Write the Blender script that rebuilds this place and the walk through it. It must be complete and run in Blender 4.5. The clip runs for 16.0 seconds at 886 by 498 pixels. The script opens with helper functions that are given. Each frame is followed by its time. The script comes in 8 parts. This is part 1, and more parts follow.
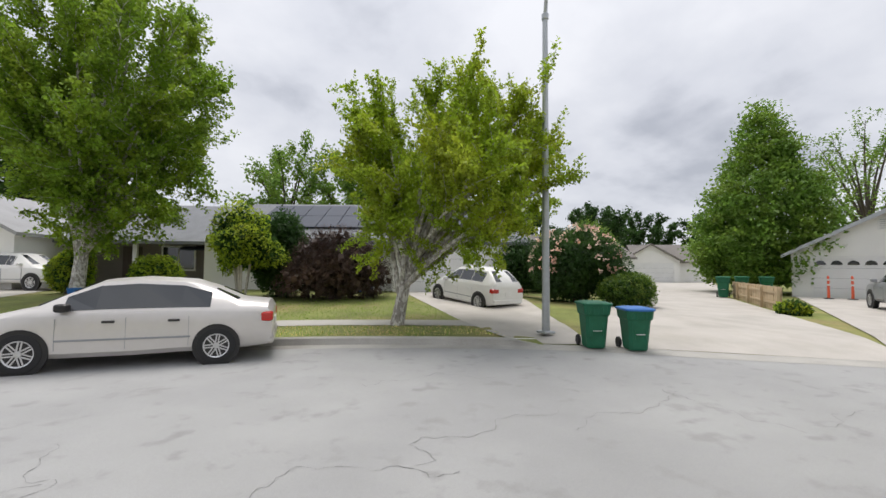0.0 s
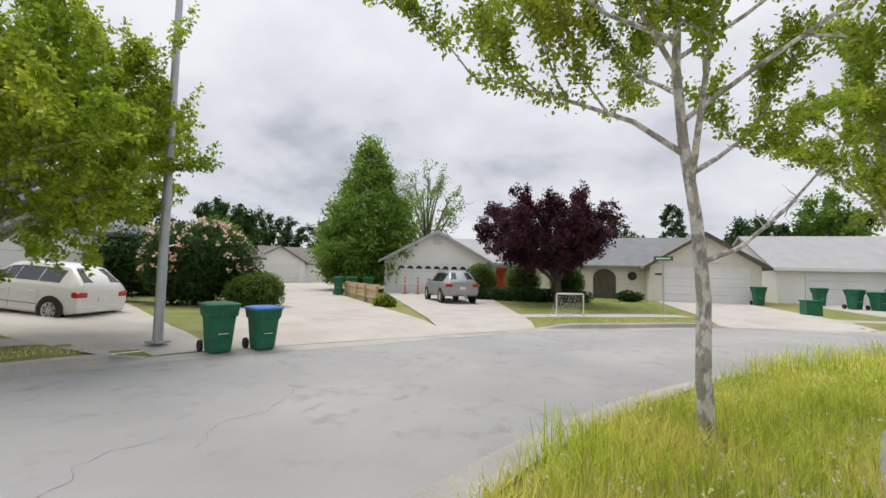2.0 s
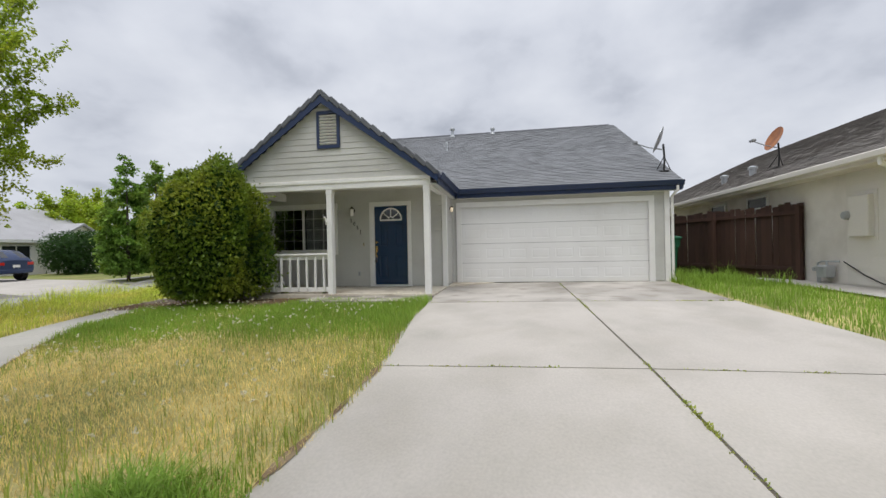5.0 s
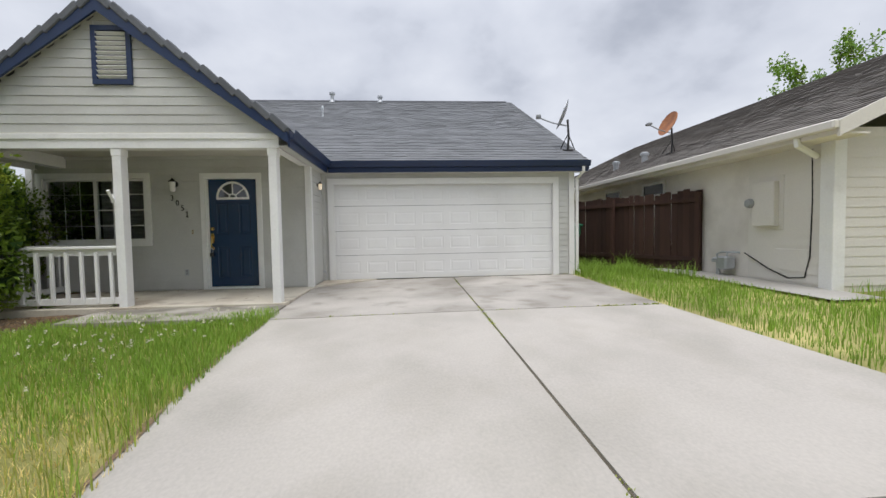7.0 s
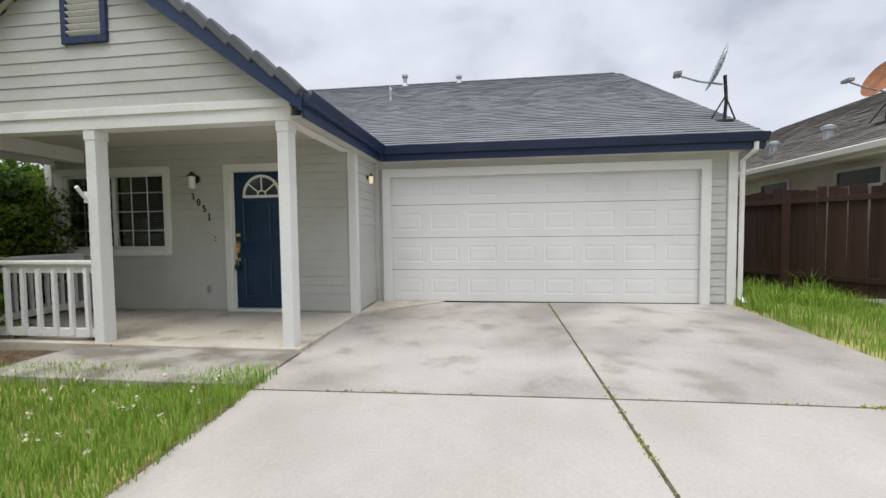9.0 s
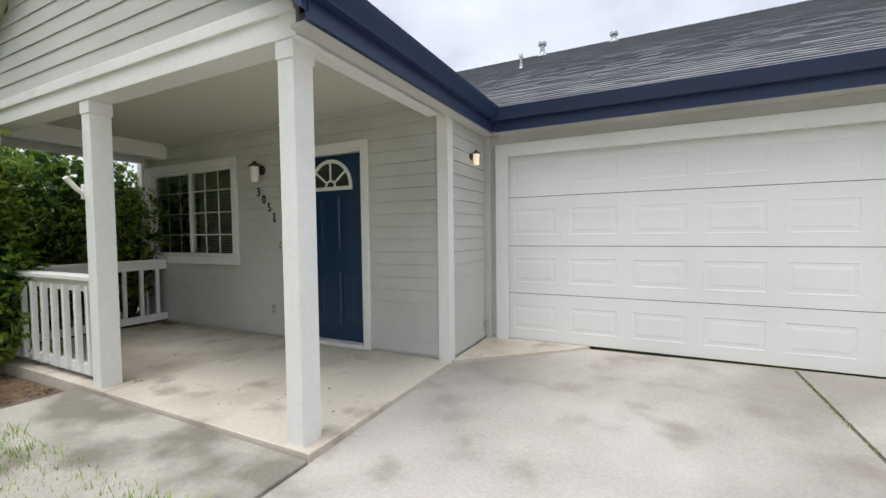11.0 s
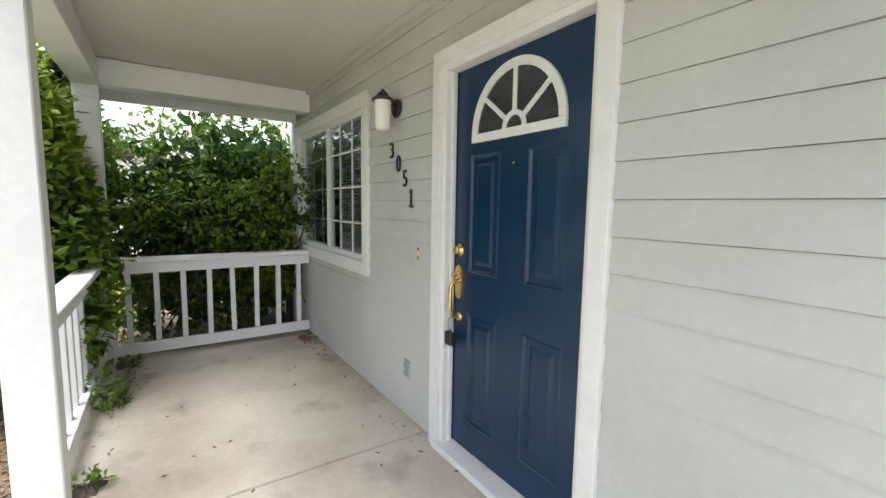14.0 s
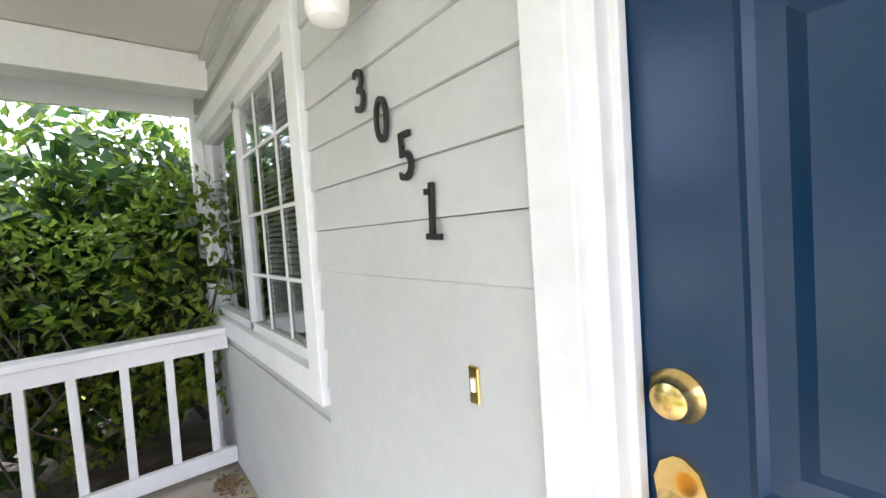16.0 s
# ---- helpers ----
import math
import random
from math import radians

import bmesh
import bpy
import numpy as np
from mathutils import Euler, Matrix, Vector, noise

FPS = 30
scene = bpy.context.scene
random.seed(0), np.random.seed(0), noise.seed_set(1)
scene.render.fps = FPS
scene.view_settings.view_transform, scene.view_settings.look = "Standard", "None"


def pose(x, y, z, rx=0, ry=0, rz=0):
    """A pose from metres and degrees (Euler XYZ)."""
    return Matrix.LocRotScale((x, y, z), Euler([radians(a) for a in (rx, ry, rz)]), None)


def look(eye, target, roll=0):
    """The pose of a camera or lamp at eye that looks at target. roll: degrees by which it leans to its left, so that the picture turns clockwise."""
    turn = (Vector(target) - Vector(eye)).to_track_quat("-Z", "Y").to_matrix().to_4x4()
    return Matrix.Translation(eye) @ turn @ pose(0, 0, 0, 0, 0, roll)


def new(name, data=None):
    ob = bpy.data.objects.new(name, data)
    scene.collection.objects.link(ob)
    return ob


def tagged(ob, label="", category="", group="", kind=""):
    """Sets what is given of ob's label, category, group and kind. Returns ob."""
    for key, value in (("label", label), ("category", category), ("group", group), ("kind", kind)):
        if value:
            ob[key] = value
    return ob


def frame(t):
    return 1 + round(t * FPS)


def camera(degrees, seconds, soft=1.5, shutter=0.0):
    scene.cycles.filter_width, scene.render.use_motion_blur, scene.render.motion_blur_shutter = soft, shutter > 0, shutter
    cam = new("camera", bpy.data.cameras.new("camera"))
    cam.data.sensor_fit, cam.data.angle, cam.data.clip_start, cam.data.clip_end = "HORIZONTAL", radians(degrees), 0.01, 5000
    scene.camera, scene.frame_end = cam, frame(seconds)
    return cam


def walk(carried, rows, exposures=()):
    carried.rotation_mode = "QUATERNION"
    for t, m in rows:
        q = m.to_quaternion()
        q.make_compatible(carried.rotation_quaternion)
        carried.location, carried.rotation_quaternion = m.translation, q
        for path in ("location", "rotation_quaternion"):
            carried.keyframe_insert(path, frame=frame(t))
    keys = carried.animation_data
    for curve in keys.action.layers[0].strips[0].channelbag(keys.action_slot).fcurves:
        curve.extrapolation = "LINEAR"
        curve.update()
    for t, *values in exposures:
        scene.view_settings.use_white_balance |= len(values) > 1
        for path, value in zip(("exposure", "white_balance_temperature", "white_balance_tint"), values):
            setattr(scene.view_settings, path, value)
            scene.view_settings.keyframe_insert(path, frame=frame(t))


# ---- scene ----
cam = camera(93.6, 16.0)
PATH = [
    (0, (1.983, -12.333, 1.175), (1.09, -14.12, 1.268), 0.5),
    (0.5, (1.985, -12.395, 1.165), (0.779, -13.988, 1.252), 0.5),
    (1, (1.986, -12.447, 1.101), (0.485, -13.765, 1.207), 0.7),
    (1.5, (2.043, -12.533, 1.076), (0.287, -13.483, 1.2), 1.1),
    (2, (1.935, -12.461, 1.14), (0.01, -12.991, 1.264), 1.3),
    (2.5, (1.863, -12.33, 1.117), (-0.132, -12.369, 1.254), 1.7),
    (3, (1.827, -12.191, 1.068), (-0.104, -11.69, 1.214), 1.9),
    (3.5, (1.787, -12.013, 1.016), (0.094, -10.958, 1.159), 0.8),
    (4, (1.701, -11.814, 0.955), (0.425, -10.279, 1.069), -0.6),
    (4.5, (1.551, -11.608, 0.953), (0.781, -9.763, 1.009), -1.4),
    (5, (1.566, -11.22, 0.929), (1.224, -9.25, 0.928), -1.2),
    (7.5, (1.773, -8.448, 1.048), (1.928, -6.457, 0.947), -1.0),
    (8, (1.763, -7.853, 1.078), (1.803, -5.856, 0.968), -1.1),
    (8.5, (1.817, -7.258, 1.12), (1.71, -5.264, 1.022), -0.9),
    (9, (1.85, -6.691, 1.17), (1.596, -4.709, 1.078), -0.7),
    (11.5, (1.404, -3.954, 1.199), (0.33, -2.269, 1.129), -0.4),
    (12, (1.212, -3.498, 1.222), (-0.041, -1.942, 1.146), 0.2),
    (12.5, (0.967, -3.119, 1.31), (-0.444, -1.708, 1.183), 0.8),
    (13, (0.605, -2.766, 1.322), (-0.932, -1.497, 1.163), 1.3),
    (13.5, (0.269, -2.451, 1.365), (-1.356, -1.301, 1.177), 1.3),
    (14, (-0.168, -2.242, 1.361), (-1.819, -1.132, 1.156), 0.9),
    (14.5, (-0.575, -2.036, 1.358), (-2.237, -0.943, 1.151), 0.1),
    (15, (-1.01, -1.865, 1.339), (-2.645, -0.727, 1.162), -1.0),
    (15.5, (-1.413, -1.702, 1.337), (-3.017, -0.514, 1.21), -2.4),
    (16, (-1.716, -1.493, 1.366), (-3.285, -0.256, 1.278), -4.0),
]
walk(cam, [(t, look(eye, target, roll)) for t, eye, target, roll in PATH],
     [(0, 0.33, 6600, 11), (2, 0.30, 6650, 11), (3.5, 0.24, 6650, 9), (4.5, 0.20, 6500, 10), (7.5, 0.27, 6350, 11), (9.2, 0.36, 6350, 11), (11.5, 0.64, 6280, 11), (12.5, 0.98, 6280, 12), (13.5, 1.46, 6250, 12), (14.5, 2.08, 6020, 13), (15.2, 2.52, 5800, 16), (16, 2.66, 5850, 18)])

# ---------------------------------------------------------------- light
SUN_EL, SUN_ROT = radians(72), radians(186)
world = bpy.data.worlds.new("overcast_sky")
scene.world = world
world.use_nodes = True


def build_sky():
    nt = world.node_tree
    nt.nodes.clear()
    N, L = nt.nodes.new, nt.links.new
    out, bg = N("ShaderNodeOutputWorld"), N("ShaderNodeBackground")
    sky = N("ShaderNodeTexSky")
    sky.sky_type, sky.sun_disc = "NISHITA", False
    sky.sun_elevation, sky.sun_rotation = SUN_EL, SUN_ROT
    dim = N("ShaderNodeMix")
    dim.data_type, dim.blend_type = "RGBA", "MULTIPLY"
    dim.inputs[0].default_value = 1.0
    dim.inputs[7].default_value = (0.10, 0.10, 0.10, 1)
    L(sky.outputs[0], dim.inputs[6])
    tc = N("ShaderNodeTexCoord")
    sep = N("ShaderNodeSeparateXYZ")
    L(tc.outputs["Generated"], sep.inputs[0])
    # cloud sheet: the direction laid onto a flat layer overhead
    zc = N("ShaderNodeMath"); zc.operation = "MAXIMUM"; zc.inputs[1].default_value = 0.0
    L(sep.outputs[2], zc.inputs[0])
    za = N("ShaderNodeMath"); za.operation = "ADD"; za.inputs[1].default_value = 0.42
    L(zc.outputs[0], za.inputs[0])
    dv = N("ShaderNodeVectorMath"); dv.operation = "DIVIDE"
    cz = N("ShaderNodeCombineXYZ")
    for i in range(3):
        L(za.outputs[0], cz.inputs[i])
    L(tc.outputs["Generated"], dv.inputs[0]); L(cz.outputs[0], dv.inputs[1])
    n1 = N("ShaderNodeTexNoise")
    n1.inputs["Scale"].default_value, n1.inputs["Detail"].default_value, n1.inputs["Roughness"].default_value = 2.3, 6.0, 0.5
    n1.inputs["Distortion"].default_value = 0.1
    L(dv.outputs[0], n1.inputs["Vector"])
    ramp = N("ShaderNodeValToRGB")
    e = ramp.color_ramp.elements
    e[0].position, e[0].color = 0.33, (0.49, 0.52, 0.59, 1)
    e[1].position, e[1].color = 0.66, (0.86, 0.885, 0.94, 1)
    m = ramp.color_ramp.elements.new(0.46); m.color = (0.70, 0.73, 0.80, 1)
    L(n1.outputs["Fac"], ramp.inputs[0])
    # an overcast sky is brighter overhead than at the horizon
    up = N("ShaderNodeMath"); up.operation = "MULTIPLY_ADD"
    up.inputs[1].default_value, up.inputs[2].default_value = CLOUD_ZENITH - 1.0, 1.0
    p2 = N("ShaderNodeMath"); p2.operation = "POWER"; p2.inputs[1].default_value = 2.2
    L(zc.outputs[0], p2.inputs[0]); L(p2.outputs[0], up.inputs[0])
    mul = N("ShaderNodeVectorMath"); mul.operation = "SCALE"
    L(ramp.outputs[0], mul.inputs[0]); L(up.outputs[0], mul.inputs["Scale"])
    mix = N("ShaderNodeMix"); mix.data_type = "RGBA"
    mix.inputs[0].default_value = 0.93
    L(dim.outputs[2], mix.inputs[6]); L(mul.outputs[0], mix.inputs[7])
    L(mix.outputs[2], bg.inputs[0])
    bg.inputs[1].default_value = SKY_STRENGTH
    L(bg.outputs[0], out.inputs[0])


CLOUD_ZENITH, SKY_STRENGTH = 1.55, 0.78
build_sky()
sun_data = bpy.data.lights.new("sun", "SUN")
sun_data.energy, sun_data.angle, sun_data.color = 2.05, radians(40), (1.0, 0.965, 0.92)
sun = new("sun", sun_data)
sun.matrix_world = look((-1, -8.7, 27), (0, 0, 0))


# ---------------------------------------------------------------- materials
def mat(name, col, rough=0.6, var=0.18, scale=3.0, fine=40.0, bump=0.0, metal=0.0, island=0.0, obj=0.0,
        tint=None, tint_scale=0.6, tint_lo=0.45, tint_hi=0.65, tint2=None, tint2_scale=2.5, tint2_lo=0.58, tint2_hi=0.72, sub=0.0, spec=0.5, stretch=None):
    """A procedural surface: colour varied at two scales, a second tint in patches, and fine relief."""
    m = bpy.data.materials.new(name)
    m.use_nodes = True
    nt = m.node_tree
    N, L = nt.nodes.new, nt.links.new
    b = nt.nodes["Principled BSDF"]
    b.inputs["Roughness"].default_value, b.inputs["Metallic"].default_value = rough, metal
    b.inputs["Specular IOR Level"].default_value = spec
    geo = N("ShaderNodeNewGeometry")
    pos = geo.outputs["Position"]
    if stretch:
        vm = N("ShaderNodeVectorMath"); vm.operation = "MULTIPLY"; vm.inputs[1].default_value = stretch
        L(pos, vm.inputs[0]); pos = vm.outputs[0]

    def noise_tex(s, d=4.0):
        n = N("ShaderNodeTexNoise")
        n.inputs["Scale"].default_value, n.inputs["Detail"].default_value = s, d
        L(pos, n.inputs["Vector"])
        return n.outputs["Fac"]

    big, small = noise_tex(scale), noise_tex(fine, 3.0)
    add = N("ShaderNodeMath"); add.operation = "ADD"
    L(big, add.inputs[0]); L(small, add.inputs[1])
    fac = add.outputs[0]
    if island or obj:
        src = geo.outputs["Random Per Island"]
        amount = island
        if obj:
            src, amount = N("ShaderNodeObjectInfo").outputs["Random"], obj
        ma = N("ShaderNodeMath"); ma.operation = "MULTIPLY_ADD"; ma.inputs[1].default_value = amount * 2
        L(src, ma.inputs[0]); L(fac, ma.inputs[2])
        sb = N("ShaderNodeMath"); sb.operation = "SUBTRACT"; sb.inputs[1].default_value = amount
        L(ma.outputs[0], sb.inputs[0]); fac = sb.outputs[0]
    mr = N("ShaderNodeMapRange")
    mr.inputs["From Min"].default_value, mr.inputs["From Max"].default_value = 0.45, 1.55
    mr.inputs["To Min"].default_value, mr.inputs["To Max"].default_value = 1 - 1.6 * var, 1 + 1.6 * var
    L(fac, mr.inputs["Value"])
    base = N("ShaderNodeRGB"); base.outputs[0].default_value = (*col, 1)
    colour = base.outputs[0]
    if tint:
        tr = N("ShaderNodeMapRange")
        tr.inputs["From Min"].default_value, tr.inputs["From Max"].default_value = tint_lo, tint_hi
        L(noise_tex(tint_scale, 5.0), tr.inputs["Value"])
        mx = N("ShaderNodeMix"); mx.data_type = "RGBA"; mx.inputs[7].default_value = (*tint, 1)
        L(tr.outputs[0], mx.inputs[0]); L(colour, mx.inputs[6]); colour = mx.outputs[2]
    if tint2:
        tr = N("ShaderNodeMapRange")
        tr.inputs["From Min"].default_value, tr.inputs["From Max"].default_value = tint2_lo, tint2_hi
        L(noise_tex(tint2_scale, 8.0), tr.inputs["Value"])
        mx = N("ShaderNodeMix"); mx.data_type = "RGBA"; mx.inputs[7].default_value = (*tint2, 1)
        L(tr.outputs[0], mx.inputs[0]); L(colour, mx.inputs[6]); colour = mx.outputs[2]
    sc = N("ShaderNodeVectorMath"); sc.operation = "SCALE"
    L(colour, sc.inputs[0]); L(mr.outputs[0], sc.inputs["Scale"])
    L(sc.outputs[0], b.inputs["Base Color"])
    if bump:
        bp = N("ShaderNodeBump"); bp.inputs["Strength"].default_value, bp.inputs["Distance"].default_value = 0.6, bump
        L(small, bp.inputs["Height"]); L(bp.outputs[0], b.inputs["Normal"])
    if sub:
        tl = N("ShaderNodeBsdfTranslucent"); ms = N("ShaderNodeMixShader"); ms.inputs[0].default_value = sub
        L(sc.outputs[0], tl.inputs[0]); L(b.outputs[0], ms.inputs[1]); L(tl.outputs[0], ms.inputs[2])
        L(ms.outputs[0], nt.nodes["Material Output"].inputs[0])
    return m


def glass_mat(name, col=(0.9, 0.95, 0.95), rough=0.02):
    m = bpy.data.materials.new(name)
    m.use_nodes = True
    b = m.node_tree.nodes["Principled BSDF"]
    b.inputs["Base Color"].default_value = (*col, 1)
    b.inputs["Roughness"].default_value, b.inputs["Transmission Weight"].default_value, b.inputs["IOR"].default_value = rough, 1.0, 1.45
    return m


def glow_mat(name, col, strength):
    m = bpy.data.materials.new(name)
    m.use_nodes = True
    b = m.node_tree.nodes["Principled BSDF"]
    b.inputs["Base Color"].default_value = (0.85, 0.83, 0.78, 1)
    b.inputs["Emission Color"].default_value, b.inputs["Emission Strength"].default_value = (*col, 1), strength
    b.inputs["Roughness"].default_value = 0.35
    return m


ASPHALT = mat("asphalt", (0.345, 0.345, 0.34), 0.9, 0.13, 0.6, 150, 0.006, tint=(0.305, 0.305, 0.303), tint_scale=0.4, tint_lo=0.42, tint_hi=0.62, tint2=(0.27, 0.268, 0.262), tint2_scale=3.0, tint2_lo=0.57, tint2_hi=0.72)
CRACK = mat("crack", (0.19, 0.188, 0.185), 0.95, 0.2)
STAINED = mat("stained_concrete", (0.47, 0.44, 0.40), 0.85, 0.14, 1.2, 50, 0.002, tint=(0.27, 0.25, 0.22), tint_scale=0.55, tint_lo=0.42, tint_hi=0.66, tint2=(0.24, 0.215, 0.18), tint2_scale=2.2, tint2_lo=0.55, tint2_hi=0.80)
DIRTY = mat("dirty_concrete", (0.40, 0.375, 0.325), 0.9, 0.14, 1.6, 40, 0.003, tint=(0.20, 0.185, 0.15), tint_scale=2.2, tint_lo=0.42, tint_hi=0.62)
CONCRETE = mat("concrete", (0.47, 0.44, 0.40), 0.85, 0.10, 0.9, 50, 0.002, tint=(0.40, 0.375, 0.335), tint_scale=1.1, tint_lo=0.46, tint_hi=0.70, tint2=(0.42, 0.39, 0.345), tint2_scale=1.6, tint2_lo=0.52, tint2_hi=0.78, obj=0.04, stretch=(1.15, 0.85, 1))
PORCH = mat("porch_concrete", (0.575, 0.53, 0.44), 0.75, 0.09, 1.3, 30, 0.001, tint=(0.40, 0.34, 0.26), tint_scale=1.1, tint_lo=0.47, tint_hi=0.70, tint2=(0.33, 0.29, 0.235), tint2_scale=2.6, tint2_lo=0.57, tint2_hi=0.72)
WALKWAY = mat("sidewalk_concrete", (0.43, 0.415, 0.38), 0.9, 0.10, 1.2, 50, 0.002, obj=0.08, tint=(0.34, 0.32, 0.285))
CURB = mat("curb_concrete", (0.40, 0.385, 0.355), 0.9, 0.14, 1.5, 40, 0.003, tint=(0.30, 0.285, 0.26))
JOINT = mat("joint_dirt", (0.11, 0.095, 0.07), 0.95, 0.25, 5, 60)
SOIL = mat("soil", (0.115, 0.085, 0.06), 0.95, 0.35, 4, 50, 0.02, tint=(0.19, 0.15, 0.11), tint_scale=6)
TURF = mat("turf", (0.22, 0.225, 0.06), 0.9, 0.3, 1.4, 70, 0.02, tint=(0.52, 0.44, 0.19), tint_scale=0.35, tint_lo=0.42, tint_hi=0.58)
FARTURF = mat("mown_turf", (0.18, 0.205, 0.05), 0.9, 0.35, 1.2, 60, 0.02, tint=(0.26, 0.22, 0.085), tint_scale=0.5, tint_lo=0.48, tint_hi=0.7)
GRASS = mat("grass_blade", (0.255, 0.40, 0.06), 0.6, 0.22, 0.9, 8, island=0.35, sub=0.35, spec=0.25)
LAWN = mat("lawn_blade", (0.34, 0.42, 0.08), 0.6, 0.24, 0.9, 8, island=0.38, sub=0.38, spec=0.25, tint=(0.48, 0.47, 0.13), tint_scale=0.8)
GRASS_LONG = mat("long_grass_blade", (0.54, 0.64, 0.09), 0.6, 0.26, 0.9, 8, island=0.45, sub=0.42, spec=0.25, tint=(0.62, 0.58, 0.14), tint_scale=0.9)
GRASS_DRY = mat("dry_grass_blade", (0.84, 0.70, 0.31), 0.7, 0.24, 0.9, 8, island=0.4, sub=0.42, spec=0.2)
GRASS_DEEP = mat("deep_grass_blade", (0.17, 0.31, 0.05), 0.6, 0.22, 0.9, 8, island=0.35, sub=0.35, spec=0.25)
SEEDHEAD = mat("seed_head", (0.78, 0.74, 0.58), 0.9, 0.1, sub=0.3)
SIDING = mat("siding_paint", (0.54, 0.54, 0.51), 0.6, 0.05, 1.5, 30, 0.0006, obj=0.05, tint=(0.48, 0.475, 0.445), tint_scale=1.2)
WHITE = mat("white_paint", (0.79, 0.785, 0.765), 0.5, 0.05, 1.5, 30, 0.0006, tint=(0.69, 0.675, 0.645), tint_scale=2.2, tint_lo=0.55, tint_hi=0.8)
GARAGE_WHITE = mat("garage_door_paint", (0.78, 0.78, 0.77), 0.45, 0.025, 0.8, 30, 0.0004, tint=(0.73, 0.727, 0.712), tint_scale=0.9)
SOFFIT = mat("soffit_paint", (0.61, 0.595, 0.525), 0.7, 0.05, 1.0, 30)
NAVY = mat("navy_paint", (0.014, 0.030, 0.085), 0.4, 0.12, 2, 30)
DOOR_BLUE = mat("door_blue_paint", (0.0045, 0.029, 0.078), 0.24, 0.09, 1.6, 60, 0.0004, spec=0.5)
SHINGLE = mat("shingle", (0.195, 0.203, 0.215), 0.92, 0.16, 1.5, 90, 0.006, island=0.22)
SHINGLE_CAP = mat("rake_shingle", (0.12, 0.127, 0.14), 0.92, 0.16, 3, 60, 0.006, obj=0.25)
BRASS = mat("brass", (0.78, 0.56, 0.22), 0.22, 0.08, 8, 60, metal=1.0)
BLACK = mat("black_iron", (0.018, 0.017, 0.017), 0.45, 0.2, 8, 60)
# near-black: the darkness of an unlit room put into the colour
ROOM_SHADE = mat("room_shade", (0.02, 0.02, 0.02), 0.8, 0.2)
GLASS = glass_mat("window_glass", (0.86, 0.9, 0.9))
BLIND = mat("blind_slat", (0.50, 0.50, 0.49), 0.6, 0.04, obj=0.05)
OPAL = glow_mat("lamp_glass", (1.0, 0.93, 0.82), 0.0)
OPAL_LIT = glow_mat("lit_lamp_glass", (1.0, 0.72, 0.38), 0.4)
STEEL = mat("galvanised_steel", (0.46, 0.48, 0.50), 0.45, 0.12, 4, 30, metal=0.6)
GREY_PLASTIC = mat("grey_plastic", (0.30, 0.31, 0.32), 0.5, 0.1)
RUST = mat("rusty_dish", (0.42, 0.17, 0.07), 0.7, 0.25, 5, 30, tint=(0.30, 0.12, 0.06), tint_scale=3)
FENCE = mat("stained_fence", (0.050, 0.023, 0.016), 0.8, 0.22, 2, 40, 0.003, obj=0.4, stretch=(6, 6, 0.8))
PALE_FENCE = mat("pale_fence", (0.52, 0.40, 0.25), 0.8, 0.14, 2, 40, 0.003, obj=0.25, stretch=(6, 6, 0.8))
STUCCO = mat("beige_stucco", (0.76, 0.72, 0.675), 0.9, 0.09, 1.0, 80, 0.004, tint=(0.60, 0.56, 0.51), tint_scale=0.8)
CREAM = mat("cream_siding", (0.68, 0.65, 0.60), 0.7, 0.05, 1.0, 40, obj=0.05)
STUCCO_WHITE = mat("white_stucco", (0.84, 0.83, 0.80), 0.9, 0.06, 0.8, 60, 0.003)
STUCCO_PINK = mat("pale_stucco", (0.76, 0.71, 0.64), 0.9, 0.06, 0.8, 60, 0.003)
ROOF_OLD = mat("old_shingle", (0.185, 0.17, 0.155), 0.95, 0.2, 1.2, 50, 0.006, island=0.3)
ROOF_PALE = mat("pale_shingle", (0.36, 0.36, 0.37), 0.9, 0.12, 1.2, 50, 0.006, island=0.22)
ROOF_RED = mat("clay_roof", (0.44, 0.22, 0.12), 0.9, 0.15, 1.2, 50, 0.006, island=0.2)
SOLAR = mat("solar_panel", (0.05, 0.06, 0.085), 0.5, 0.1, 2, 30, spec=0.12)
CART_GREEN = mat("green_cart_plastic", (0.008, 0.125, 0.06), 0.6, 0.1, 3, 40, tint=(0.012, 0.145, 0.075), tint_scale=4)
CART_BLUE = mat("blue_lid_plastic", (0.03, 0.16, 0.48), 0.45, 0.1)
RUBBER = mat("rubber", (0.022, 0.022, 0.023), 0.8, 0.2)
ALLOY = mat("alloy", (0.62, 0.62, 0.63), 0.3, 0.06, metal=0.8)
CAR_SILVER = mat("champagne_car_paint", (0.66, 0.63, 0.60), 0.28, 0.03, 0.8, 10, metal=0.35, spec=0.6)
CAR_GREY = mat("grey_car_paint", (0.40, 0.41, 0.43), 0.28, 0.03, 0.8, 10, metal=0.4, spec=0.6)
CAR_WHITE = mat("white_car_paint", (0.80, 0.79, 0.77), 0.25, 0.02, 0.8, 10, spec=0.6)
CAR_BLUE = mat("blue_car_paint", (0.04, 0.06, 0.13), 0.25, 0.03, 0.8, 10, metal=0.3, spec=0.6)
CAR_GLASS = mat("tinted_glass", (0.028, 0.032, 0.036), 0.06, 0.05, spec=0.9)
RED_LENS = mat("red_lens", (0.50, 0.02, 0.015), 0.2, 0.05, spec=0.7)
ORANGE = mat("orange_plastic", (0.75, 0.12, 0.05), 0.5, 0.05)
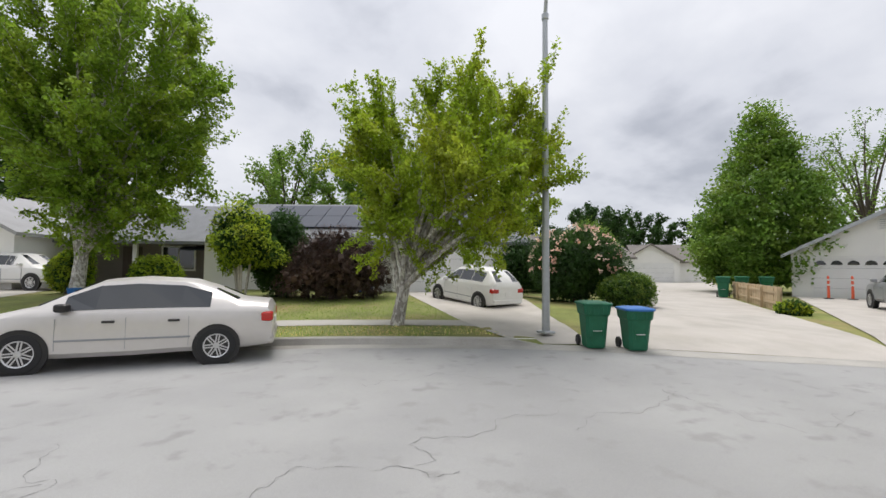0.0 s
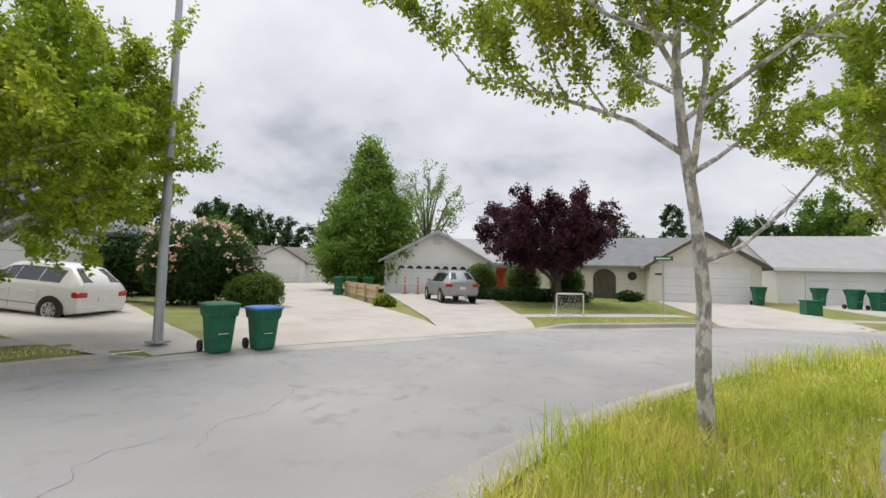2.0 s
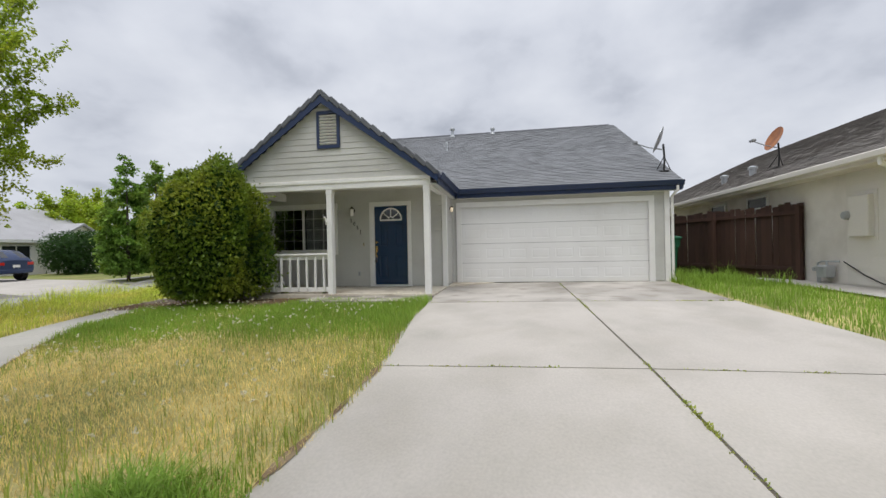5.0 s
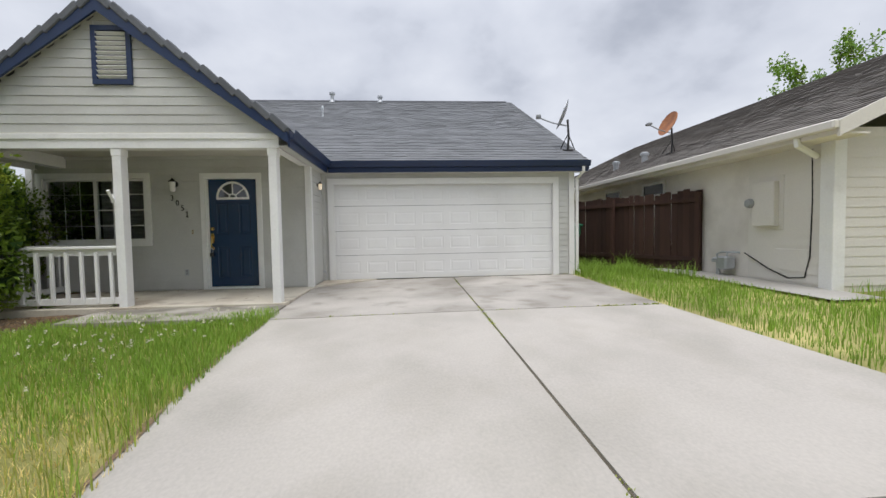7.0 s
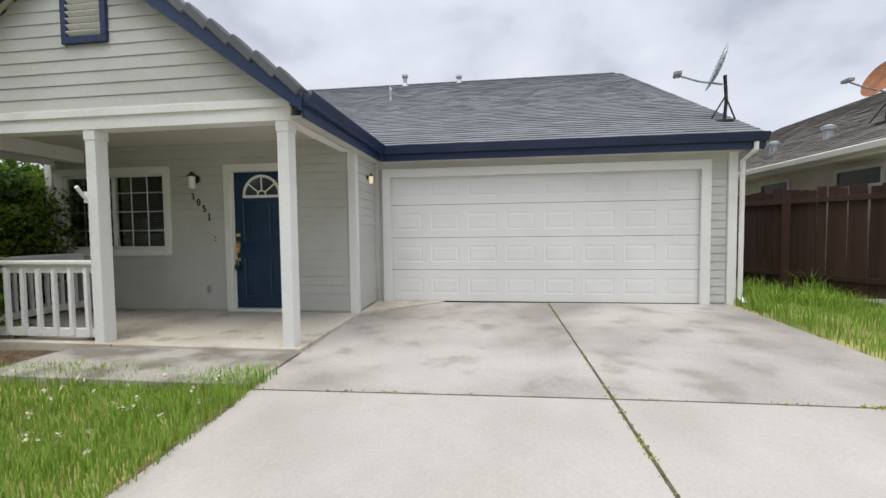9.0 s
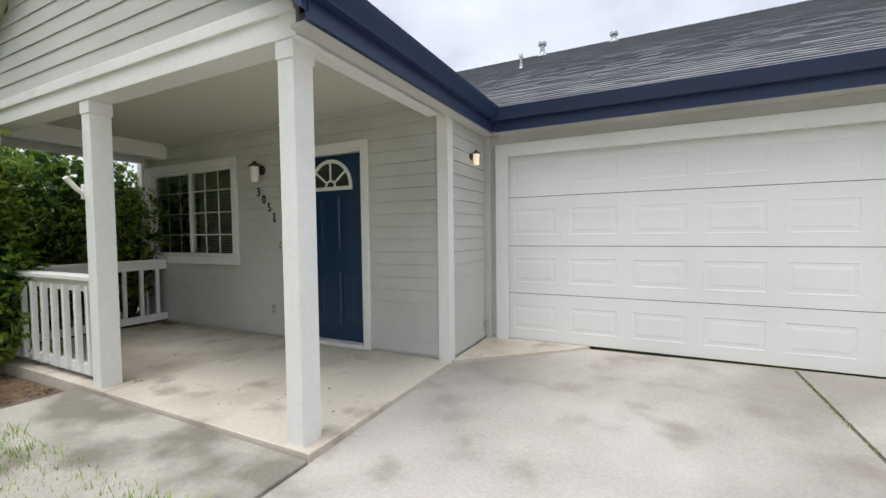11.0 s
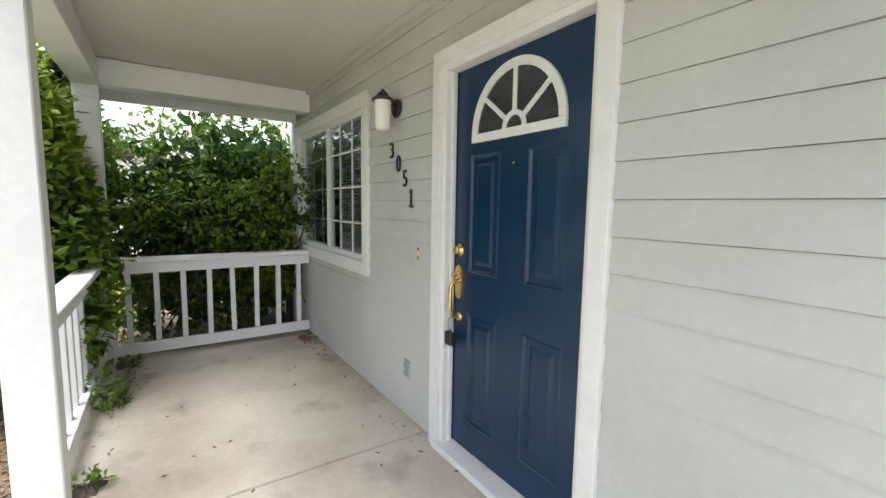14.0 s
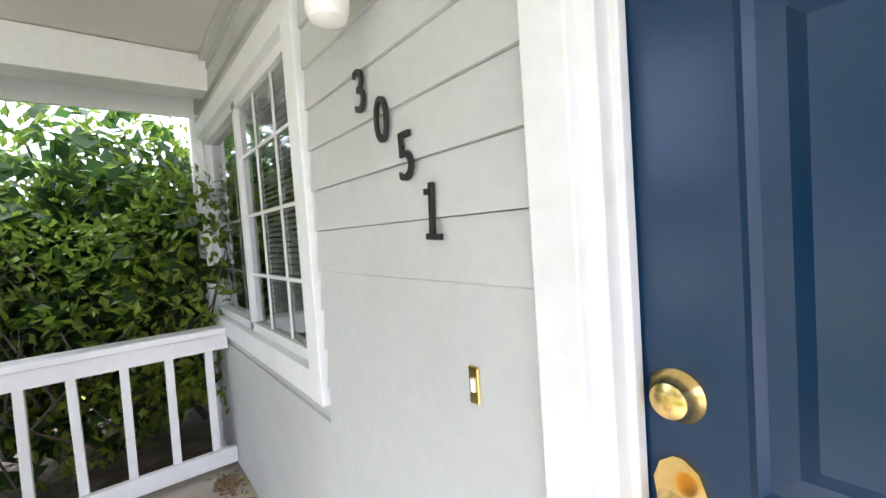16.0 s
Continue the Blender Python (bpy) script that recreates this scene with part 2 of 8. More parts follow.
BARK = mat("grey_bark", (0.34, 0.315, 0.285), 0.95, 0.3, 5, 60, 0.012, tint=(0.62, 0.60, 0.57), tint_scale=13, tint_lo=0.47, tint_hi=0.54, tint2=(0.22, 0.195, 0.17), tint2_scale=14, tint2_lo=0.55, tint2_hi=0.68, stretch=(1, 1, 0.5))
BARK_PALE = mat("pale_bark", (0.50, 0.46, 0.40), 0.95, 0.2, 5, 60, 0.008)
# stucco darkened to taupe, so the colour itself carries the porch shade
PORCH_SHADE = mat("porch_shade_siding", (0.20, 0.175, 0.155), 0.8, 0.1, 1.0, 40)
BARK_DARK = mat("dark_bark", (0.105, 0.085, 0.07), 0.95, 0.25, 4, 45, 0.012, stretch=(1, 1, 0.35))


def leaf_mat(name, col, tint=None, sub=0.48, rough=0.5):
    return mat(name, col, rough, 0.28, 0.8, 4, island=0.4, sub=sub, tint=tint, tint_scale=0.7, spec=0.35)


LEAF_LIME = leaf_mat("lime_leaf", (0.31, 0.43, 0.035), (0.43, 0.50, 0.045))
LEAF_GINKGO = leaf_mat("bright_leaf", (0.31, 0.42, 0.04), (0.44, 0.48, 0.05))
LEAF_MID = leaf_mat("green_leaf", (0.16, 0.285, 0.045), (0.23, 0.34, 0.05))
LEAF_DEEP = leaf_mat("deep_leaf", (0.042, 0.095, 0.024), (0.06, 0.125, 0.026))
LEAF_SHRUB = leaf_mat("glossy_shrub_leaf", (0.11, 0.20, 0.026), (0.23, 0.30, 0.04), 0.36, 0.33)
LEAF_PURPLE = leaf_mat("plum_leaf", (0.065, 0.018, 0.032), (0.095, 0.03, 0.045), 0.3)
LEAF_BROWN = leaf_mat("dry_twig_leaf", (0.085, 0.055, 0.045), (0.12, 0.075, 0.055), 0.1)
LEAF_TALL = leaf_mat("tall_tree_leaf", (0.21, 0.34, 0.033), (0.29, 0.40, 0.04))
PETAL = leaf_mat("pale_rose_petal", (0.80, 0.50, 0.40), (0.85, 0.72, 0.58), 0.3)
LEAF_HEDGE = leaf_mat("hedge_leaf", (0.17, 0.265, 0.033), (0.35, 0.40, 0.05), 0.46, 0.35)
EDGE_DIRT = mat("edge_dirt", (0.20, 0.135, 0.08), 0.95, 0.3, 4, 60, 0.01, tint=(0.30, 0.23, 0.14), tint_scale=5)
LITTER = leaf_mat("leaf_litter", (0.20, 0.12, 0.06), (0.33, 0.24, 0.14), 0.1, 0.8)


# ---------------------------------------------------------------- mesh helpers
class Shape:
    """Vertices and faces gathered for one mesh."""

    def __init__(self):
        self.v, self.f = [], []

    def add(self, verts, faces):
        n = len(self.v)
        self.v += [tuple(p) for p in verts]
        self.f += [tuple(i + n for i in f) for f in faces]
        return self

    def box(self, x0, y0, z0, x1, y1, z1, m=None, c=0.0):
        """A box; with c its four upright and eight level edges lose a corner of that size."""
        if c:
            vs, fs = [], []
            for z, k in ((z0, c), (z0 + c, 0), (z1 - c, 0), (z1, c)):
                a, b, d, e = x0 + k, x1 - k, y0 + k, y1 - k
                vs += [(a + c, d, z), (b - c, d, z), (b, d + c, z), (b, e - c, z), (b - c, e, z), (a + c, e, z), (a, e - c, z), (a, d + c, z)]
            for r in range(3):
                for i in range(8):
                    j = (i + 1) % 8
                    fs.append((r * 8 + i, r * 8 + j, r * 8 + 8 + j, r * 8 + 8 + i))
            fs += [tuple(range(7, -1, -1)), tuple(range(24, 32))]
        else:
            vs = [(x0, y0, z0), (x1, y0, z0), (x1, y1, z0), (x0, y1, z0), (x0, y0, z1), (x1, y0, z1), (x1, y1, z1), (x0, y1, z1)]
            fs = [(0, 3, 2, 1), (4, 5, 6, 7), (0, 1, 5, 4), (1, 2, 6, 5), (2, 3, 7, 6), (3, 0, 4, 7)]
        if m is not None:
            vs = [m @ Vector(p) for p in vs]
        return self.add(vs, fs)

    def prism(self, outline, d, m=None):
        """A flat outline of (x, z), drawn out along y from 0 to d."""
        n = len(outline)
        vs = [Vector((x, 0, z)) for x, z in outline] + [Vector((x, d, z)) for x, z in outline]
        if m is not None:
            vs = [m @ p for p in vs]
        fs = [tuple(range(n)), tuple(range(2 * n - 1, n - 1, -1))] + [(i, i + n, (i + 1) % n + n, (i + 1) % n) for i in range(n)]
        return self.add(vs, fs)

    def tube(self, pts, radii, n=8, cap=True):
        pts = [Vector(p) for p in pts]
        rings = []
        for i, p in enumerate(pts):
            d = (pts[min(i + 1, len(pts) - 1)] - pts[max(i - 1, 0)]).normalized()
            a = d.orthogonal().normalized() if i == 0 else (a - d * a.dot(d)).normalized()
            b = d.cross(a)
            r = radii[i] if isinstance(radii, (list, tuple)) else radii
            rings += [p + (a * math.cos(t) + b * math.sin(t)) * r for t in (2 * math.pi * k / n for k in range(n))]
        fs = [(r * n + k, r * n + (k + 1) % n, r * n + n + (k + 1) % n, r * n + n + k) for r in range(len(pts) - 1) for k in range(n)]
        if cap:
            fs += [tuple(range(n - 1, -1, -1)), tuple(range((len(pts) - 1) * n, len(pts) * n))]
        return self.add(rings, fs)

    def lathe(self, profile, n=20, m=None):
        """A profile of (radius, z) turned about the z axis."""
        vs = [Vector((r * math.cos(2 * math.pi * k / n), r * math.sin(2 * math.pi * k / n), z)) for r, z in profile for k in range(n)]
        if m is not None:
            vs = [m @ p for p in vs]
        fs = [(i * n + k, i * n + (k + 1) % n, i * n + n + (k + 1) % n, i * n + n + k) for i in range(len(profile) - 1) for k in range(n)]
        fs += [tuple(range(n - 1, -1, -1)), tuple(range((len(profile) - 1) * n, len(profile) * n))]
        return self.add(vs, fs)

    def mesh(self, name, material, smooth=False):
        me = bpy.data.meshes.new(name)
        me.from_pydata(self.v, [], self.f)
        me.materials.append(material)
        if smooth:
            me.shade_smooth()
        me.update()
        return me


def part(name, shape, material, parent=None, label="", smooth=False, bevel=0.0):
    """One mesh object, under a thing or under a part of one."""
    ob = new(name, shape.mesh(name, material, smooth))
    if smooth:
        ob.data.set_sharp_from_angle(angle=radians(38))
    if bevel:
        bv = ob.modifiers.new("edge", "BEVEL")
        bv.width, bv.segments, bv.limit_method, bv.angle_limit = bevel, 2, "ANGLE", radians(40)
    if parent is not None:
        ob.parent = parent
    return tagged(ob, label) if label else ob


def piece(name, me, parent, m):
    """One more object on a shared mesh, as a part."""
    ob = new(name, me)
    ob.parent = parent
    ob.matrix_basis = m
    return ob


def thing(name, label, category, m=None, group="", kind=""):
    ob = new(name)
    ob.empty_display_size = 0.2
    if m is not None:
        ob.matrix_basis = m
    return tagged(ob, label, category, group, kind)


def single(name, shape, material, label, category, group="", kind="", m=None, smooth=False, bevel=0.0):
    ob = part(name, shape, material, None, "", smooth, bevel)
    if m is not None:
        ob.matrix_basis = m
    return tagged(ob, label, category, group, kind)


def place(x, y, z, rz=0, s=1.0):
    return Matrix.Translation((x, y, z)) @ Matrix.Rotation(radians(rz), 4, "Z") @ Matrix.Scale(s, 4)


def np_mesh(name, verts, per, material, smooth=False):
    """A mesh of separate polygons with `per` corners each, from an array of their corners."""
    v = np.asarray(verts, np.float32).reshape(-1, 3)
    n = len(v) // per
    me = bpy.data.meshes.new(name)
    me.vertices.add(len(v)); me.vertices.foreach_set("co", v.ravel())
    me.loops.add(len(v)); me.loops.foreach_set("vertex_index", np.arange(len(v), dtype=np.int32))
    me.polygons.add(n); me.polygons.foreach_set("loop_start", np.arange(0, len(v), per, dtype=np.int32))
    me.materials.append(material)
    me.update(calc_edges=True)
    return me


def leaves(points, size, rng, aspect=0.6, droop=0.2, outward=None, fold=True):
    """Folded leaves, two quads sharing a rib, one at each point. Returns their corners, four to a face."""
    n = len(points)
    d = rng.normal(size=(n, 3)); d[:, 2] -= droop
    if outward is not None:
        d += outward * 1.2
    d /= np.linalg.norm(d, axis=1, keepdims=True) + 1e-9
    up = rng.normal(size=(n, 3)) * 0.7; up[:, 2] += 1.0
    w = np.cross(d, up); w /= np.linalg.norm(w, axis=1, keepdims=True) + 1e-9
    nrm = np.cross(w, d)
    s = (size * rng.uniform(0.65, 1.3, n))[:, None]
    tip, rib, base = points + d * s, points + d * s * 0.45 - nrm * s * 0.06, points
    l, r = points + d * s * 0.5 + w * s * aspect * 0.5 + nrm * s * 0.05, points + d * s * 0.5 - w * s * aspect * 0.5 + nrm * s * 0.05
    if not fold or size > 0.09:
        return np.stack([base, l, tip, r], 1)
    return np.concatenate([np.stack([base, l, tip, rib], 1), np.stack([base, rib, tip, r], 1)], 1).reshape(-1, 4, 3)


# ---------------------------------------------------------------- plan of street and lots
def spline(pts, n=12):
    p = np.array([pts[0]] + list(pts) + [pts[-1]], float)
    out = []
    for i in range(1, len(p) - 2):
        for t in np.linspace(0, 1, n, endpoint=False):
            a, b, c, d = p[i - 1], p[i], p[i + 1], p[i + 2]
            out.append(0.5 * (2 * b + (c - a) * t + (2 * a - 5 * b + 4 * c - d) * t * t + (3 * b - a - 3 * c + d) * t ** 3))
    return np.array(out + [p[-2]])


NEAR = spline([(60, -19.5), (34, -17), (18, -15.4), (9, -14.6), (4.5, -14.2), (1.6, -13.85), (-0.4, -13.25), (-1.7, -12.68), (-3.1, -11.85),
               (-4.9, -10.5), (-6.9, -8.5), (-9.0, -5.9), (-10.7, -2.5), (-11.9, 2.5), (-12.5, 9), (-12.8, 18), (-13, 60)])
FAR = spline([(60, -29), (30, -25), (14, -23.2), (6, -22.6), (1.3, -21.75), (-1.7, -20.6), (-4.4, -19.1), (-6.7, -17.1), (-9.2, -14.95),
              (-11.5, -12.7), (-13.0, -10), (-14.4, -7.4), (-15.3, -2.5), (-16, 4.5), (-16.6, 14), (-17, 60)])
ROAD_Z, LOT_Z = -0.47, -0.32
CENTRE = np.array((3.0, 4.0))


def off_line(line, x, y):
    """Least distance from (x, y) to a line."""
    p = np.stack([np.ravel(x), np.ravel(y)], 1).astype(float)
    a, b = line[:-1], line[1:]
    d = b - a
    best = np.full(len(p), 1e9)
    for i in range(len(a)):
        t = np.clip(((p - a[i]) @ d[i]) / (d[i] @ d[i] + 1e-12), 0, 1)
        best = np.minimum(best, np.linalg.norm(p - a[i] - t[:, None] * d[i], axis=1))
    return best.reshape(np.shape(x))


def near_z(x, y):
    return np.interp(off_line(NEAR, x, y), [0, 1, 2.9, 4.7, 6.4, 10.2, 13], [LOT_Z, -0.31, -0.26, -0.18, -0.11, -0.04, -0.012])


def ramp01(v, a, b):
    return np.clip((v - a) / (b - a), 0, 1)


def far_low(x, y):
    """1 where the far kerb is dropped for a driveway."""
    west = np.where(np.asarray(x) < -12, 1.0, 0.0)
    drops = (np.minimum(ramp01(x, -3.3, -3.9), ramp01(x, -11.9, -11.2)), west * np.minimum(ramp01(y, -7.6, -6.8), ramp01(y, -1.4, -2.2)),
             west * np.minimum(ramp01(y, 0.2, 1.0), ramp01(y, 6.2, 5.4)), np.minimum(ramp01(x, 8.6, 9.2), ramp01(x, 15.6, 15.0)))
    return np.maximum.reduce(drops)


def far_z(x, y):
    d = off_line(FAR, x, y)
    rise = np.interp(d, [3.0, 9.0], [0, 0.33]) * np.interp(x, [-12, -8], [0, 1])
    z = np.interp(d, [0, 1, 3, 14, 40], [LOT_Z, -0.31, -0.30, -0.24, -0.2]) + rise
    return np.where(d < 2.2, z + far_low(x, y) * (np.interp(d, [0, 2.2], [ROAD_Z - 0.012 - LOT_Z, 0])), z)


def sheet(zfun, corners, nu, nv, lift=0.0):
    """A patch laid over the ground between four corners, going round."""
    a, b, c, d = [np.array(p, float) for p in corners]
    u, v = np.meshgrid(np.linspace(0, 1, nu + 1), np.linspace(0, 1, nv + 1), indexing="ij")
    p = ((1 - u) * (1 - v))[..., None] * a + (u * (1 - v))[..., None] * b + (u * v)[..., None] * c + ((1 - u) * v)[..., None] * d
    z = zfun(p[..., 0], p[..., 1]) + lift
    s = Shape()
    s.v = [(float(q[0]), float(q[1]), float(h)) for q, h in zip(p.reshape(-1, 2), z.ravel())]
    k = nv + 1
    s.f = [(i * k + j, i * k + k + j, i * k + k + j + 1, i * k + j + 1) for i in range(nu) for j in range(nv)]
    n = (Vector(s.v[s.f[0][1]]) - Vector(s.v[s.f[0][0]])).cross(Vector(s.v[s.f[0][3]]) - Vector(s.v[s.f[0][0]]))
    if n.z < 0:
        s.f = [f[::-1] for f in s.f]
    return s


def fan(line, zfun, scales):
    """A sheet between a line and the same line drawn towards or away from the plan's centre."""
    s = Shape()
    for k in scales:
        p = CENTRE + (line - CENTRE) * k
        s.v += [(float(a), float(b), float(c)) for (a, b), c in zip(p, zfun(p[:, 0], p[:, 1]))]
    n = len(line)
    s.f = [(r * n + i, r * n + i + 1, r * n + n + i + 1, r * n + n + i) for r in range(len(scales) - 1) for i in range(n - 1)]
    if (Vector(s.v[s.f[0][1]]) - Vector(s.v[s.f[0][0]])).cross(Vector(s.v[s.f[0][3]]) - Vector(s.v[s.f[0][0]])).z < 0:
        s.f = [f[::-1] for f in s.f]
    return s


def in_poly(x, y, poly):
    inside = np.zeros(np.shape(x), bool)
    for (x0, y0), (x1, y1) in zip(poly, poly[1:] + poly[:1]):
        hit = ((y0 > y) != (y1 > y)) & (x < (x1 - x0) * (y - y0) / (y1 - y0 + 1e-12) + x0)
        inside ^= hit
    return inside

# ---------------------------------------------------------------- ground, road, kerbs
g = Shape()
for k in range(48):
    a0, a1 = 2 * math.pi * k / 48, 2 * math.pi * (k + 1) / 48
    g.add([(0, 0, -0.62), (900 * math.cos(a0), 900 * math.sin(a0), -0.62), (900 * math.cos(a1), 900 * math.sin(a1), -0.62)], [(0, 1, 2)])
single("ground", g, FARTURF, "open ground reaching to the horizon", "ground", kind="structure")


def ribbon(a, b, z):
    s = Shape()
    n = len(a)
    s.v = [(float(p[0]), float(p[1]), z) for p in a] + [(float(p[0]), float(p[1]), z) for p in b]
    s.f = [(i, i + 1, n + i + 1, n + i) for i in range(n - 1)]
    if (Vector(s.v[1]) - Vector(s.v[0])).cross(Vector(s.v[n]) - Vector(s.v[0])).z < 0:
        s.f = [f[::-1] for f in s.f]
    return s


def resample(line, n):
    d = np.r_[0, np.cumsum(np.linalg.norm(np.diff(line, axis=0), axis=1))]
    t = np.linspace(0, d[-1], n)
    return np.stack([np.interp(t, d, line[:, i]) for i in (0, 1)], 1)


road = single("road", ribbon(resample(NEAR, 160), resample(FAR, 160), ROAD_Z), ASPHALT, "worn grey asphalt street with hairline cracks", "road", kind="structure")

# hairline cracks in the asphalt
rng = np.random.default_rng(5)
for x, y, heading, length in ((4.4, -15.8, 195, 4.5), (2.6, -15.2, 170, 3.2), (0.6, -15.6, 205, 3.0), (3.4, -17.4, 100, 3.2), (-1.2, -15.6, 150, 2.6), (-3.6, -14.6, 140, 3.4), (5.2, -17.6, 185, 3.0), (0.4, -18.2, 160, 2.8), (-3.4, -16.2, 60, 2.0)):
    s, h = Shape(), radians(heading)
    pts = [np.array((x, y))]
    while len(pts) * 0.07 < length:
        h += rng.normal() * 0.75
        h += (radians(heading) - h) * 0.25
        pts.append(pts[-1] + 0.07 * np.array((math.cos(h), math.sin(h))))
    for i, (p, q) in enumerate(zip(pts, pts[1:])):
        d = (q - p) / np.linalg.norm(q - p)
        w = np.array((-d[1], d[0])) * rng.uniform(0.0006, 0.0042)
        s.add([(*(p - w), ROAD_Z + 0.004), (*(q - w), ROAD_Z + 0.004), (*(q + w), ROAD_Z + 0.004), (*(p + w), ROAD_Z + 0.004)], [(0, 1, 2, 3)])
    part("crack", s, CRACK, road)


def kerb(line, side, low, name, label):
    """Gutter and kerb swept along a line. low(x, y): 1 where the kerb is dropped for a driveway. side: +1 where the lot is to the left."""
    line = resample(line, 420)
    d = np.gradient(line, axis=0); d /= np.linalg.norm(d, axis=1, keepdims=True)
    nrm = np.stack([-d[:, 1], d[:, 0]], 1) * side
    s = Shape()
    prof = ((-0.42, 0.004), (-0.06, 0.008), (-0.045, 0.03), (-0.02, 0.135), (0.005, 0.152), (0.14, 0.156), (0.145, 0.12))
    for p, q in zip(line, nrm):
        k = low(p[0], p[1])
        for o, z in prof:
            s.v.append((float(p[0] + q[0] * o), float(p[1] + q[1] * o), ROAD_Z + z * (1 - k) + k * min(z, 0.012 + max(o, 0) * 0.05)))
    m = len(prof)
    s.f = [(i * m + j, i * m + m + j, i * m + m + j + 1, i * m + j + 1) if side < 0 else (i * m + j, i * m + j + 1, i * m + m + j + 1, i * m + m + j) for i in range(len(line) - 1) for j in range(m - 1)]
    return single(name, s, CURB, label, "kerb", kind="structure", smooth=True)


kerb(NEAR, -1, lambda x, y: min(ramp01(x, -0.9, 0.0), ramp01(x, 6.6, 5.8)) if y < -8 else 0.0, "curb_near", "pale concrete kerb and gutter beside the long grass")
kerb(FAR, 1, far_low,
     "curb_far", "pale concrete kerb and gutter across the street")

# the lot in front of the house, and the lots across the street
def lot_z(x, y):
    z = near_z(x, y)
    return np.where((x > -0.6) & (x < 6.1) & (y < -10.5), np.minimum(z, drive_z(x, y) - 0.04), z)


def drive_z(x, y):
    z = near_z(x, y)
    d = off_line(NEAR, x, y)
    return np.where(d < 2.4, np.interp(d, [0.1, 2.4], [ROAD_Z + 0.014, -0.28]), z)


lot = single("lot_ground", fan(resample(NEAR, 420), lot_z, [1 - 0.012 * 1.0, 0.97, 0.94, 0.91, 0.88, 0.84, 0.8, 0.75, 0.7, 0.62, 0.54, 0.45, 0.35, 0.2, 0.02]), TURF, "front lawn soil with thin turf, partly dry", "lawn", kind="structure")
single("far_lots_ground", fan(resample(FAR, 220), far_z, [1.004, 1.04, 1.08, 1.12, 1.18, 1.25, 1.35, 1.5, 1.8, 2.4, 3.5, 6.0]), FARTURF, "mown lawns of the lots across the street", "lawn", kind="structure")


# ---------------------------------------------------------------- driveway, walk and porch slab
def drive_left(y):
    return float(np.interp(y, [-13.4, -12.4, -11, -9.4, -8.5, -7.6, -6.7, -5.1, -3.7, -3.2, 0], [-0.75, -0.25, 0.22, 0.3, 0.34, 0.32, 0.2, 0.0, -0.06, -0.12, -0.12]))


driveway = thing("driveway", "pale concrete driveway in slabs with weedy joints", "driveway", kind="structure")
cuts = [-0.01, -3.7, -7.55, -10.95]
gap = 0.012
for (y1, y0) in zip(cuts, cuts[1:]):
    for side in (0, 1):
        rows = np.linspace(y0 + gap, y1 - gap if y1 < -0.1 else y1, 14)
        s = Shape()
        for y in rows:
            xa, xb = (drive_left(y), 2.655 - gap) if side == 0 else (2.655 + gap, float(np.interp(y, [-10.95, -4, 0], [5.2, 5.12, 5.3])))
            for x in np.linspace(xa, xb, 9):
                s.v.append((float(x), float(y), float(drive_z(x, y)) + 0.014))
        n = 9
        s.f = [(i * n + j, i * n + j + 1, i * n + n + j + 1, i * n + n + j) for i in range(len(rows) - 1) for j in range(n - 1)]
        rim = [j for j in range(n)] + [i * n + n - 1 for i in range(1, len(rows))] + [(len(rows) - 1) * n + j for j in range(n - 2, -1, -1)] + [i * n for i in range(len(rows) - 2, 0, -1)]
        base = len(s.v)
        s.v += [(s.v[i][0], s.v[i][1], s.v[i][2] - 0.1) for i in rim]
        s.f += [(rim[(k + 1) % len(rim)], rim[k], base + k, base + (k + 1) % len(rim)) for k in range(len(rim))]
        part("slab", s, CONCRETE if y1 < -0.1 else STAINED, driveway)
# apron down to the gutter
s = Shape()
rows = np.linspace(0, 1, 12)
for v in rows:
    for u in np.linspace(0, 1, 15):
        yb = -10.95 - gap
        xa = drive_left(yb - v * 2.4) if v < 1 else -0.75
        x = xa + u * (5.2 + v * 0.9 - xa)
        ye = float(np.interp(x, NEAR[::-1, 0], NEAR[::-1, 1])) + 0.08
        y = yb + v * (ye - yb)
        s.v.append((float(x), float(y), float(drive_z(x, y)) + 0.014))
s.f = [(i * 15 + j, i * 15 + 15 + j, i * 15 + 16 + j, i * 15 + j + 1) for i in range(11) for j in range(14)]
part("apron", s, CONCRETE, driveway)
# dark soil showing in the joints
s = Shape()
for x0, y0, x1, y1 in ((2.63, -10.95, 2.68, 0.0), (-0.05, -3.73, 5.1, -3.67), (0.32, -7.58, 5.15, -7.52), (0.25, -11.0, 5.2, -10.9)):
    s.add(sheet(drive_z, ((x0, y0), (x1, y0), (x1, y1), (x0, y1)), 24, 24, 0.005).v, sheet(drive_z, ((x0, y0), (x1, y0), (x1, y1), (x0, y1)), 24, 24).f)
part("joint_soil", s, JOINT, driveway)

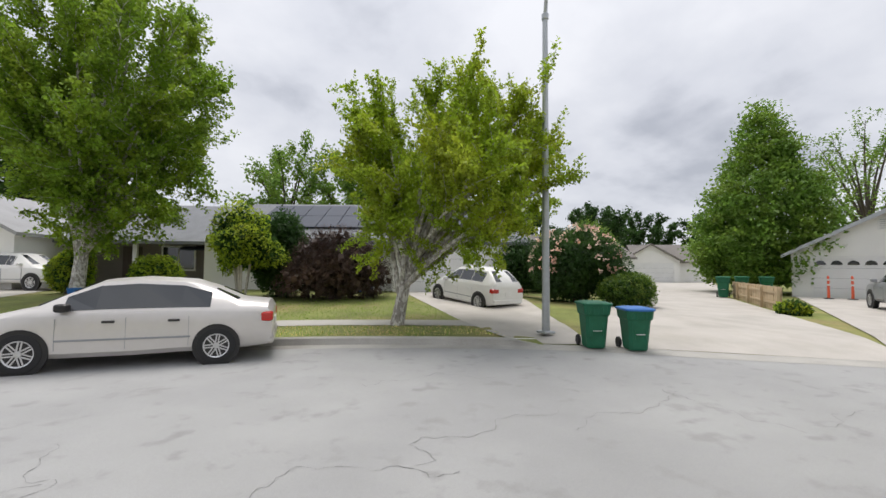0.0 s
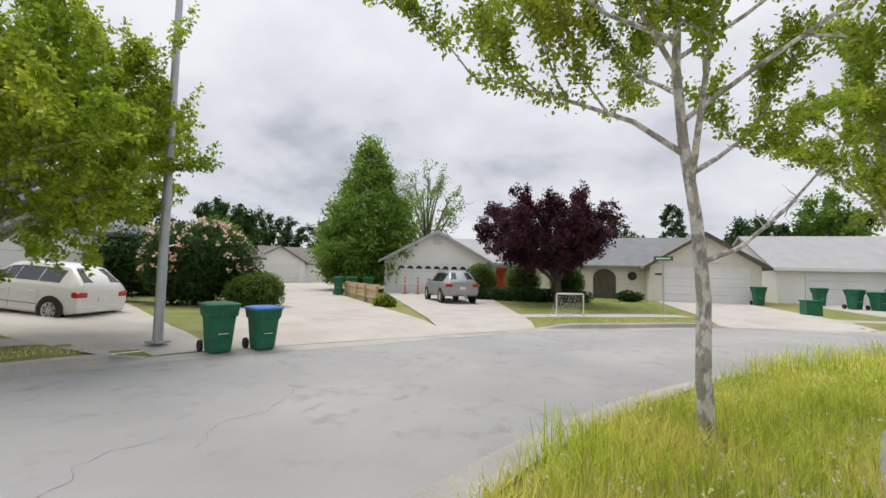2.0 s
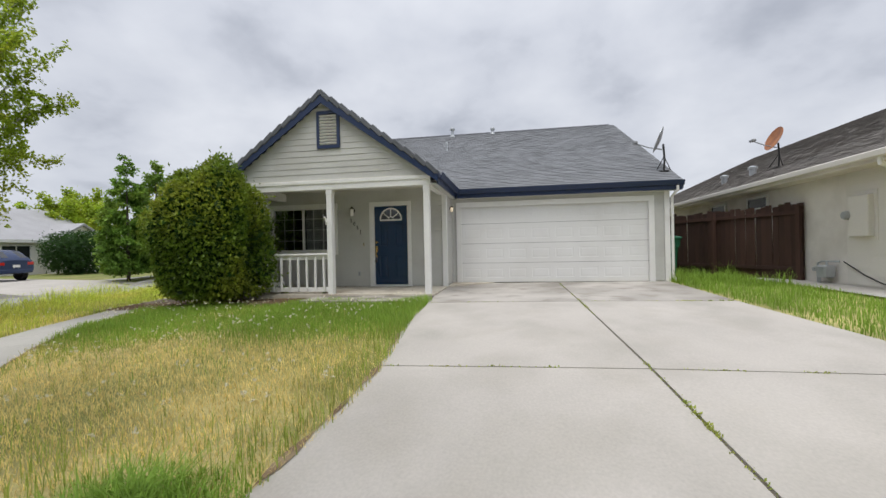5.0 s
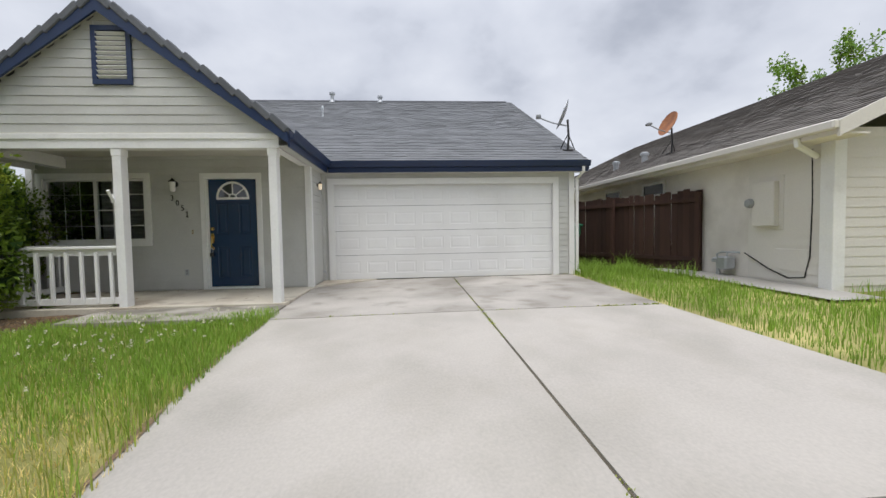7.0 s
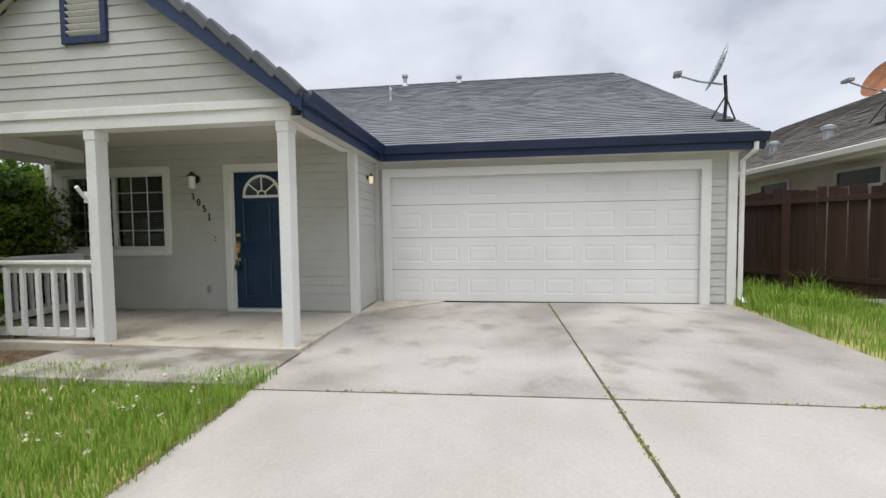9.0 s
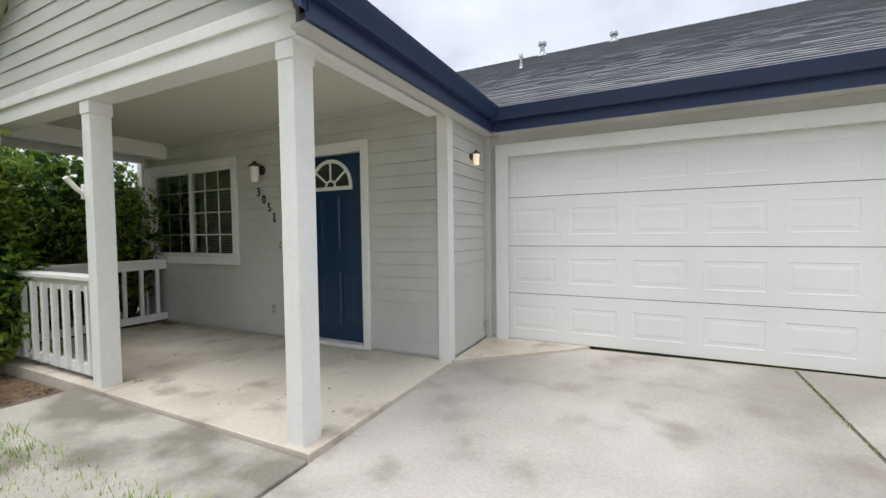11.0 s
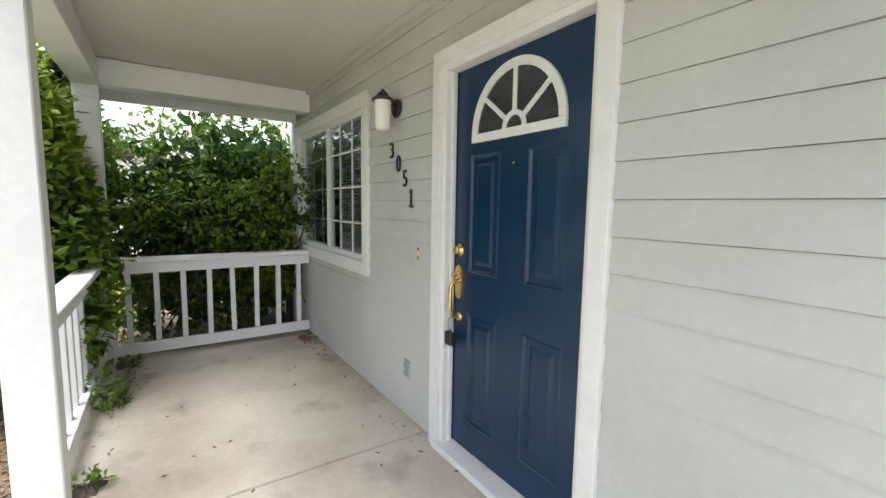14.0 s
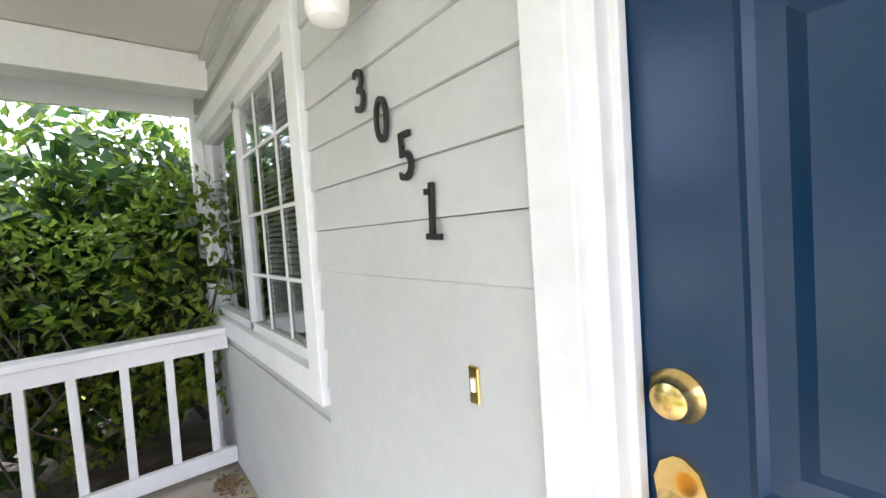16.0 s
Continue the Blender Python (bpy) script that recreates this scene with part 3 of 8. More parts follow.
walk_left = spline([(0.28, -11.25), (-0.47, -10.89), (-1.7, -10.3), (-3.05, -9.5), (-4.5, -8.3), (-5.6, -6.95), (-6.4, -5.4), (-7.2, -3.0), (-8.0, 0.5), (-8.6, 6), (-8.8, 20)], 8)
walk_right = spline([(0.3, -10.4), (-0.43, -10.04), (-1.25, -9.66), (-2.15, -9.15), (-3.5, -8.05), (-4.75, -6.6), (-5.65, -5.1), (-6.4, -2.8), (-7.1, 0.5), (-7.6, 6), (-7.8, 20)], 8)
footway = thing("pavement", "narrow curving concrete pavement with cracked joints", "pavement", kind="structure")
for i in range(0, 80, 8):
    for a, b in ((i, i + 4), (i + 4, i + 8)):
        s = Shape()
        for k in range(a, b + 1):
            p, q = walk_left[k], walk_right[k]
            if k == a and a: p, q = p + (walk_left[k + 1] - p) * 0.03, q + (walk_right[k + 1] - q) * 0.03
            for t in (0, 0.33, 0.67, 1):
                r = p + (q - p) * t
                s.v.append((float(r[0]), float(r[1]), float(near_z(r[0], r[1])) + 0.018))
            for r in (p, q):
                s.v.append((float(r[0]), float(r[1]), float(near_z(r[0], r[1])) - 0.06))
        for k in range(b - a):
            o = k * 6
            s.f += [(o + j, o + 6 + j, o + 7 + j, o + j + 1) for j in range(3)] + [(o + 4, o + 10, o + 6, o), (o + 3, o + 9, o + 11, o + 5)]
        s.f += [(0, 1, 2, 3, 5, 4), tuple(x + (b - a) * 6 for x in (4, 5, 3, 2, 1, 0))]
        part("paving_slab", s, WALKWAY, footway)

porch_floor = thing("porch_floor", "stained tan concrete porch slab with a control joint", "porch floor", kind="structure")
for x0, y0, x1, y1, z in ((-4.66, -2.80, -2.225, -0.95, 0.0), (-2.215, -2.80, -0.105, -0.95, 0.0)):
    part("slab", Shape().box(x0, y0, -0.14, x1, y1, z, c=0.006), PORCH, porch_floor)
part("front_strip", Shape().box(-2.62, -3.69, -0.16, -0.1, -2.81, -0.028, c=0.006), DIRTY, porch_floor)
part("corner_slab", Shape().add([(x, y, z) for z in (-0.1, 0.008) for x, y in ((-0.1, -1.0), (0.84, -0.16), (1.0, 0.03), (-0.1, 0.03))], [(3, 2, 1, 0), (4, 5, 6, 7), (0, 1, 5, 4), (1, 2, 6, 5), (2, 3, 7, 6), (3, 0, 4, 7)]), PORCH, porch_floor)
# planting bed beside the porch
bed = single("soil", sheet(near_z, ((-7.4, -3.75), (-2.63, -3.72), (-2.63, -2.82), (-7.4, -2.8)), 30, 10, 0.02), SOIL, "bare mulch and dead leaves beside the porch", "soil", kind="structure")
single("soil", sheet(near_z, ((-7.4, -2.8), (-4.67, -2.8), (-4.67, 3), (-7.4, 3)), 20, 30, 0.02), SOIL, "bare mulch under the tall shrub", "soil", kind="structure")

# concrete across the street
for name, corners, lift, label in (
        ("far_driveway", ((-3.4, -20.0), (-5.0, -19.0), (-9.6, -28.2), (-4.9, -30.6)), 0.016, "pale concrete driveway under the white car"),
        ("shared_driveway", ((-4.7, -19.1), (-9.1, -15.2), (-21.5, -25.6), (-13.5, -26.5)), 0.022, "broad pale concrete shared drive"),
        ("lane", ((-13.5, -26.4), (-21.5, -25.5), (-60, -49), (-54, -56)), 0.022, "pale concrete lane leading to houses behind"),
        ("far_driveway", ((-8.9, -15.35), (-11.3, -13.1), (-28.9, -17.8), (-25.8, -24.3)), 0.028, "wide pale concrete driveway before a garage"),
        ("far_driveway", ((-14.6, -7.0), (-15.4, -2.0), (-28, -1.1), (-28, -6.3)), 0.016, "pale concrete driveway before a garage"),
        ("far_driveway", ((-15.75, 0.6), (-16.2, 5.8), (-31, 8.4), (-31, 2.6)), 0.016, "pale concrete driveway before a garage"),
        ("far_driveway", ((9.0, -22.95), (15.2, -23.4), (16, -44), (9.0, -44)), 0.016, "pale concrete driveway of the neighbouring house")):
    single(name, sheet(far_z, corners, 24, 24, lift), CONCRETE, label, "driveway", kind="structure")


def strip(p, q, lift=0.014):
    s = Shape()
    for a, b in zip(p, q):
        for r in (a, b):
            s.v.append((float(r[0]), float(r[1]), float(far_z(r[0], r[1])) + lift))
    s.f = [(2 * i, 2 * i + 2, 2 * i + 3, 2 * i + 1) for i in range(len(p) - 1)]
    if (Vector(s.v[2]) - Vector(s.v[0])).cross(Vector(s.v[1]) - Vector(s.v[0])).z < 0:
        s.f = [f[::-1] for f in s.f]
    return s


fr = resample(FAR, 400)
fd = np.gradient(fr, axis=0); fd /= np.linalg.norm(fd, axis=1, keepdims=True)
fn = np.stack([-fd[:, 1], fd[:, 0]], 1)
for keep in ((fr[:, 0] > -3.6) & (fr[:, 0] < 7.6), (fr[:, 0] < -11.2) & (fr[:, 1] < -6.9) , (fr[:, 0] < -12) & (fr[:, 1] > -2.1) & (fr[:, 1] < 0.7), (fr[:, 0] < -12) & (fr[:, 1] > 5.9) & (fr[:, 1] < 40)):
    single("far_pavement", strip(fr[keep] + fn[keep] * 1.75, fr[keep] + fn[keep] * 2.85), WALKWAY, "narrow concrete pavement between mown grass strips", "pavement", kind="structure")

# ---------------------------------------------------------------- the house
WALL_Y, PITCH_G, PITCH_M = -0.99, 0.725, 0.48
house = thing("house", "single-storey grey-green sided house with white trim and navy fascia", "house")
BOARD = 0.1239
board_shape = Shape().add([(0, 0.02, -0.012), (1, 0.02, -0.012), (1, 0.02, 1), (0, 0.02, 1), (0, -0.009, -0.01), (1, -0.009, -0.01), (1, 0.0, 1), (0, 0.0, 1)],
                          [(4, 5, 6, 7), (0, 1, 5, 4), (0, 4, 7, 3), (1, 2, 6, 5), (3, 7, 6, 2)])
BOARD_MESH = board_shape.mesh("siding_board", SIDING)


def boards(parent, frame_m, spans, pitch=BOARD, me=None, z0=0.0):
    """Lap siding: spans(z) gives the stretches (x0, x1) that a board at height z covers; frame_m turns the wall's x, depth, z into the house's."""
    for k in range(400):
        z = z0 + k * pitch
        stretches = spans(z, min(z + pitch, 99))
        if stretches is None:
            break
        for a, b, top in stretches:
            if b - a > 0.01 and top - z > 0.01:
                piece("siding_board", me or BOARD_MESH, parent, frame_m @ Matrix.Translation((a, 0, z + 0.0035)) @ Matrix.Diagonal((b - a, 1, top - z - 0.0035, 1)))


def around(x0, x1, top, holes):
    """The stretches of a wall from x0 to x1 left by holes (hx0, hx1, hz0, hz1)."""
    def spans(za, zb):
        if za >= top - 0.005:
            return None
        cut = [(x0, x1)]
        for hx0, hx1, hz0, hz1 in holes:
            if za < hz1 - 0.02 and zb > hz0 + 0.02:
                cut = [q for a, b in cut for q in ((a, min(b, hx0)), (max(a, hx1), b)) if q[1] - q[0] > 0.005]
        return [(a, b, min(zb, top)) for a, b in cut]
    return spans


# door opening and window opening in the porch wall; garage opening
DX0, DX1, DZ0, DZ1 = -2.008, -1.118, 0.035, 2.055
WX0, WX1, WZ0, WZ1 = -4.84, -3.085, 0.93, 2.075
wall = Shape()
for x0, x1, z0, z1 in ((-5.07, WX0, -0.1, 2.6), (WX0, WX1, -0.1, WZ0), (WX0, WX1, WZ1, 2.6), (WX1, DX0 - 0.033, -0.1, 2.6), (DX0 - 0.033, DX1 + 0.033, -0.1, 0.0), (DX0 - 0.033, DX1 + 0.033, DZ1 + 0.033, 2.6), (DX1 + 0.033, -0.13, -0.1, 2.6)):
    wall.box(x0, WALL_Y + 0.012, z0, x1, WALL_Y + 0.16, z1)
front_wall = part("front_wall", wall, SIDING, house, "grey-green lap siding wall")
boards(front_wall, Matrix.Translation((0, WALL_Y, 0.0)), around(-5.07, -0.2, 2.47, ((-2.085, -1.018, 0, 2.15), (-4.94, -2.98, 0.82, 2.175))), z0=0.027)
side_wall = part("return_wall", Shape().box(-0.28, -0.83, -0.1, -0.13, 0.0, 2.5), SIDING, house)
boards(side_wall, Matrix.Translation((-0.118, -0.925, 0)) @ Matrix.Rotation(radians(90), 4, "Z"), around(0.0, 0.86, 2.3, ()), z0=0.027)
garage_wall = part("garage_wall", Shape().box(-0.13, 0.02, -0.1, 0.02, 0.16, 2.5).box(5.03, 0.02, -0.1, 5.36, 0.16, 2.5).box(0.02, 0.02, 2.15, 5.03, 0.16, 2.5), SIDING, house)
boards(garage_wall, Matrix.Translation((0, 0.012, 0)), around(-0.06, 5.25, 2.45, ((0.0, 5.03, 0, 2.16),)), z0=0.027)
part("side_wall_right", Shape().box(5.2, 0.16, -0.1, 5.36, 12.5, 2.6), SIDING, house)
part("side_wall_left", Shape().box(-5.07, -0.83, -0.1, -4.92, 12.5, 2.6), SIDING, house)
part("back_wall", Shape().box(-4.92, 12.35, -0.1, 5.2, 12.5, 2.6), SIDING, house)
part("corner_board", Shape().box(-0.215, -1.025, -0.02, -0.1, -0.91, 2.44), WHITE, house, bevel=0.004)
part("inner_corner_board", Shape().box(-0.118, -0.06, 0.0, -0.05, 0.0, 2.32), SIDING, house, bevel=0.003)
part("corner_board", Shape().box(5.26, -0.03, -0.05, 5.385, 0.1, 2.4), WHITE, house, bevel=0.004)
part("corner_board", Shape().box(-5.095, -1.025, -0.05, -4.98, -0.91, 2.44), WHITE, house, bevel=0.004)


def casing(name, x0, x1, z0, z1, w, y, parent, sill=True, m=None, material=None, t=0.025):
    """Flat trim boards round an opening, mitred as butt joints."""
    mt = material or WHITE
    lo = z0 - (w if sill else 0)
    head = part(name, Shape().box(x0 - w, y - t, z1, x1 + w, y + 0.02, z1 + w), mt, parent, bevel=0.004)
    part("casing_board", Shape().box(x0 - w, y - t - 0.002, lo, x0, y + 0.02, z1), mt, head, bevel=0.004)
    part("casing_board", Shape().box(x1, y - t - 0.002, lo, x1 + w, y + 0.02, z1), mt, head, bevel=0.004)
    if sill:
        part("casing_board", Shape().box(x0, y - t, z0 - w, x1, y + 0.02, z0), mt, head, bevel=0.004)
    return head


def weld(ob):
    bm_ = bmesh.new()
    bm_.from_mesh(ob.data)
    bmesh.ops.remove_doubles(bm_, verts=bm_.verts, dist=0.0005)
    bm_.to_mesh(ob.data)
    bm_.free()
    return ob


# front door
door = part("door", Shape(), DOOR_BLUE, house, "navy blue panelled front door with a fan light")
ds = Shape()
px = ((DX0 + 0.13, DX0 + 0.13 + 0.225), (DX1 - 0.13 - 0.225, DX1 - 0.13))
pz = ((0.20, 0.80), (1.02, 1.62))
ys = WALL_Y + 0.06


def panel_face(s, x0, x1, z0, z1, y, k_=1.0):
    """A raised panel: a sunk moulding round a raised field."""
    a, b, c = 0.018, 0.045, 0.011 * k_
    r = lambda k, yy: [(x0 + k, yy, z0 + k), (x1 - k, yy, z0 + k), (x1 - k, yy, z1 - k), (x0 + k, yy, z1 - k)]
    s.add(r(0, y) + r(a * 0.45, y - 0.005 * k_) + r(a, y + c) + r(b, y + c * 0.9) + r(b + 0.018, y - 0.002 * k_),
          [(i * 4 + j, i * 4 + (j + 1) % 4, i * 4 + 4 + (j + 1) % 4, i * 4 + 4 + j) for i in range(4) for j in range(4)] + [(16, 17, 18, 19)])


xs_ = [DX0 + 0.003, *px[0], *px[1], DX1 - 0.003]
zs_ = [DZ0 + 0.01, *pz[0], *pz[1], DZ1 - 0.004]
for i in range(5):
    for j in range(5):
        if i in (1, 3) and j in (1, 3):
            panel_face(ds, xs_[i], xs_[i + 1], zs_[j], zs_[j + 1], ys, 0.65)
        else:
            ds.add([(xs_[i], ys, zs_[j]), (xs_[i + 1], ys, zs_[j]), (xs_[i + 1], ys, zs_[j + 1]), (xs_[i], ys, zs_[j + 1])], [(0, 1, 2, 3)])
ds.box(DX0 + 0.003, ys + 0.014, DZ0 + 0.01, DX1 - 0.003, ys + 0.05, DZ1 - 0.004)
door.data = ds.mesh("door", DOOR_BLUE)
bm_ = bmesh.new()
bm_.from_mesh(door.data)
bmesh.ops.remove_doubles(bm_, verts=bm_.verts, dist=0.0005)
bm_.to_mesh(door.data)
bm_.free()


def half_ring(cx, cz, r0, r1, y0, y1, n=24):
    s = Shape()
    for k in range(n):
        a, b = math.pi * k / n, math.pi * (k + 1) / n
        q = [(cx + r * math.cos(t), cz + r * math.sin(t)) for r, t in ((r0, a), (r1, a), (r1, b), (r0, b))]
        s.prism(q, y1 - y0, Matrix.Translation((0, y0, 0)))
    return s


FX, FZ, FR = (DX0 + DX1) / 2, 1.715, 0.295
fan_s = half_ring(FX, FZ, FR - 0.038, FR, ys - 0.014, ys + 0.004)
fan_s.box(FX - FR, ys - 0.014, FZ - 0.04, FX + FR, ys + 0.004, FZ)
half = half_ring(FX, FZ, 0.052, 0.075, ys - 0.012, ys + 0.004, 14)
fan_s.add(half.v, half.f)
for deg in (38, 90, 142):
    t = radians(deg)
    d = Vector((math.cos(t), 0, math.sin(t)))
    w = Vector((-math.sin(t), 0, math.cos(t))) * 0.011
    a, b = Vector((FX, 0, FZ)) + d * 0.07, Vector((FX, 0, FZ)) + d * (FR - 0.03)
    fan_s.add([p + Vector((0, yy, 0)) for yy in (ys - 0.011, ys + 0.002) for p in (a - w, b - w, b + w, a + w)], [(0, 1, 2, 3), (0, 4, 5, 1), (3, 2, 6, 7)])
part("fan_light_frame", fan_s, WHITE, door, "white fan light frame", bevel=0.002)
part("fan_light_pane", half_ring(FX, FZ, 0.001, FR - 0.03, ys - 0.003, ys - 0.001), CAR_GLASS, door, "dark fan light glass")
DEAD = Vector((DX0 + 0.053, ys, 1.13))
turn_y = Matrix.Rotation(radians(90), 4, "X")
part("deadbolt", Shape().lathe(((0.036, 0), (0.036, 0.006), (0.031, 0.012), (0.024, 0.022), (0.023, 0.030), (0.014, 0.034)), 24, Matrix.Translation(DEAD) @ turn_y).box(DEAD.x - 0.003, DEAD.y - 0.037, DEAD.z - 0.009, DEAD.x + 0.003, DEAD.y - 0.033, DEAD.z + 0.009), BRASS, door, "polished brass deadbolt", smooth=True)
plate = Shape()
outline = []
for z, w in ((0.865, 0.004), (0.875, 0.02), (0.90, 0.028), (0.99, 0.03), (1.01, 0.033), (1.035, 0.024), (1.048, 0.006)):
    outline.append((z, w))
poly = [(DEAD.x + w, z) for z, w in outline] + [(DEAD.x - w, z) for z, w in outline[::-1]]
plate.prism(poly, 0.008, Matrix.Translation((0, ys - 0.008, 0)))
part("handle_plate", plate, BRASS, door, "brass handle plate")
part("handle", Shape().tube([(DEAD.x, ys - 0.004, 0.965), (DEAD.x, ys - 0.045, 0.955), (DEAD.x, ys - 0.06, 0.92), (DEAD.x, ys - 0.06, 0.82), (DEAD.x, ys - 0.045, 0.775), (DEAD.x, ys - 0.004, 0.765)], [0.012, 0.011, 0.011, 0.012, 0.011, 0.016], 10)
     .tube([(DEAD.x, ys - 0.03, 1.003), (DEAD.x, ys - 0.05, 0.995)], [0.016, 0.012], 10).lathe(((0.026, 0), (0.024, 0.006), (0.016, 0.012)), 18, Matrix.Translation((DEAD.x, ys, 0.765)) @ turn_y), BRASS, door, "brass pull handle", smooth=True)
part("peephole", Shape().lathe(((0.005, 0), (0.0045, 0.003), (0.003, 0.004)), 12, Matrix.Translation((FX, ys, 1.56)) @ turn_y), BRASS, door)
part("door_frame", Shape().box(DX0 - 0.035, WALL_Y - 0.004, 0.0, DX0, WALL_Y + 0.12, DZ1 + 0.035).box(DX1, WALL_Y - 0.004, 0.0, DX1 + 0.035, WALL_Y + 0.12, DZ1 + 0.035).box(DX0, WALL_Y - 0.004, DZ1, DX1, WALL_Y + 0.12, DZ1 + 0.035)
     .box(DX0 - 0.012, WALL_Y + 0.03, 0.0, DX0 + 0.012, WALL_Y + 0.055, DZ1).box(DX1 - 0.012, WALL_Y + 0.03, 0.0, DX1 + 0.012, WALL_Y + 0.055, DZ1), WHITE, house, bevel=0.003)
casing("door_casing", DX0 - 0.028, DX1 + 0.028, 0.0, DZ1 + 0.028, 0.078, WALL_Y, house, False)
part("threshold", Shape().box(DX0 - 0.05, WALL_Y - 0.05, 0.002, DX1 + 0.05, WALL_Y + 0.1, 0.04, c=0.006), WHITE, house)

# window with blinds
window = part("window", Shape(), WHITE, house, "white sliding window with lattice bars and lowered blinds")
mid = -3.965
fw = Shape()
for x0, x1, z0, z1 in ((WX0, WX0 + 0.045, WZ0, WZ1), (WX1 - 0.045, WX1, WZ0, WZ1), (WX0, WX1, WZ0, WZ0 + 0.045), (WX0, WX1, WZ1 - 0.045, WZ1), (mid - 0.025, mid + 0.025, WZ0, WZ1)):
    fw.box(x0, WALL_Y + 0.012, z0, x1, WALL_Y + 0.075, z1)
window.data = fw.mesh("window", WHITE)
casing("window_casing", WX0 + 0.004, WX1 - 0.004, WZ0 + 0.004, WZ1 - 0.004, 0.10, WALL_Y, house)
for x0, x1, y in ((WX0 + 0.045, mid - 0.025, WALL_Y + 0.055), (mid + 0.025, WX1 - 0.045, WALL_Y + 0.035)):
    pane = part("pane", Shape().box(x0, y, WZ0 + 0.045, x1, y + 0.004, WZ1 - 0.045), GLASS, window)
    pane.visible_shadow = False
    bars = Shape()
    yo = 0.006 if x0 < -4.5 else -0.010
    for k in (1, 2):
        xx = x0 + (x1 - x0) * k / 3
        bars.box(xx - 0.007, y + yo, WZ0 + 0.045, xx + 0.007, y + yo + 0.007, WZ1 - 0.045)
    for k in (1, 2, 3):
        zz = WZ0 + (WZ1 - WZ0) * k / 4
        bars.box(x0, y + yo + 0.0005, zz - 0.007, x1, y + yo + 0.0065, zz + 0.007)
    part("lattice", bars, WHITE, window)
blind = thing("window_blind", "pale horizontal slatted blind, closed, behind the window", "blind", place(mid + 0.04, WALL_Y + 0.115, WZ0 + 0.03))
slat = Shape().box(0, -0.012, -0.0012, WX1 - 0.05 - mid - 0.04, 0.012, 0.0012, Matrix.Rotation(radians(38), 4, "X")).mesh("slat", BLIND)
for k in range(42):
    piece("slat", slat, blind, Matrix.Translation((0, 0, 0.01 + k * 0.0255)))
# backing wall behind the panes, coloured near-black for the room's lack of light
single("room_wall", Shape().box(WX0 - 0.2, WALL_Y + 0.9, 0.0, WX1 + 0.4, WALL_Y + 1.0, 2.6), ROOM_SHADE, "near-black backing wall painted as the unlit room behind the window", "wall", kind="structure")

# garage door: four rows of raised panels
garage = part("garage_door", Shape(), GARAGE_WHITE, house, "white sectional garage door, closed")
gs = Shape()
for r, (z0, z1) in enumerate(((0.006, 0.518), (0.524, 1.042), (1.048, 1.577), (1.583, 2.06))):
    sec = Shape()
    n = 8
    w = 4.83 / n
    for k in range(n):
        x0 = 0.12 + k * w
        cx = [x0, x0 + 0.06, x0 + w - 0.06, x0 + w]
        cz = [z0, z0 + 0.11, z1 - 0.12, z1]
        for i in range(3):
            for j in range(3):
                if i == 1 and j == 1:
                    panel_face(sec, cx[1], cx[2], cz[1], cz[2], 0.045, 0.22)
                else:
                    sec.add([(cx[i], 0.045, cz[j]), (cx[i + 1], 0.045, cz[j]), (cx[i + 1], 0.045, cz[j + 1]), (cx[i], 0.045, cz[j + 1])], [(0, 1, 2, 3)])
    sec.add([(0.12, 0.045, z1), (4.95, 0.045, z1), (4.95, 0.07, z1 - 0.003), (0.12, 0.07, z1 - 0.003)], [(0, 1, 2, 3)])
    sec.add([(0.12, 0.07, z0 + 0.003), (4.95, 0.07, z0 + 0.003), (4.95, 0.045, z0), (0.12, 0.045, z0)], [(0, 1, 2, 3)])
    weld(part("door_section", sec, GARAGE_WHITE, garage))
garage.data = Shape().box(0.12, 0.074, 0.0, 4.95, 0.1, 2.09).mesh("garage_door", BLACK)
part("bottom_seal", Shape().box(0.12, 0.05, -0.01, 4.95, 0.075, 0.006), BLACK, garage)
casing("garage_casing", 0.14, 4.89, -0.01, 2.03, 0.135, 0.0, house, False, t=0.03)

# porch: posts, beams, ceiling
POSTS = ((-0.235, "post"), (-2.385, "post"), (-4.53, "post"))
for x, nm in POSTS:
    s = Shape().box(x - 0.06, -2.776, -0.03, x + 0.06, -2.622, 2.262, c=0.006).box(x - 0.068, -2.782, 2.16, x + 0.068, -2.616, 2.262, c=0.004)
    part("porch_post", s, WHITE, house, "white painted square post with flaking paint")
part("front_beam", Shape().box(-4.66, -2.79, 2.262, -0.13, -2.615, 2.46).box(-4.66, -2.81, 2.39, -0.13, -2.788, 2.47), WHITE, house, bevel=0.005)
part("side_beam", Shape().box(-4.60, -2.615, 2.26, -4.42, -0.99, 2.46), WHITE, house, bevel=0.005)
part("side_beam", Shape().box(-0.30, -2.615, 2.275, -0.16, -1.03, 2.46), WHITE, house, bevel=0.005)
part("eave_fascia", Shape().box(-4.98, -2.72, 2.24, -4.94, 0.4, 2.42), WHITE, house, bevel=0.004)
single("ceiling", Shape().box(-4.66, -2.79, 2.466, -0.11, -0.985, 2.486), SOFFIT, "flat painted porch ceiling", "ceiling", kind="structure")
part("ceiling_trim", Shape().box(-4.42, -1.03, 2.425, -0.31, -0.995, 2.464), SIDING, house, bevel=0.003)

# gable face above the beam
APEX_X, APEX_Z, EAVE_HALF = -2.47, 4.33, 2.51
under = lambda x: APEX_Z - 0.16 - abs(x - APEX_X) * PITCH_G
gf = Shape().prism([(-4.75, 2.475), (0.0, 2.475), (0.0, under(0.0)), (APEX_X, under(APEX_X)), (-4.75, under(-4.75))], 0.1, Matrix.Translation((0, -2.765, 0)))
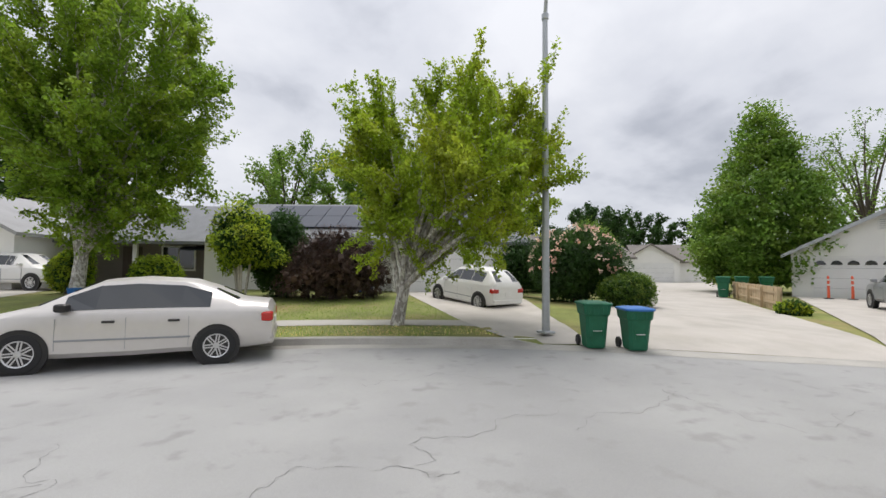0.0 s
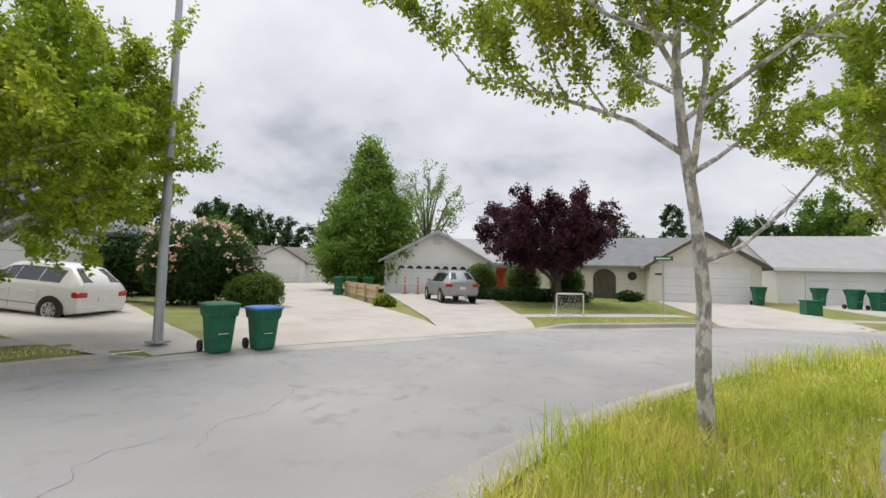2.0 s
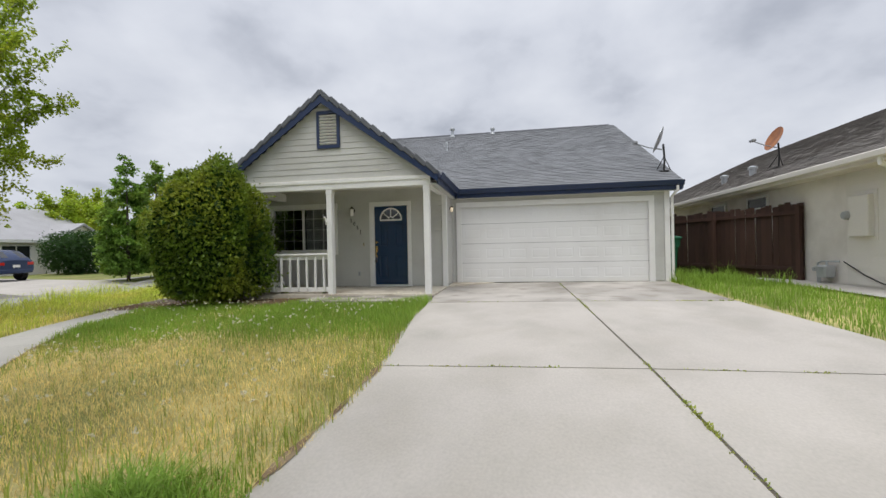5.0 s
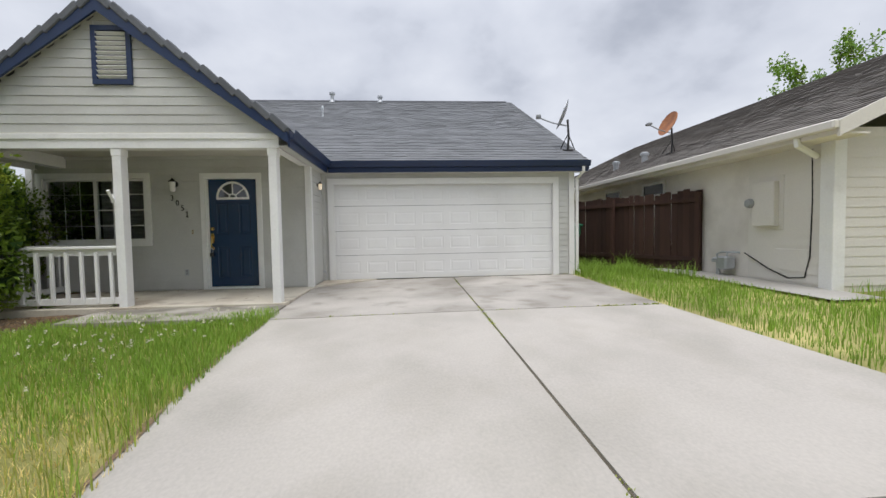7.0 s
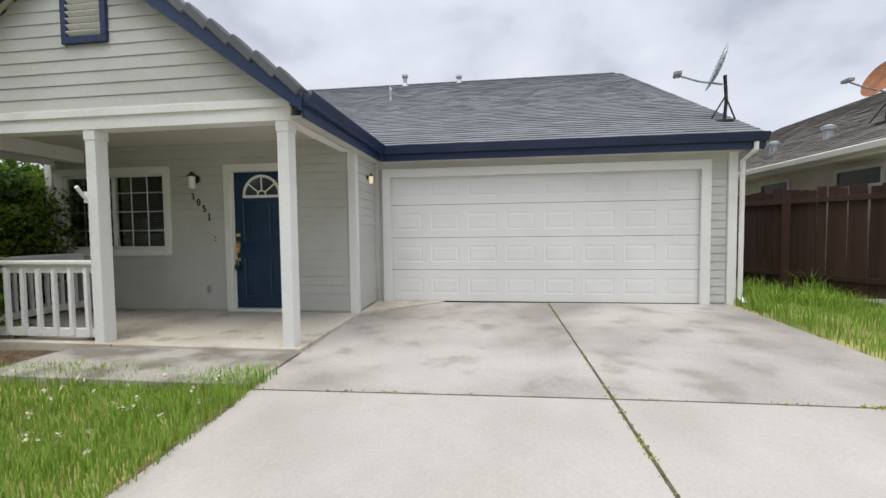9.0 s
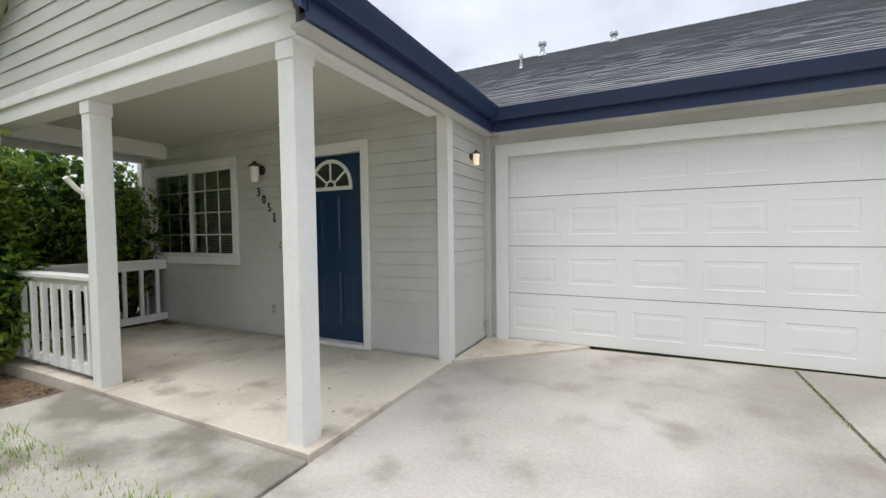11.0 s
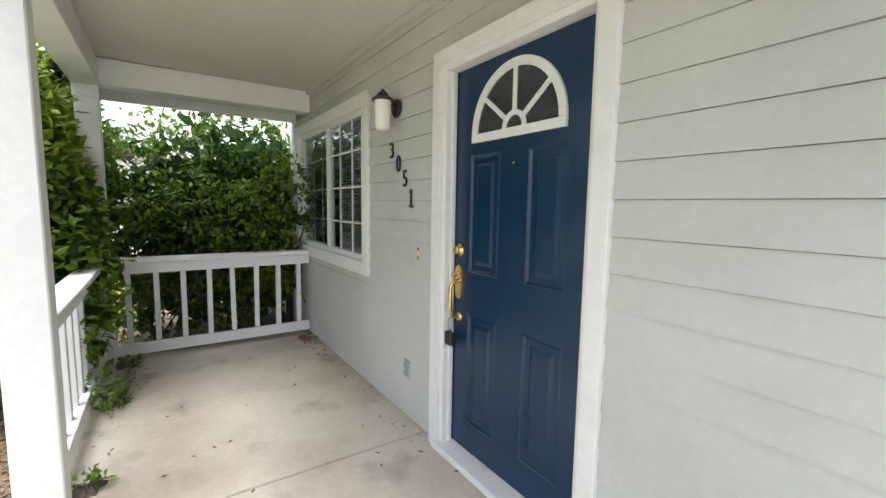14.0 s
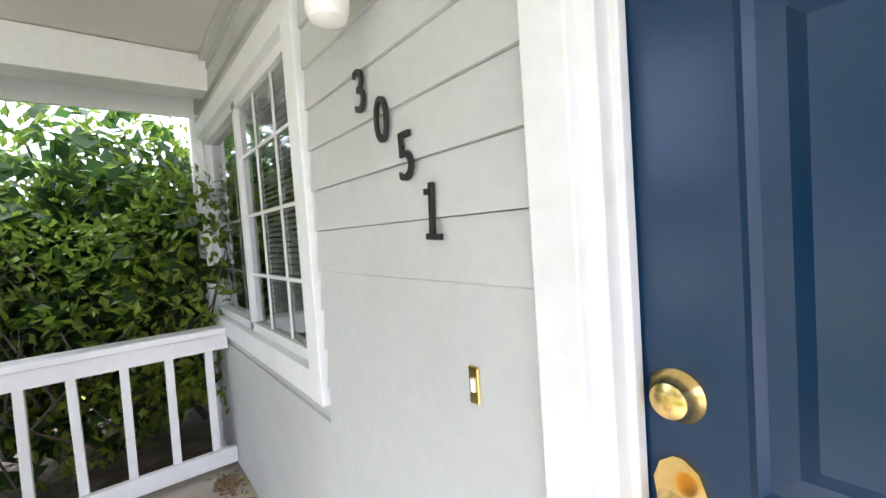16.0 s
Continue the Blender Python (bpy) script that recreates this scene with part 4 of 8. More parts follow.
gable = part("gable_wall", gf, SIDING, house, "grey-green lap siding gable")


def gable_spans(za, zb):
    if za > APEX_Z - 0.25:
        return None
    h = (APEX_Z - 0.16 - zb) / PITCH_G + 0.09
    if h < 0.06:
        return None
    a, b = max(-4.75, APEX_X - h), min(0.0, APEX_X + h)
    if zb > 3.17 and za < 3.93:
        return [(a, -2.60, zb), (-2.12, b, zb)] if a < -2.60 else []
    return [(a, b, zb)]


boards(gable, Matrix.Translation((0, -2.772, 0)), gable_spans, pitch=0.129, z0=2.478)
vent = part("gable_vent", Shape().box(-2.622, -2.81, 3.145, -2.095, -2.77, 3.215).box(-2.622, -2.81, 3.885, -2.095, -2.77, 3.955).box(-2.622, -2.811, 3.215, -2.555, -2.77, 3.885).box(-2.162, -2.811, 3.215, -2.095, -2.77, 3.885), NAVY, house, "navy framed louvred gable vent", bevel=0.004)
part("vent_back", Shape().box(-2.565, -2.775, 3.21, -2.15, -2.767, 3.89), BLACK, vent)
lou = Shape().box(-0.2, -0.03, -0.004, 0.2, 0.03, 0.004, Matrix.Rotation(radians(-38), 4, "X")).mesh("louvre", WHITE)
for k in range(10):
    piece("louvre", lou, vent, Matrix.Translation((-2.3585, -2.79, 3.25 + k * 0.066)))


def shingles(s, origin, along, upslope, width, length, rng, course=0.14, tab=0.3, thick=0.015):
    """Rows of overlapping tabs on a slope."""
    along, upslope = Vector(along).normalized(), Vector(upslope).normalized()
    n = along.cross(upslope).normalized()
    if n.z < 0:
        n = -n
    rows = int(length / course)
    for r in range(rows):
        x = -rng.uniform(0, tab)
        while x < width:
            w = rng.uniform(0.55, 1.25) * tab
            a, b = max(x, 0), min(x + w, width)
            if b - a > 0.02:
                h = thick * rng.uniform(0.7, 1.25)
                o = Vector(origin) + upslope * (r * course + rng.normal() * 0.004)
                p = [o + along * a, o + along * b, o + along * b + upslope * (course + 0.012), o + along * a + upslope * (course + 0.012)]
                q = [p[0] + n * h, p[1] + n * h, p[2] + n * 0.002, p[3] + n * 0.002]
                s.add([p[0], p[1], *q], [(2, 3, 4, 5), (0, 1, 3, 2)])
            x += w


rng = np.random.default_rng(11)
EAVE_Y, EAVE_Z, RIDGE_Y = -0.22, 2.50, 6.8
RIDGE_Z = EAVE_Z + (RIDGE_Y - EAVE_Y) * PITCH_M
X0, X1 = -5.25, 5.62
roof = Shape().prism([(EAVE_Y, EAVE_Z), (RIDGE_Y, RIDGE_Z), (2 * RIDGE_Y - EAVE_Y, EAVE_Z), (2 * RIDGE_Y - EAVE_Y, EAVE_Z - 0.12), (RIDGE_Y, RIDGE_Z - 0.13), (EAVE_Y, EAVE_Z - 0.12)], X1 - X0,
                     Matrix(((0, 1, 0, X0), (1, 0, 0, 0), (0, 0, 1, 0), (0, 0, 0, 1))))
main_roof = part("main_roof", roof, SHINGLE, house, "grey asphalt shingle roof")
s = Shape()
sl = math.hypot(RIDGE_Y - EAVE_Y, RIDGE_Z - EAVE_Z)
shingles(s, (X0, EAVE_Y - 0.02, EAVE_Z - 0.005), (1, 0, 0), (0, RIDGE_Y - EAVE_Y, RIDGE_Z - EAVE_Z), X1 - X0, sl, rng)
tagged(part("shingle", s, SHINGLE, main_roof), kind="stuff")
cap = Shape().prism([(-0.13, -0.045), (0, 0.02), (0.13, -0.045), (0.13, -0.03), (0, 0.036), (-0.13, -0.03)], 0.3, Matrix(((0, 1, 0, 0), (1, 0, 0, 0), (0, 0, 1, 0), (0, 0, 0, 1)))).mesh("ridge_cap", SHINGLE_CAP)
for k in range(int((X1 - X0) / 0.26)):
    piece("ridge_cap", cap, main_roof, Matrix.Translation((X0 + k * 0.26, RIDGE_Y, RIDGE_Z)) @ Matrix.Rotation(radians(-1.5), 4, "Y"))
# gable roof over the porch
GY0, GY1 = -2.90, 4.4
gz = lambda x: APEX_Z - abs(x - APEX_X) * PITCH_G
lo_z = APEX_Z - EAVE_HALF * PITCH_G
porch_roof = part("porch_roof", Shape().prism([(APEX_X - EAVE_HALF, lo_z), (APEX_X, APEX_Z), (APEX_X + EAVE_HALF, lo_z), (APEX_X + EAVE_HALF, lo_z - 0.09), (APEX_X, APEX_Z - 0.12), (APEX_X - EAVE_HALF, lo_z - 0.09)], GY1 - GY0, Matrix.Translation((0, GY0, 0))), SHINGLE, house, "grey asphalt shingle gable roof")
s = Shape()
gl = math.hypot(EAVE_HALF, EAVE_HALF * PITCH_G)
for sg in (1, -1):
    shingles(s, (APEX_X + sg * EAVE_HALF, GY0, lo_z - 0.004), (0, 1, 0), (-sg * EAVE_HALF, 0, EAVE_HALF * PITCH_G), GY1 - GY0, gl, rng)
tagged(part("shingle", s, SHINGLE, porch_roof), kind="stuff")
tile = Shape().box(-0.155, -0.012, -0.07, 0.155, 0.16, 0.03, c=0.012).mesh("rake_tile", SHINGLE_CAP)
for sg in (1, -1):
    ang = math.atan(PITCH_G)
    n = 11
    for k in range(n):
        d = (k + 0.5) / n * gl
        x, z = APEX_X + sg * d * math.cos(ang), APEX_Z - d * math.sin(ang)
        piece("rake_tile", tile, porch_roof, Matrix.Translation((x, GY0 - 0.03, z + 0.012)) @ Matrix.Rotation(sg * ang + sg * radians(8), 4, "Y"))
    bb = Shape()
    a, b = Vector((APEX_X, 0, APEX_Z - 0.06)), Vector((APEX_X + sg * EAVE_HALF, 0, lo_z - 0.06))
    bb.prism([(a.x, a.z), (b.x, b.z), (b.x, b.z - 0.15), (a.x, a.z - 0.17)], 0.035, Matrix.Translation((0, GY0 - 0.02, 0)))
    part("bargeboard", bb, NAVY, house, "navy bargeboard")
part("rake_soffit", Shape().add([(APEX_X - EAVE_HALF, GY0 + 0.015, lo_z - 0.1), (APEX_X, GY0 + 0.015, APEX_Z - 0.14), (APEX_X, -2.765, APEX_Z - 0.14), (APEX_X - EAVE_HALF, -2.765, lo_z - 0.1), (APEX_X + EAVE_HALF, GY0 + 0.015, lo_z - 0.1), (APEX_X + EAVE_HALF, -2.765, lo_z - 0.1)], [(0, 1, 2, 3), (1, 4, 5, 2)]), SOFFIT, house)


def gutter(p, q, name="gutter"):
    """A navy half-ogee gutter and fascia from p to q, its outer side to the right of the way."""
    p, q = Vector(p), Vector(q)
    d = (q - p).normalized()
    o = Vector((d.y, -d.x, 0))
    prof = [(0.0, 0.0), (0.055, 0.0), (0.068, 0.02), (0.07, 0.05), (0.092, 0.075), (0.1, 0.12), (0.09, 0.122), (0.082, 0.082), (0.06, 0.055), (0.058, 0.012), (0.0, 0.012)]
    s = Shape()
    n = len(prof)
    s.v = [tuple(e + o * a + Vector((0, 0, b))) for e in (p, q) for a, b in prof]
    s.f = [(i, (i + 1) % n, n + (i + 1) % n, n + i) for i in range(n)] + [tuple(range(n - 1, -1, -1)), tuple(range(n, 2 * n))]
    part(name, s, NAVY, house, "navy metal gutter", smooth=True)


part("fascia", Shape().box(0.07, EAVE_Y - 0.012, EAVE_Z - 0.24, X1, EAVE_Y + 0.02, EAVE_Z - 0.01), NAVY, house)
gutter((0.08, EAVE_Y - 0.012, EAVE_Z - 0.135), (X1 + 0.02, EAVE_Y - 0.012, EAVE_Z - 0.135))
part("fascia", Shape().box(APEX_X + EAVE_HALF - 0.02, GY0 + 0.02, lo_z - 0.25, APEX_X + EAVE_HALF + 0.01, EAVE_Y, lo_z - 0.02), NAVY, house)
gutter((APEX_X + EAVE_HALF + 0.01, GY0, lo_z - 0.14), (APEX_X + EAVE_HALF + 0.01, EAVE_Y - 0.1, lo_z - 0.14))
# eave soffits take the darker siding colour to deepen the shadow under the eaves
part("soffit", Shape().box(0.05, EAVE_Y + 0.02, EAVE_Z - 0.24, X1, 0.01, EAVE_Z - 0.22), SIDING, house)
part("soffit", Shape().box(-0.11, GY0 + 0.05, lo_z - 0.245, APEX_X + EAVE_HALF - 0.02, 0.0, lo_z - 0.225), SIDING, house)
part("frieze_board", Shape().box(-0.05, -0.012, 2.16, 5.26, 0.013, 2.29), SIDING, house)
part("gable_end_wall", Shape().prism([(0.0, 2.5), (RIDGE_Y, RIDGE_Z - 0.15), (12.5, 2.5)], 0.1, Matrix(((0, 1, 0, 5.25), (1, 0, 0, 0), (0, 0, 1, 0), (0, 0, 0, 1)))), SIDING, house)
part("rake_board", Shape().prism([(EAVE_Y, EAVE_Z - 0.02), (RIDGE_Y, RIDGE_Z - 0.02), (RIDGE_Y, RIDGE_Z - 0.2), (EAVE_Y, EAVE_Z - 0.2)], 0.03, Matrix(((0, 1, 0, X1 - 0.01), (1, 0, 0, 0), (0, 0, 1, 0), (0, 0, 0, 1)))), NAVY, house)
part("downspout", Shape().tube([(5.50, -0.25, 2.36), (5.50, -0.25, 2.26), (5.43, -0.06, 2.12), (5.43, -0.05, 0.12), (5.45, -0.16, 0.05)], 0.035, 8), WHITE, house, "white metal downspout", smooth=True)

# porch railing
def railing(p, q, name):
    """A white balustrade from p to q: top rail, bottom rail and square balusters."""
    p, q = Vector(p), Vector(q)
    d = q - p
    n = d.length
    m = Matrix.Translation(p) @ Matrix.Rotation(math.atan2(d.y, d.x), 4, "Z")
    r = thing(name, "white painted wooden porch railing with square balusters", "railing", m)
    part("top_rail", Shape().box(0, -0.07, 0.845, n, 0.07, 0.885, c=0.006), WHITE, r)
    part("upper_rail", Shape().box(0, -0.02, 0.75, n, 0.02, 0.845), WHITE, r)
    part("bottom_rail", Shape().box(0, -0.022, 0.045, n, 0.022, 0.14, c=0.004), WHITE, r)
    bal = Shape().box(-0.021, -0.03, 0.07, 0.021, 0.012, 0.80, c=0.003).mesh("baluster", WHITE)
    k = max(2, round(n / 0.205))
    for i in range(k):
        piece("baluster", bal, r, Matrix.Translation((0.022 + (i + 0.4) * (n - 0.044) / (k - 0.2), -0.024, 0)) @ Matrix.Rotation(radians(rng.normal() * 0.4), 4, "Y"))
    return r


railing((-4.47, -2.70, 0), (-2.445, -2.70, 0), "porch_railing")
railing((-4.53, -1.0, 0), (-4.53, -2.626, 0), "porch_railing")


# ---------------------------------------------------------------- small things on the house
def digit(ch, x, z, y, h=0.105, tilt=0.0):
    cu = bpy.data.curves.new("digit", "FONT")
    cu.body, cu.size, cu.extrude, cu.offset, cu.align_x, cu.align_y = ch, h * 1.38, 0.004, 0.0, "CENTER", "CENTER"
    tmp = new("digit", cu)
    me = bpy.data.meshes.new_from_object(tmp)
    bpy.data.objects.remove(tmp)
    me.materials.append(BLACK)
    bm_ = bmesh.new()
    bm_.from_mesh(me)
    if ch == "1":
        for cx, cz, w, hh in ((0.006, -h * 0.47, 0.026, 0.006), (-0.012, h * 0.36, 0.012, 0.006)):
            q = [bm_.verts.new((cx + sx * w, cz + sy * hh, sz * 0.004)) for sz in (-1, 1) for sx, sy in ((-1, -1), (1, -1), (1, 1), (-1, 1))]
            for f in ((4, 5, 6, 7), (0, 1, 5, 4), (1, 2, 6, 5), (2, 3, 7, 6), (3, 0, 4, 7)):
                bm_.faces.new([q[i] for i in f])
    bmesh.ops.scale(bm_, vec=(0.86, 1, 1), verts=bm_.verts)
    bm_.to_mesh(me)
    bm_.free()
    ob = new("house_number", me)
    ob.matrix_basis = Matrix.Translation((x, y, z)) @ Matrix.Rotation(radians(90), 4, "X") @ Matrix.Rotation(radians(tilt), 4, "Z")
    return tagged(ob, f"black metal house number {ch} screwed to the siding", "house number", "house numbers")


for ch, x, z, tl in (("3", -2.612, 1.706, 3), ("0", -2.522, 1.615, 0), ("5", -2.436, 1.52, 2), ("1", -2.360, 1.405, -3)):
    digit(ch, x, z, WALL_Y - 0.016, tilt=tl)


def wall_lamp(m, lit, label):
    """A jelly-jar porch lamp: round plate, arm, cap and glass jar. Its wall is behind +y."""
    l = thing("wall_lamp", label, "wall lamp", m, "porch lamps")
    part("wall_plate", Shape().lathe(((0.056, 0), (0.056, 0.012), (0.04, 0.024), (0.012, 0.028)), 20, turn_y), BLACK, l, smooth=True)
    part("arm", Shape().tube([(0, -0.02, 0.0), (0, -0.055, 0.012), (0, -0.09, 0.045)], [0.016, 0.013, 0.016], 10), BLACK, l, smooth=True)
    part("cap", Shape().lathe(((0.052, 0.052), (0.064, 0.052), (0.066, 0.06), (0.050, 0.075), (0.034, 0.083), (0.032, 0.095), (0.014, 0.108), (0.010, 0.118), (0.003, 0.122)), 20, Matrix.Translation((0, -0.1, -0.02))), BLACK, l, smooth=True)
    part("jar", Shape().lathe(((0.018, -0.125), (0.038, -0.118), (0.046, -0.1), (0.047, -0.03), (0.05, 0.02), (0.05, 0.052)), 20, Matrix.Translation((0, -0.1, -0.02))), OPAL_LIT if lit else OPAL, l, "glowing glass jar" if lit else "milky glass jar", smooth=True)
    return l


wall_lamp(place(-2.545, WALL_Y - 0.012, 1.96), False, "black porch lamp with a milky glass jar, unlit")
wall_lamp(place(-0.115, -0.45, 1.985, 90, 0.64), True, "black wall lamp with a glowing glass jar beside the garage")
dz = 1.08
bell = thing("doorbell", "small brass doorbell button on the siding", "doorbell", place(-2.28, WALL_Y - 0.004, dz))
part("plate", Shape().box(-0.013, -0.006, -0.035, 0.013, 0.002, 0.035, c=0.002), BRASS, bell)
part("button", Shape().box(-0.005, -0.010, -0.012, 0.005, -0.005, 0.014, c=0.001), OPAL, bell)
out = thing("wall_outlet", "grey metal outdoor power outlet low on the siding", "outlet", place(-2.41, WALL_Y - 0.006, 0.33))
part("plate", Shape().box(-0.035, -0.008, -0.057, 0.035, 0.004, 0.057, c=0.003), STEEL, out)
for z in (-0.024, 0.024):
    part("socket", Shape().lathe(((0.02, 0), (0.019, 0.008), (0.014, 0.012)), 14, Matrix.Translation((0, -0.006, z)) @ turn_y), GREY_PLASTIC, out)
lock = thing("lockbox", "black key lockbox hanging from the door handle", "lockbox", place(DEAD.x - 0.005, ys - 0.05, 0.66))
part("body", Shape().box(-0.03, -0.02, -0.045, 0.03, 0.02, 0.03, c=0.006), BLACK, lock)
part("shackle", Shape().tube([(-0.02, 0, 0.028), (-0.02, 0, 0.085), (-0.008, 0, 0.105), (0.008, 0, 0.105), (0.02, 0, 0.085), (0.02, 0, 0.028)], 0.005, 8), STEEL, lock, smooth=True)
hook = thing("flag_bracket", "white metal flag bracket on the porch post", "bracket", place(-2.452, -2.778, 1.56, 90))
part("plate", Shape().box(-0.008, -0.025, -0.06, 0.004, 0.025, 0.06, c=0.002), WHITE, hook)
part("socket", Shape().tube([(-0.005, 0, -0.01), (-0.05, -0.01, 0.02), (-0.12, -0.02, 0.1)], [0.02, 0.018, 0.02], 10), WHITE, hook, smooth=True)
tap = thing("garden_tap", "small brass hose tap low on the return wall", "tap", place(-0.115, -0.12, 0.2, 90))
part("pipe", Shape().tube([(0, 0, 0), (0, -0.05, 0), (0, -0.07, -0.04)], 0.011, 8), STEEL, tap, smooth=True)
part("wheel", Shape().lathe(((0.026, 0), (0.026, 0.006)), 12, Matrix.Translation((0, -0.045, 0.02))), STEEL, tap)


def roof_pipe(x, y, h, r, label="grey metal roof vent pipe with a cap"):
    z = EAVE_Z + (y - EAVE_Y) * PITCH_M
    p = thing("vent_pipe", label, "vent pipe", place(x, y, z - 0.03), "roof vents")
    part("flashing", Shape().lathe(((r * 2.6, 0.0), (r * 1.5, 0.06), (r * 1.1, 0.12)), 14), STEEL, p)
    part("pipe", Shape().lathe(((r, -0.02), (r, h), (r * 0.9, h)), 14), STEEL, p, smooth=True)
    part("cap", Shape().lathe(((r * 1.7, h - 0.05), (r * 1.8, h - 0.02), (r * 1.6, h + 0.03), (r * 0.4, h + 0.07)), 14), STEEL, p, smooth=True)


roof_pipe(-1.0, 6.55, 0.36, 0.06)
roof_pipe(0.72, 6.6, 0.24, 0.055)
roof_pipe(-0.87, 4.1, 0.3, 0.022)


def sat_dish(m, dish_mat, label):
    d = thing("satellite_dish", label, "satellite dish", m, "satellite dishes")
    part("mast", Shape().tube([(0, 0, 0), (0.02, 0, 0.28), (0, 0, 0.62)], [0.022, 0.022, 0.022], 10), BLACK, d, smooth=True)
    part("strut", Shape().tube([(0.18, 0.1, -0.06), (0.01, 0, 0.34)], 0.01, 6), BLACK, d)
    part("strut", Shape().tube([(-0.16, 0.12, 0.02), (0.01, 0, 0.34)], 0.01, 6), BLACK, d)
    part("foot", Shape().box(-0.1, -0.07, -0.02, 0.1, 0.07, 0.015, c=0.004), BLACK, d)
    prof = [(r, 0.42 * r * r) for r in np.linspace(0.0, 0.34, 9)]
    tm = Matrix.Translation((-0.06, 0, 0.72)) @ Matrix.Rotation(radians(-68), 4, "Y") @ Matrix.Diagonal((0.88, 1.05, 1, 1))
    s = Shape()
    n = 28
    for r, z in [(max(r, 0.001), z) for r, z in prof] + [(max(r, 0.001), z - 0.012) for r, z in prof[::-1]]:
        s.v += [tuple(tm @ Vector((r * math.cos(2 * math.pi * k / n), r * math.sin(2 * math.pi * k / n), z))) for k in range(n)]
    s.f = [(i * n + k, i * n + (k + 1) % n, i * n + n + (k + 1) % n, i * n + n + k) for i in range(17) for k in range(n)]
    part("reflector", s, dish_mat, d, smooth=True)
    part("feed_arm", Shape().tube([(-0.02, 0, 0.5), (-0.3, 0, 0.58), (-0.56, 0, 0.70)], 0.014, 8), GREY_PLASTIC, d)
    part("receiver", Shape().box(-0.62, -0.09, 0.69, -0.52, 0.09, 0.745, c=0.01), GREY_PLASTIC, d)
    return d


sat_dish(place(5.42, 0.45, EAVE_Z + 0.67 * PITCH_M, -16, 1.15), STEEL, "grey satellite dish on a black tripod at the roof edge")

